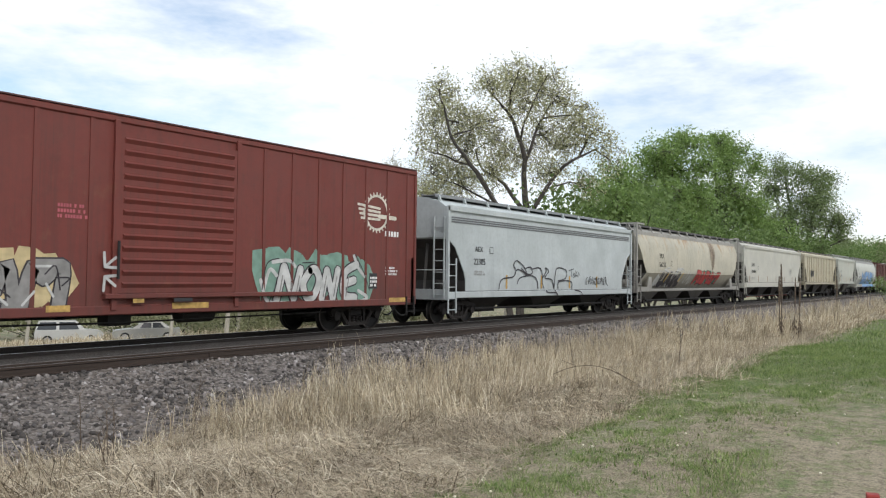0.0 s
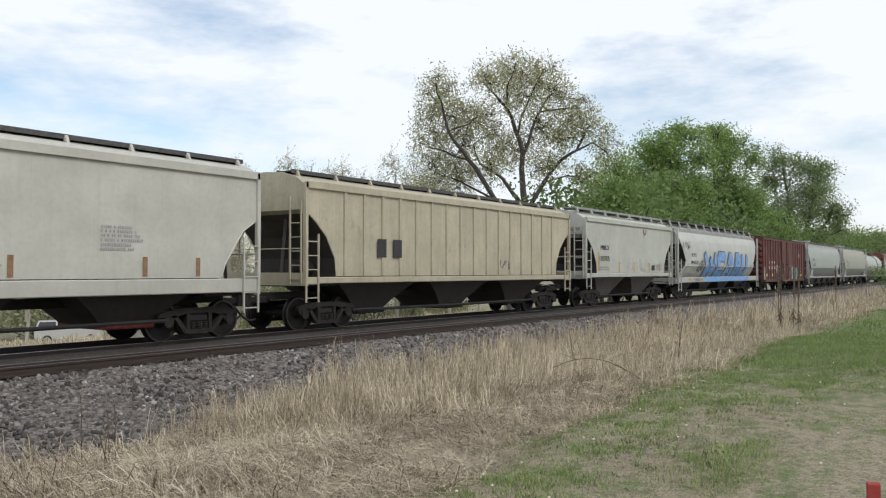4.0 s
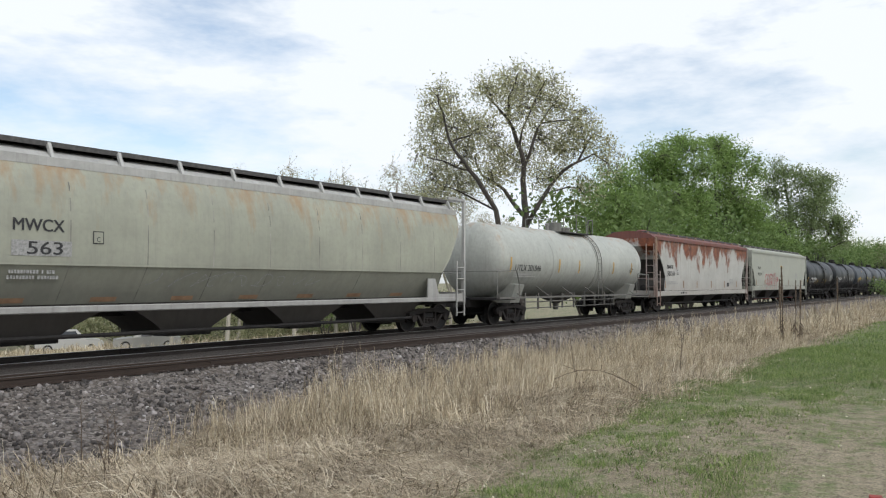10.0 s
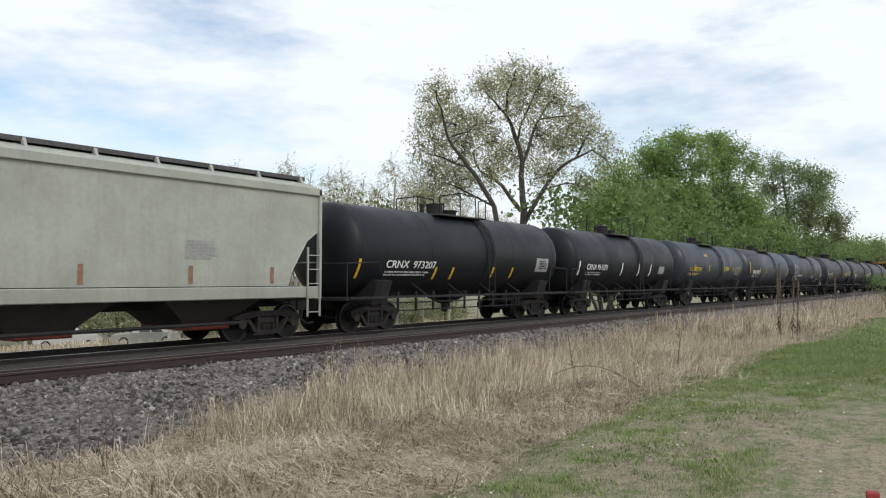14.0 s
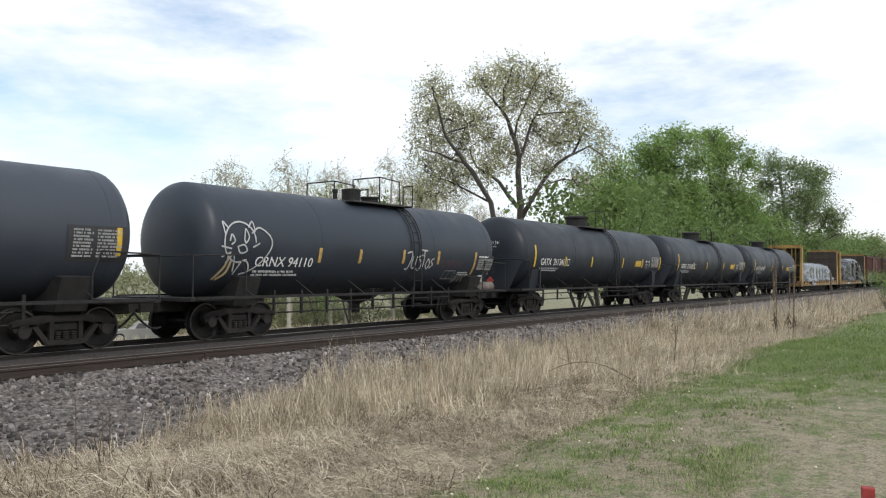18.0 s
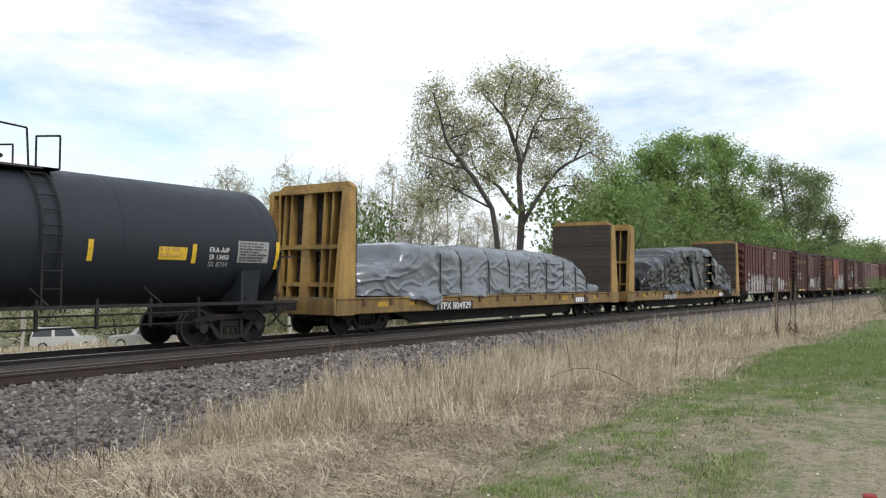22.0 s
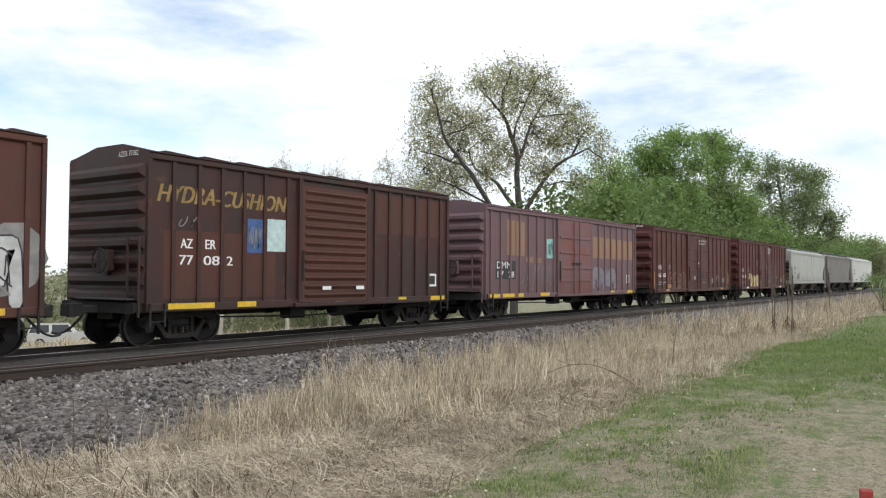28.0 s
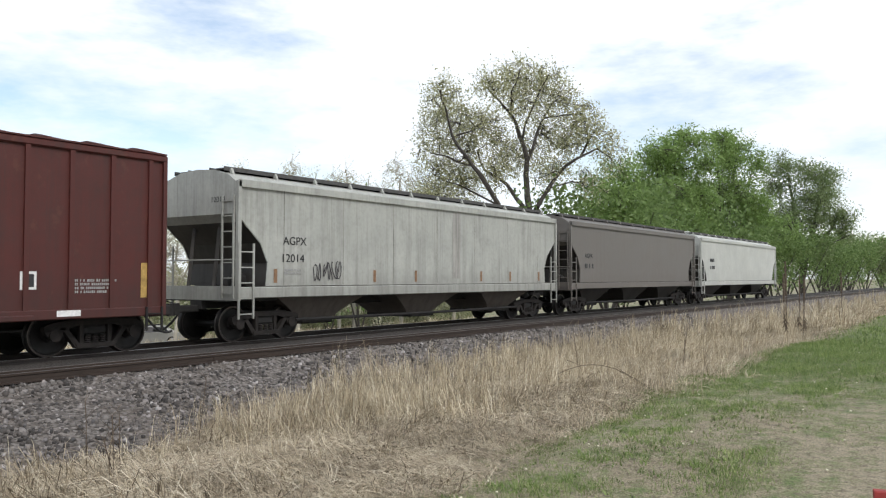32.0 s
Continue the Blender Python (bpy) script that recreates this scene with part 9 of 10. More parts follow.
        for word, z in (("FRA-AIP", 2.27), ("SR 13450", 2.1), ("SR 8754", 1.93)):
            letters(c, word, 5.0, z + 0.12, 5.58, z, WHITE_INK if z > 2 else GREY_INK, (1.48, 2.5))
        patch(c, "data_board", 5.85, 2.58, 6.85, 2.05, GREY_INK, (1.48, 2.5))
        stencil(c, 5.9, 2.54, 0.9, 7, BLACK_INK, 37 + k, 0.042, (1.484, 2.5), gap=0.65)
        patch(c, "number_box", -4.25, 2.32, -4.0, 2.03, WHITE_INK, (1.48, 2.5))
        patch(c, "number_box", -4.22, 2.29, -4.03, 2.06, gry, (1.484, 2.5))
        end_letters(c, "GATX " + num, -8.31, -0.47, 0.45, 2.84, 2.97, WHITE_INK)
        bars = Mb()
        for z, a, b in ((2.72, 0.44, -0.36), (2.62, 0.44, -0.1)):
            y = a
            while y > b:
                bars.box(-8.325, -8.318, y - 0.06, y, z, z + 0.05)
                y -= 0.09
        for z in (1.72, 1.65, 1.58, 1.51):
            bars.box(-8.386, -8.38, 0.02 if z > 1.55 else 0.2, 0.55, z, z + 0.035)
        part("stencilling", bars, GREY_INK, c, "small white stencilled lines")
        diamond = Mb().box(-8.39, -8.378, -0.12, 0.12, -0.12, 0.12)
        diamond.v = [(x, (y + z) * 0.707 - 0.1, (z - y) * 0.707 + 1.4) for x, y, z in diamond.v]
        part("hazard_placard", diamond, S_RED, c, "red diamond hazard placard")


# ---- bulkhead flat cars with sheeted loads ----
def tarp_mesh(L0, L1, top, shoulder, hem, width, straps, seed, deep=0.05, openings=(), f=1.0, sharp=5.5, skew=0.0):
    """A sheet over a stacked load: near side, rounded shoulder, top and far side, with creases between the straps."""
    nx, nt = int((L1 - L0) / 0.05), 72
    vs, alive = [], []

    def ridge(v):
        r = max(0.0, 1 - abs(noise.noise(v)) * sharp)
        return r * (0.4 + 0.6 * r)

    for i in range(nx + 1):
        x = L0 + (L1 - L0) * i / nx
        pull = max([0.0] + [math.exp(-((x - q) / 0.1) ** 2) for q in straps])
        zt, zs, zh = top(x), shoulder(x), hem(x)
        end = min(1.0, (x - L0) / 0.5, (L1 - x) / 0.5)
        w = width * (0.75 + 0.25 * math.sqrt(max(0.0, end)))
        for j in range(nt + 1):
            t = j / nt
            if t < 0.4:
                k = t / 0.4
                y, z, n = -w, zh + (zs - zh) * k, (0, -1, 0.1)
            elif t < 0.56:
                k = (t - 0.4) / 0.16 * math.pi / 2
                y, z, n = -w + 0.55 * (1 - math.cos(k)), zs + (zt - zs) * math.sin(k), (0, -math.cos(k), math.sin(k))
            elif t < 0.8:
                k = (t - 0.56) / 0.24
                y, z, n = (-w + 0.55) * (1 - k) + (w - 0.4) * k, zt, (0, 0, 1)
            else:
                k = (t - 0.8) / 0.2
                y, z, n = w - 0.4 * (1 - min(1.0, k * 3)), zt + (1.15 - zt) * k, (0, 1, 0)
            side = 1.0 if t < 0.46 else 0.5 if f == 1.0 else 0.28
            big = noise.noise(Vector((x * 0.5 * f, seed, z * 0.7 * f)))
            u = x + 0.7 * noise.noise(Vector((x * 0.7, seed + 4, z * 0.9)))
            h = z + 0.45 * noise.noise(Vector((x * 0.8, seed + 9, z * 0.8)))
            patchy = 0.5 + noise.noise(Vector((x * 0.45, seed + 2, z * 0.6)))
            lying = ridge(Vector((u * 0.5 * f + seed, h * 2.6 * f * f, y * 0.8))) * (0.5 + patchy)
            slant = ridge(Vector((u * 1.0 * f + h * 1.3 * f, h * 0.4 + seed, y * 0.6))) * max(0.0, patchy)
            other = ridge(Vector((u * 1.2 * f - h * 1.0 * f + 7, h * 0.3, y * 0.6 + seed))) * max(0.0, 1 - patchy)
            upright = ridge(Vector((u * 1.6 * f + 3, h * 0.25, y * 0.4 + seed)))
            small = noise.noise(Vector((x * 3, y * 3, z * 4 + seed)))
            d = deep * (1.6 * big + 1.1 * lying * (1.0 if f == 1.0 else 0.55) + 1.0 * slant + 0.9 * other + (1.0 - f) * 5.0 * upright + 0.12 * small + 0.6) * side * (1 - 0.8 * pull) - 0.05 * pull
            if t < 0.4 and zh < 1.08:
                over = max(0.0, min(1.0, (1.4 - z) / 0.26)) * min(1.0, (1.08 - zh) / 0.06)
                y = y + over * (min(y, -HALF - 0.09) - y)
            if t < 0.08:
                d += 0.05 * math.sin(x * 6 + seed + 2 * math.sin(x * 1.3)) + 0.03
                z += 0.05 * noise.noise(Vector((x * 2.1, seed, 0)))
            lean = skew * (y + width) * max(0.0, 1 - (x - L0) / 2.6)
            vs.append((x + 0.03 * small + lean, y + n[1] * d, z + n[2] * d))
            alive.append(not any(a + 0.12 * noise.noise(Vector((z * 3, seed, a))) < x < b + 0.12 * noise.noise(Vector((z * 3, seed, b))) and t < 0.4 and z < h + 0.1 * noise.noise(Vector((x * 4, 0, seed))) for a, b, h in openings))
    n = nt + 1
    fs = [(i * n + j, i * n + j + 1, (i + 1) * n + j + 1, (i + 1) * n + j) for i in range(nx) for j in range(nt) if alive[i * n + j] and alive[(i + 1) * n + j + 1]]
    fs += [tuple(range(n)), tuple(nx * n + j for j in reversed(range(n)))]
    me = Mb().add(vs, fs).mesh("tarpaulin", True)
    me.set_sharp_from_angle(angle=radians(60))
    return me


def bulkhead(car, x, s, mat, wood):
    """s is the way out of the car; posts outside, wooden lining inside."""
    top = 4.3
    for sy in (-1, 1):
        y0, y1 = sorted((sy * (HALF - 0.16), sy * HALF))
        part("bulkhead_gusset", Mb().extrude_y([(x, 0.62), (x + s * 0.79, 0.62), (x + s * 0.72, 1.4), (x + s * 0.4, top), (x, top)], y0 - (0.008 if sy < 0 else 0), y1 + (0.008 if sy > 0 else 0)), mat, car)
    for y, h in ((-0.95, 0.03), (-0.62, 0.03), (0.05, 0.16), (0.72, 0.03), (1.0, 0.03)):
        part("bulkhead_post", Mb().extrude_y([(x + s * 0.1, 1.1), (x + s * 0.5, 1.1), (x + s * 0.3, top - 0.1), (x + s * 0.1, top - 0.1)], y - h, y + h), mat, car)
    part("bulkhead_beam", Mb().box(min(x, x + s * 0.42), max(x, x + s * 0.42), -HALF + 0.165, HALF - 0.165, top - 0.12, top + 0.02), mat, car)
    part("bulkhead_cap", Mb().extrude_x([(-HALF, top + 0.02), (HALF, top + 0.02), (HALF - 0.25, top + 0.2), (-HALF + 0.25, top + 0.2)], min(x - s * 0.1, x + s * 0.1), max(x - s * 0.1, x + s * 0.1)), mat, car)
    for z in (1.5, 2.6):
        part("bulkhead_beam", Mb().box(min(x, x + s * 0.45), max(x, x + s * 0.45), -HALF + 0.165, HALF - 0.165, z - 0.07, z + 0.05), mat, car)
    n = 16
    pm = Mb().chamfer(min(x, x - s * 0.1), max(x, x - s * 0.1), -HALF + 0.03, HALF - 0.03, 0.0, (top - 1.12) / n - 0.008, 0.008).mesh("lining_plank")
    for k in range(n):
        part("lining_plank", pm, wood, car, at=pose(s * 0.012 * math.sin(k * 5.1), 0.012 * math.sin(k * 2.3), 1.12 + (top - 1.12) * k / n))
    ladder(car, x + s * 0.62, 1.2, top - 0.1, mat, 0.42, -HALF + 0.2 if s > 0 else HALF - 0.64, along="y", name="end_ladder")


def flat_car(u0, u1, label, number, load_name, load_label, tarp, tarp_mat, straps, strap_mat):
    L = u1 - u0
    x0, x1 = -L / 2, L / 2
    car = enlist(tagged(new("bulkhead_flatcar"), label, "flat car", group="cars of the freight train"), u0, u1)
    yel = car_paint("weathered_yellow", (0.4, 0.25, 0.066), (0.05, 0.034, 0.021), 0.6, 0.55, 0.0, fade=(0.19, 0.108, 0.036), fade_amount=0.6, seed=60.0, spots=0.9, low=1.3)
    wood = Nodes("lining_wood", 0.9)
    g = wood.noise(3.0, wood.mapped((1, 1.2, 14)), 6, 0.65)
    tone = wood.mix(wood.random(), wood.mix(g, (0.012, 0.009, 0.007), (0.055, 0.043, 0.035)), wood.mix(g, (0.024, 0.018, 0.014), (0.1, 0.078, 0.064)))
    scrape = wood.ramp(wood.noise(1.0, wood.mapped((1, 1.5, 9), loc=(4, 0, 2)), 6, 0.7), [(0.56, 0.0), (0.72, 1.0)])
    wood.color(wood.mix(wood.math("MULTIPLY", scrape, 0.6), tone, (0.17, 0.145, 0.125))).bump(g, 0.5, 0.02)
    deck = plain("deck_boards", (0.1, 0.08, 0.065), 0.9, 0, 0.4, 4)
    for s in (-1, 1):
        lo, hi = sorted((s * (HALF + 0.0), s * (HALF - 0.12)))
        part("side_sill", Mb().chamfer(x0, x1, lo, hi, 0.64, 1.08, 0.02), yel, car)
        lo, hi = sorted((s * (HALF + 0.05), s * (HALF - 0.12)))
        part("sill_flange", Mb().box(x0, x1, lo, hi, 1.08, 1.11), yel, car)
        part("fish_belly", Mb().extrude_y([(x0 + 3.2, 0.7), (x0 + 4.4, 0.24), (x1 - 4.4, 0.24), (x1 - 3.2, 0.7)], s * 0.85 - 0.05, s * 0.85 + 0.05), BLACK, car)
        a, b = sorted((s * HALF, s * (HALF + 0.06)))
        sp = Mb().box(-0.07, 0.07, a, b, 0.88, 1.12).mesh("stake_pocket")
        for k in range(15):
            part("stake_pocket", sp, plain("rusty_pocket", (0.11, 0.06, 0.032)) if k == 0 and s < 0 else None, car, at=pose(x0 + 1.2 + (L - 2.4) * k / 14, 0, 0))
        for k in range(len(car.children)):
            if not car.children[k].data.materials:
                car.children[k].data.materials.append(yel)
        part("floor_sill", Mb().box(s * L / 2 - 0.1, s * L / 2 + 0.1, -HALF, HALF, 0.64, 1.1), yel, car)
    part("deck", Mb().box(x0, x1, -HALF + 0.1, HALF - 0.1, 1.04, 1.12), deck, car)
    part("centre_sill", Mb().box(x0, x1, -0.35, 0.35, 0.55, 1.0), BLACK, car)
    bulkhead(car, x0 + 0.78, -1, yel, wood.mat)
    bulkhead(car, x1 - 0.78, 1, yel, wood.mat)
    patch(car, "number_board", -5.3, 0.93, -2.95, 0.54 + 0.1, BLACK_INK, y=-HALF - 0.004)
    letters(car, number, -5.2, 0.9, -3.1, 0.67, WHITE_INK, y=-HALF - 0.01, bold=0.01)
    patch(car, "number_board", 5.2, 0.95, 6.6, 0.68, BLACK_INK, y=-HALF - 0.004)
    stencil(car, 5.3, 0.92, 1.2, 1, WHITE_INK, 3, 0.2, y=-HALF - 0.01)
    faded = plain("faded_patch", (0.4, 0.24, 0.03), 0.7, 0, 0.35, 9)
    for a in (-8.2, -6.6, 4.0, 7.2):
        patch(car, "reflector", a, 0.98, a + 0.5, 0.84, faded, y=-HALF - 0.005)
    running_gear(car, L, 1.9, 0.1)
    # sheeted load: its own thing, carried along with the same keys
    load = enlist(tagged(new(load_name), load_label, "tarpaulin load", group="sheeted loads"), u0, u1)
    part("tarpaulin", tarp, tarp_mat, load)
    top, sh = STRAP_TOP[load_name], SHOULDER[load_name]
    for x in straps:
        pts = [(x, -1.4, 1.08), (x, -1.375, sh(x) - 0.02), (x, -1.2, sh(x) + (top(x) - sh(x)) * 0.62), (x, -0.85, top(x) - 0.03), (x, 0.9, top(x) - 0.03), (x, 1.36, top(x) - 0.5), (x, 1.38, 1.1)]
        part("strap", Mb().pipe(pts, 0.025, 4), strap_mat, load)
    return load


def curve(stops):
    def f(x):
        for (a, za), (b, zb) in zip(stops, stops[1:]):
            if x <= b:
                k = max(0.0, min(1.0, (x - a) / (b - a)))
                k = k * k * (3 - 2 * k)
                return za + (zb - za) * k
        return stops[-1][1]
    return f


STRAP_TOP = {"grey_tarpaulin_load": curve([(-8.9, 2.05), (-7.9, 2.1), (-7.2, 2.2), (-6.7, 2.76), (-5.9, 2.84), (-3.8, 2.77), (-2.5, 2.87), (1.2, 2.83), (3.8, 2.78), (5.4, 2.66), (6.2, 2.3), (7.1, 1.55), (8.6, 1.45)]),
             "black_tarpaulin_load": curve([(-7.9, 1.5), (-7.7, 1.95), (-7.3, 2.15), (-6.6, 2.68), (-5.4, 2.86), (-4.4, 2.96), (-3.9, 3.12), (-3.1, 3.4), (-1.85, 3.6), (-0.4, 3.7), (2.9, 3.78), (4.2, 3.78), (4.7, 3.38), (5.5, 2.95), (6.6, 2.9), (7.2, 2.5), (8.0, 2.1), (8.9, 1.5)])}
SHOULDER = {"grey_tarpaulin_load": curve([(-8.9, 1.7), (-7.2, 1.9), (-6.6, 2.4), (-4.7, 2.5), (-3.4, 2.35), (-2.4, 2.5), (-1.6, 2.3), (1.4, 2.3), (2.9, 2.48), (4.5, 2.42), (5.6, 2.2), (6.4, 1.9), (7.2, 1.35), (8.6, 1.3)]),
            "black_tarpaulin_load": curve([(-7.8, 1.25), (-7.2, 1.6), (-6.6, 2.2), (-4.8, 2.6), (-2.8, 3.1), (2.4, 3.2), (4.2, 3.2), (5.0, 2.8), (6.8, 2.4), (8.2, 1.9), (8.9, 1.3)])}


def tarp_material(name, lo, hi, rough, shine=0.5):
    m = Nodes(name, rough)
    m.bsdf.inputs["Specular IOR Level"].default_value = shine
    f = m.noise(1.6, detail=6)
    m.color(m.mix(f, lo, hi))

    def creases(scale, stretch):
        n = m.noise(scale, m.mapped(stretch), 2, 0.4)
        return m.ramp(m.math("ABSOLUTE", m.math("SUBTRACT", n, 0.5)), [(0.0, 1.0), (0.06, 0.25), (0.16, 0.0)])

    m.bump(m.math("ADD", creases(1.2, (1.0, 1, 1.9)), m.math("MULTIPLY", creases(2.6, (0.7, 1, 1.5)), 0.5)), 0.14, 0.05)
    return m.mat


def make_flats():
    gs = [-4.7, -3.45, -1.6, -0.1, 1.44, 2.92, 4.46, 5.66, 6.81]
    silver = tarp_material("silver_tarp", (0.085, 0.097, 0.11), (0.185, 0.203, 0.224), 0.2, 0.7)
    black = tarp_material("black_tarp", (0.005, 0.005, 0.006), (0.012, 0.0125, 0.014), 0.24, 0.36)
    name = "grey_tarpaulin_load"
    flat_car(364.45, 384.45, "weathered yellow bulkhead flat car with wood-lined ends", "TTPX 804929", name, "silver-grey tarpaulin strapped over a long load",
             tarp_mesh(-8.8, 8.5, STRAP_TOP[name], SHOULDER[name], curve([(-8.8, 1.16), (-7.0, 1.14), (-6.5, 1.02), (-5.1, 0.8), (-4.8, 1.12), (-2.4, 1.05), (-0.7, 1.14), (8.5, 1.15)]), 1.37, gs, 3.0), silver, gs, BLACK)
    name = "black_tarpaulin_load"
    load = flat_car(385.75, 406.1, "weathered yellow bulkhead flat car with wood-lined ends", "TTPX 804378", name, "torn black tarpaulin draped over wrapped stacks",
                    tarp_mesh(-7.85, 8.8, STRAP_TOP[name], SHOULDER[name], curve([(-8.5, 1.14), (-4.7, 1.1), (-3.8, 0.96), (-3.4, 1.06), (-0.6, 0.98), (1.6, 1.13), (5.4, 1.14), (6.2, 0.98), (7.0, 0.62), (7.3, 0.7), (7.8, 1.0), (8.2, 1.13), (8.8, 1.15)]), 1.4,
                              [-4.6], 7.0, 0.06, [(-0.25, 0.55, 2.4), (2.5, 4.2, 3.2)], f=0.8, sharp=8.0, skew=0.42), black, [], BLACK)
    wrap = plain("wrapped_package", (0.016, 0.016, 0.018), 0.45, 0, 0.3, 3)
    for x0, x1 in ((-1.2, 1.4), (1.45, 4.4)):
        for k in range(4):
            part("wrapped_package", Mb().chamfer(x0, x1, -1.26, 1.2, 1.14 + k * 0.52, 1.63 + k * 0.52, 0.03), wrap, load, "black wrapped package")
    batten = plain("pale_batten", (0.42, 0.33, 0.2), 0.9)
    for x, z in ((2.7, 1.2), (3.5, 1.66), (3.9, 2.18), (3.4, 2.7), (0.4, 1.2), (-4.4, 1.12), (4.3, 2.72)):
        part("batten", Mb().box(x, x + 0.28, -1.44, -1.1, z - 0.05, z + 0.05), batten, load)
    for x in (3.1, 3.75):
        part("strap", Mb().box(x, x + 0.05, -1.275, -1.262, 1.12, 3.2), BLACK, load)
    # torn silver-lined flaps hanging at the openings
    lining = tarp_material("tarp_lining", (0.06, 0.064, 0.07), (0.22, 0.23, 0.245), 0.3)
    fl = Mb()
    line = flowing([(-0.6, 3.1), (-0.15, 2.75), (0.2, 2.3), (0.35, 1.75), (0.6, 1.18)], 8)
    m = len(line)
    for i, (x, z) in enumerate(line):
        k = i / (m - 1)
        w = 0.25 + 0.3 * k
        for j in range(7):
            q = j / 6 - 0.5
            fl.v.append((x + q * w + 0.03 * math.sin(9 * k + j), -1.52 - 0.07 * math.sin(q * 7 + 5 * k) - 0.04 * math.sin(14 * k + 2 * j), z + q * w * 0.35 + 0.02 * math.sin(17 * k + j)))
    fl.f += [(i * 7 + j, i * 7 + j + 1, (i + 1) * 7 + j + 1, (i + 1) * 7 + j) for i in range(m - 1) for j in range(6)]
    part("torn_flap", fl, lining, load, "torn silver-lined tarpaulin flap", smooth=True)
    # a corner folded back to a point
    fl = Mb()
    n = 14
    for i in range(n + 1):
        k = i / n
        top, low = (3.9 + 1.22 * k, 3.3 - 1.06 * k), (3.95 + 1.17 * k, 1.38 + 0.86 * k)
        for j in range(n + 1):
            q = j / n
            x, z = top[0] + (low[0] - top[0]) * q, top[1] + (low[1] - top[1]) * q
            r = abs(noise.noise(Vector((x * 1.3 + z, z * 0.8, 3.0))))
            fl.v.append((x + 0.06 * noise.noise(Vector((z * 3, k, 1.0))), -1.56 - 0.1 * math.sin(math.pi * q) * (1 - k) - 0.12 * max(0.0, 1 - 6 * r) - 0.05 * k, z + 0.05 * noise.noise(Vector((x * 3, q, 5.0)))))
    fl.f += [(i * (n + 1) + j, i * (n + 1) + j + 1, (i + 1) * (n + 1) + j + 1, (i + 1) * (n + 1) + j) for i in range(n) for j in range(n)]
    part("torn_flap", fl, lining, load, "tarpaulin corner folded back, silver inside", smooth=True)


make_tanks()
make_flats()


# ---- parked vehicles beyond the track, posts and stalks ----
def make_small():
    white = plain("car_white", (0.46, 0.46, 0.44), 0.3, 0.0, 0.05)
    silver = plain("car_silver", (0.34, 0.335, 0.31), 0.35, 0.2, 0.05)
    glass = Nodes("dark_window", 0.1)
    glass.color((0.03, 0.035, 0.04))
    tyre = plain("tyre", (0.02, 0.02, 0.02), 0.9)
    rimm = plain("alloy_rim", (0.4, 0.4, 0.4), 0.4, 0.7)

    def vehicle(name, label, at, body, belt, roof, cab, nose, paint):
        v = tagged(new(name), label, "car", group="parked vehicles")
        w = 0.88
        part("body", Mb().extrude_y(body, -w, w), paint, v)
        c0, c1, c2, c3 = cab
        part("cabin", Mb().add([(c0, -w + 0.04, belt), (c3, -w + 0.04, belt), (c2, -w + 0.2, roof), (c1, -w + 0.2, roof), (c0, w - 0.04, belt), (c3, w - 0.04, belt), (c2, w - 0.2, roof), (c1, w - 0.2, roof)],
                               [(0, 1, 2, 3), (7, 6, 5, 4), (0, 3, 7, 4), (1, 5, 6, 2), (3, 2, 6, 7)]), paint, v)
        for k in range(2):
            a, b = c1 + (c2 - c1) * (0.04 + 0.5 * k), c1 + (c2 - c1) * (0.46 + 0.5 * k)
            part("side_window", Mb().add([(a - (0.25 if k == 0 else 0), -w + 0.035, belt + 0.06), (b + (0.3 if k else 0), -w + 0.035, belt + 0.06), (b, -w + 0.17, roof - 0.08), (a, -w + 0.17, roof - 0.08)], [(0, 1, 2, 3)]), glass.mat, v)
        part("windscreen", Mb().add([(c0 - 0.01, -w + 0.1, belt + 0.04), (c0 - 0.01, w - 0.1, belt + 0.04), (c1 - 0.03, w - 0.25, roof - 0.05), (c1 - 0.03, -w + 0.25, roof - 0.05)], [(0, 1, 2, 3)]), glass.mat, v)
        for x in nose:
            for s in (-1, 1):
                wh = part("wheel", Mb().lathe([(0.2, -0.1), (0.33, -0.1), (0.35, -0.06), (0.35, 0.06), (0.33, 0.1), (0.2, 0.1)], "y", 18, (x, s * (w - 0.08), 0.35)), tyre, v)
                part("rim", Mb().lathe([(0.19, -0.11), (0.22, -0.105), (0.22, 0.105), (0.19, 0.11)], "y", 14, (x, s * (w - 0.08), 0.35)), rimm, wh)
        part("lamp", Mb().box(body[0][0] - 0.015, body[0][0] + 0.05, -w + 0.08, -w + 0.4, 0.68, 0.82), rimm, v)
        part("lamp", Mb().box(body[0][0] - 0.015, body[0][0] + 0.05, w - 0.4, w - 0.08, 0.68, 0.82), rimm, v)
        v.matrix_basis = at

    sedan = [(-2.25, 0.3), (-2.3, 0.62), (-2.1, 0.82), (-0.9, 0.95), (1.5, 0.98), (2.25, 0.92), (2.3, 0.4), (2.2, 0.26), (-2.0, 0.24)]
    vehicle("sedan_car", "silver saloon car parked in the dry grass", pose(35.6, 51.2, -3.3, 0, 0, -34), sedan, 0.94, 1.44, (-1.0, -0.25, 0.95, 1.75), (-1.45, 1.4), silver)
    wagon = [(-2.35, 0.4), (-2.4, 0.8), (-2.3, 1.05), (1.1, 1.08), (2.1, 1.0), (2.4, 0.8), (2.42, 0.45), (2.2, 0.34), (-2.2, 0.34)]
    vehicle("estate_van", "white estate van parked in the dry grass", pose(34.4, 59.3, -3.87, 0, 0, -28), wagon, 1.06, 1.76, (-2.35, -2.1, 0.5, 1.15), (-1.5, 1.5), white)
    # low mound of pale earth
    heap = Mb()
    rings = [(1.0, 0.0), (0.75, 0.35), (0.45, 0.62), (0.15, 0.75)]
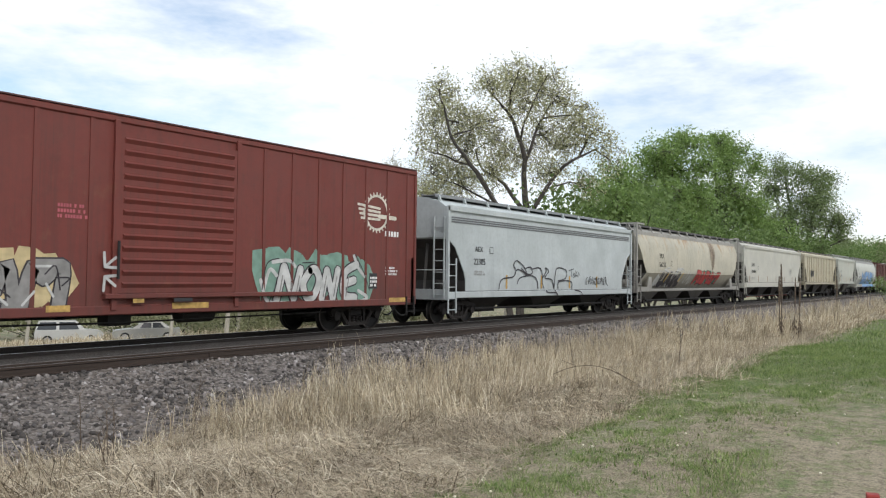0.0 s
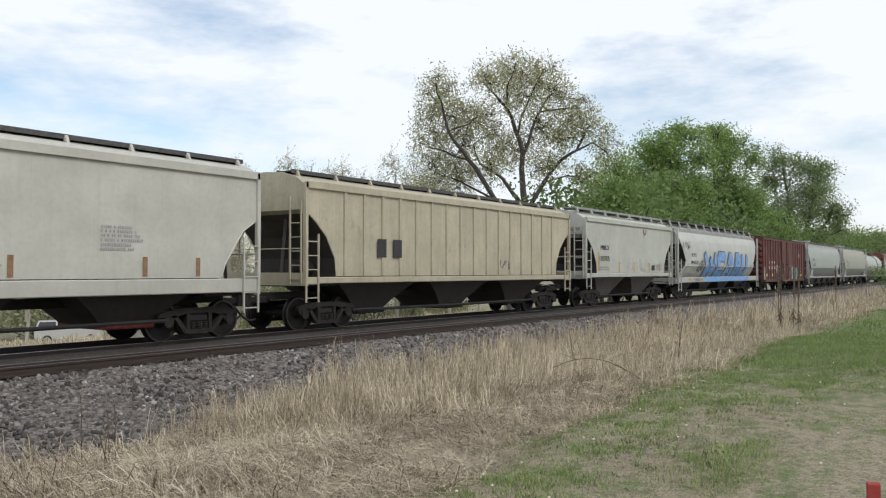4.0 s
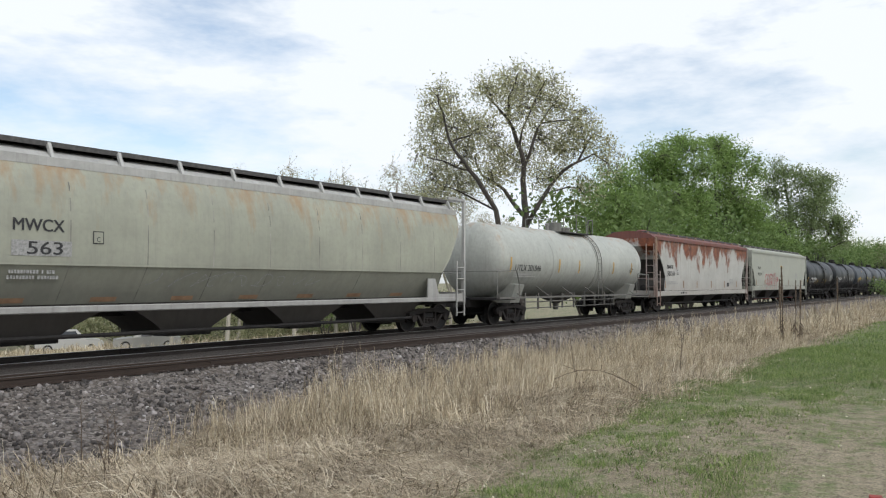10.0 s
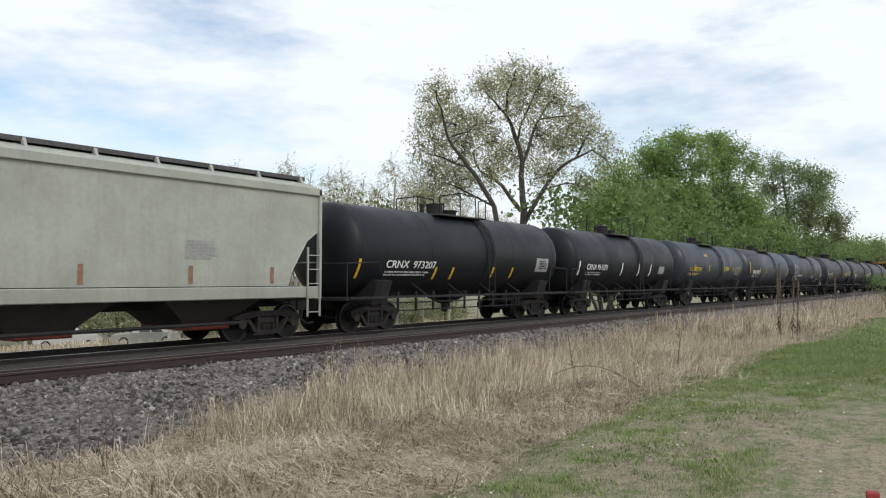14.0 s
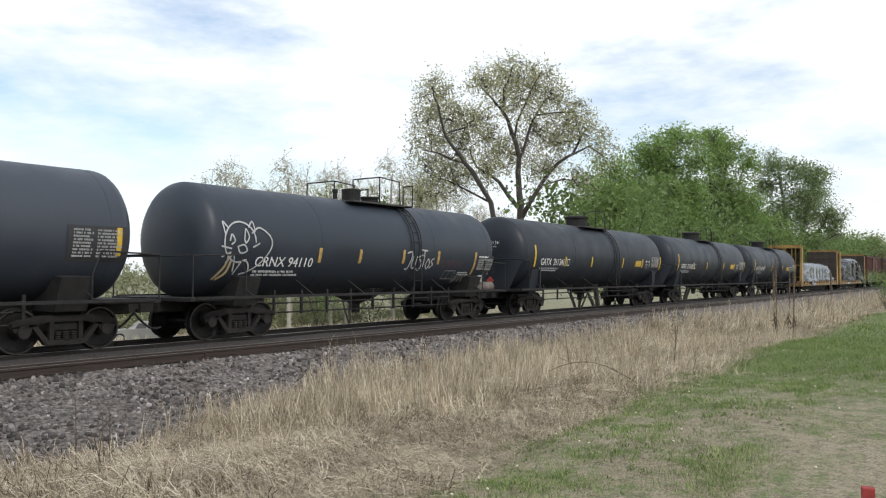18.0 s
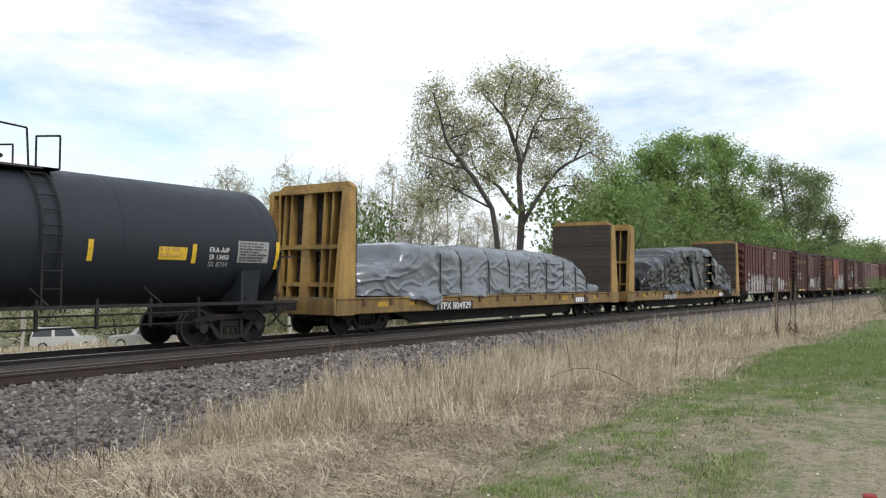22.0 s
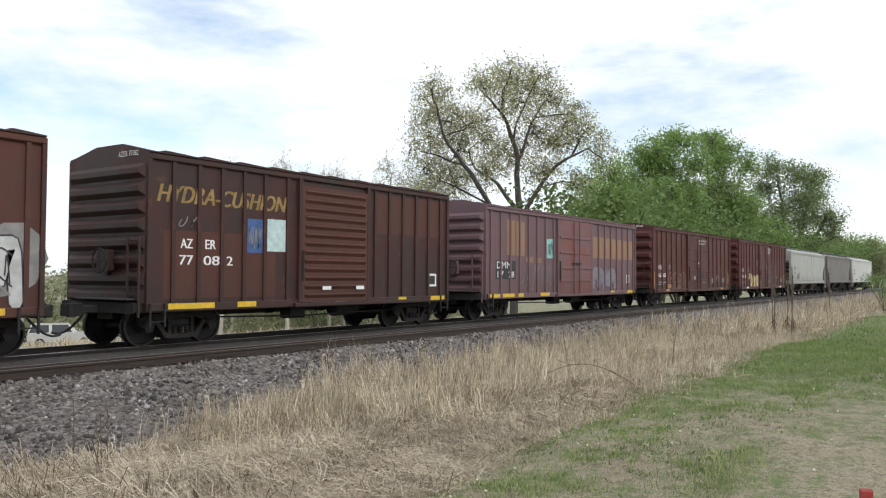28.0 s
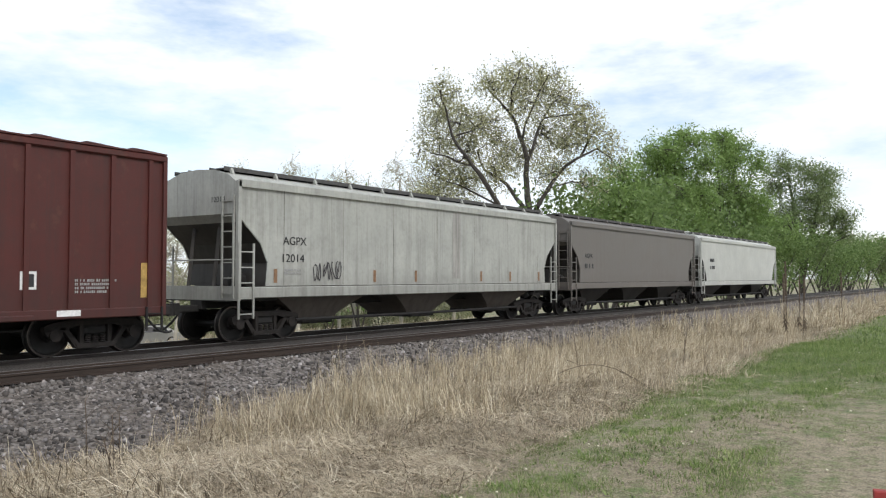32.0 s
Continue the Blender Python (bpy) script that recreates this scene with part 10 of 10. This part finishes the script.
    rng = random.Random(4)
    for r, h in rings:
        for k in range(14):
            a = 6.2832 * k / 14
            g = 1 + rng.uniform(-0.12, 0.12)
            heap.v.append((3.0 * r * math.cos(a) * g, 1.6 * r * math.sin(a) * g, h * (0.9 + rng.uniform(-0.1, 0.1))))
    heap.f += [(j * 14 + i, j * 14 + (i + 1) % 14, (j + 1) * 14 + (i + 1) % 14, (j + 1) * 14 + i) for j in range(3) for i in range(14)] + [tuple(42 + i for i in range(14))]
    h = new("earth_mound", heap.mesh("earth_mound", True))
    h.data.materials.append(plain("pale_earth", (0.4, 0.34, 0.25), 0.95, 0, 0.25, 2))
    h.matrix_basis = pose(44.6, 48.2, -3.35, 0, 0, -40)
    tagged(h, "low mound of pale earth beyond the track", "mound")
    # red marker post at the lawn
    p = tagged(new("marker_post"), "short red-painted wooden marker post on the lawn", "post")
    part("post", Mb().chamfer(-0.03, 0.03, -0.03, 0.03, -0.1, 0.515, 0.006), plain("red_post_paint", (0.3, 0.035, 0.03), 0.7, 0, 0.25, 14), p)
    p.matrix_basis = POST
    # dead weed stalks: tall spikes with seed heads by the lawn, thin stems in the bank
    stalk = plain("dead_stalk", (0.1, 0.074, 0.052), 0.9, 0, 0.3, 9)
    rng = random.Random(12)
    for x, y, z, hh, spikes, fat in ((28.2, 6.2, -0.34, 2.5, ((0, 1.0), (-0.09, 0.84)), 0.042), (27.6, 5.7, -0.28, 2.0, ((0, 1.0),), 0.026), (26.8, 5.4, -0.24, 1.95, ((0, 1.0),), 0.034), (45.9, 7.4, -0.45, 2.35, ((0, 1.0),), 0.05)):
        t = tagged(new("weed_stalk"), "tall dark dead weed stalk with a thick seed spike", "weed", group="dead weed stalks")
        for off, share in spikes:
            top = hh * share
            q = [(off * min(1, j / 3), 0.01 * math.sin(j), top * j / 8 - (0.05 if j == 0 else 0)) for j in range(9)]
            stem = part("stem", Mb().pipe(q, fat * 0.34, 5), stalk, t)
            prof = []
            for j in range(19):
                g = fat * (0.7 + 0.45 * rng.random()) * (1.0 if j < 15 else 0.6)
                prof.append((g if j % 2 else g * 0.72, top * (0.55 + 0.46 * j / 18)))
            head = Mb().lathe(prof, "z", 7, (off, 0, 0))
            part("seed_head", head, stalk, stem)
            leaf = Mb()
            for j in range(9):
                b, zz = rng.uniform(0, 6.28), top * rng.uniform(0.08, 0.35)
                leaf.tube((off * 0.6, 0, zz), (off * 0.6 + 0.1 * math.cos(b), 0.1 * math.sin(b), zz - 0.14), 0.012, n=4)
            tagged(part("withered_leaves", leaf, stalk, stem), kind="stuff")
        t.matrix_basis = pose(x, y, z, 0, rng.uniform(-2, 2), -35)
    for x, y, z, hh, n in ((14.2, 6.85, -0.45, 1.1, 1), (17.5, 6.0, -0.35, 0.9, 2), (4.5, 7.0, -0.42, 0.75, 2), (4.75, 7.9, -0.5, 0.85, 1), (4.25, 6.7, -0.38, 0.6, 2), (7.0, 9.0, -0.62, 0.95, 1)):
        t = tagged(new("weed_stalk"), "thin dead weed stalk standing in dry grass", "weed", group="dead weed stalks")
        for k in range(n):
            a = rng.uniform(0, 6.28)
            q = [(0.06 * k, 0, -0.05)]
            for j in range(1, 6):
                q.append((q[-1][0] + 0.05 * math.cos(a) * rng.uniform(0.2, 1), q[-1][1] + 0.03 * math.sin(a), hh * j / 5 * rng.uniform(0.93, 1.03)))
            mb = Mb().pipe(q, 0.005, 4)
            for j in range(2, 6):
                for _ in range(2):
                    b = rng.uniform(0, 6.28)
                    mb.tube(q[j], (q[j][0] + 0.1 * math.cos(b), q[j][1] + 0.1 * math.sin(b), q[j][2] + 0.1), 0.0025, n=3)
            tagged(part("stem", mb, stalk, t), kind="stuff")
        t.matrix_basis = pose(x, y, z)
    # a bare bramble cane arching out of the bank over the lawn
    t = tagged(new("bramble_cane"), "bare dead cane arching out of the dry grass", "weed")
    q = [(1.35 * j / 9 - 1.35, 1.0 - 1.0 * j / 9, 0.5 * math.sin(math.pi * (0.28 + 0.72 * j / 9)) - 0.02) for j in range(10)]
    cane = tagged(part("cane", Mb().pipe(q, 0.0045, 5), stalk, t), kind="stuff")
    side = Mb()
    for j, (dx, dy, dz) in ((2, (-0.28, 0.1, 0.1)), (4, (-0.3, -0.15, 0.12)), (5, (0.1, -0.2, -0.12)), (6, (-0.22, 0.1, 0.14))):
        side.tube(q[j], (q[j][0] + dx, q[j][1] + dy, q[j][2] + dz), 0.004, n=3)
    tagged(part("side_shoot", side, stalk, cane), kind="stuff")
    t.matrix_basis = pose(11.8, 4.4, -0.11)
    # bits of white and yellow flowers and litter on the lawn
    rg = np.random.default_rng(5)
    x, y = 5 + 16 * rg.random(70) ** 1.3, rg.uniform(-1.5, 4.4, 70)
    flat = Mb()
    for a, b in zip(x, y):
        zz = float(gb(np.array([a]), np.array([b]))[0]) + 0.05
        flat.lathe([(0.009, zz), (0.013, zz + 0.008), (0.007, zz + 0.014)], "z", 5, (a, b, 0))
    f = new("lawn_flowers", flat.mesh("flowers"))
    f.data.materials.append(plain("pale_flower", (0.7, 0.66, 0.5), 0.8))
    tagged(f, "scattered small pale flowers and seed heads in the lawn", "flowers", kind="stuff")


POST = pose(4.86, 0.615, 0.0, 0, 0, -75)
make_small()


# ---- movement: the whole train runs through at an even speed ----
def motions():
    for ob, u in CARS:
        walk(ob, [(t, pose(u - SPEED * t, TRACK_Y, 0)) for t in (0.0, 8.0, 16.0, 24.0, 32.0)])
    turn = math.degrees(SPEED / 0.457) / FPS
    keyed = {}
    for ob, s in WHEELSETS:
        if s in keyed:
            ad = ob.animation_data_create()
            ad.action = keyed[s].animation_data.action
            ad.action_slot = keyed[s].animation_data.action_slot
            ob.rotation_mode = "QUATERNION"
        else:
            walk(ob, [(k / FPS, pose(s * 0.889, 0, 0.457, 0, -turn * k, 0)) for k in range(32 * FPS + 1)])
            keyed[s] = ob


motions()
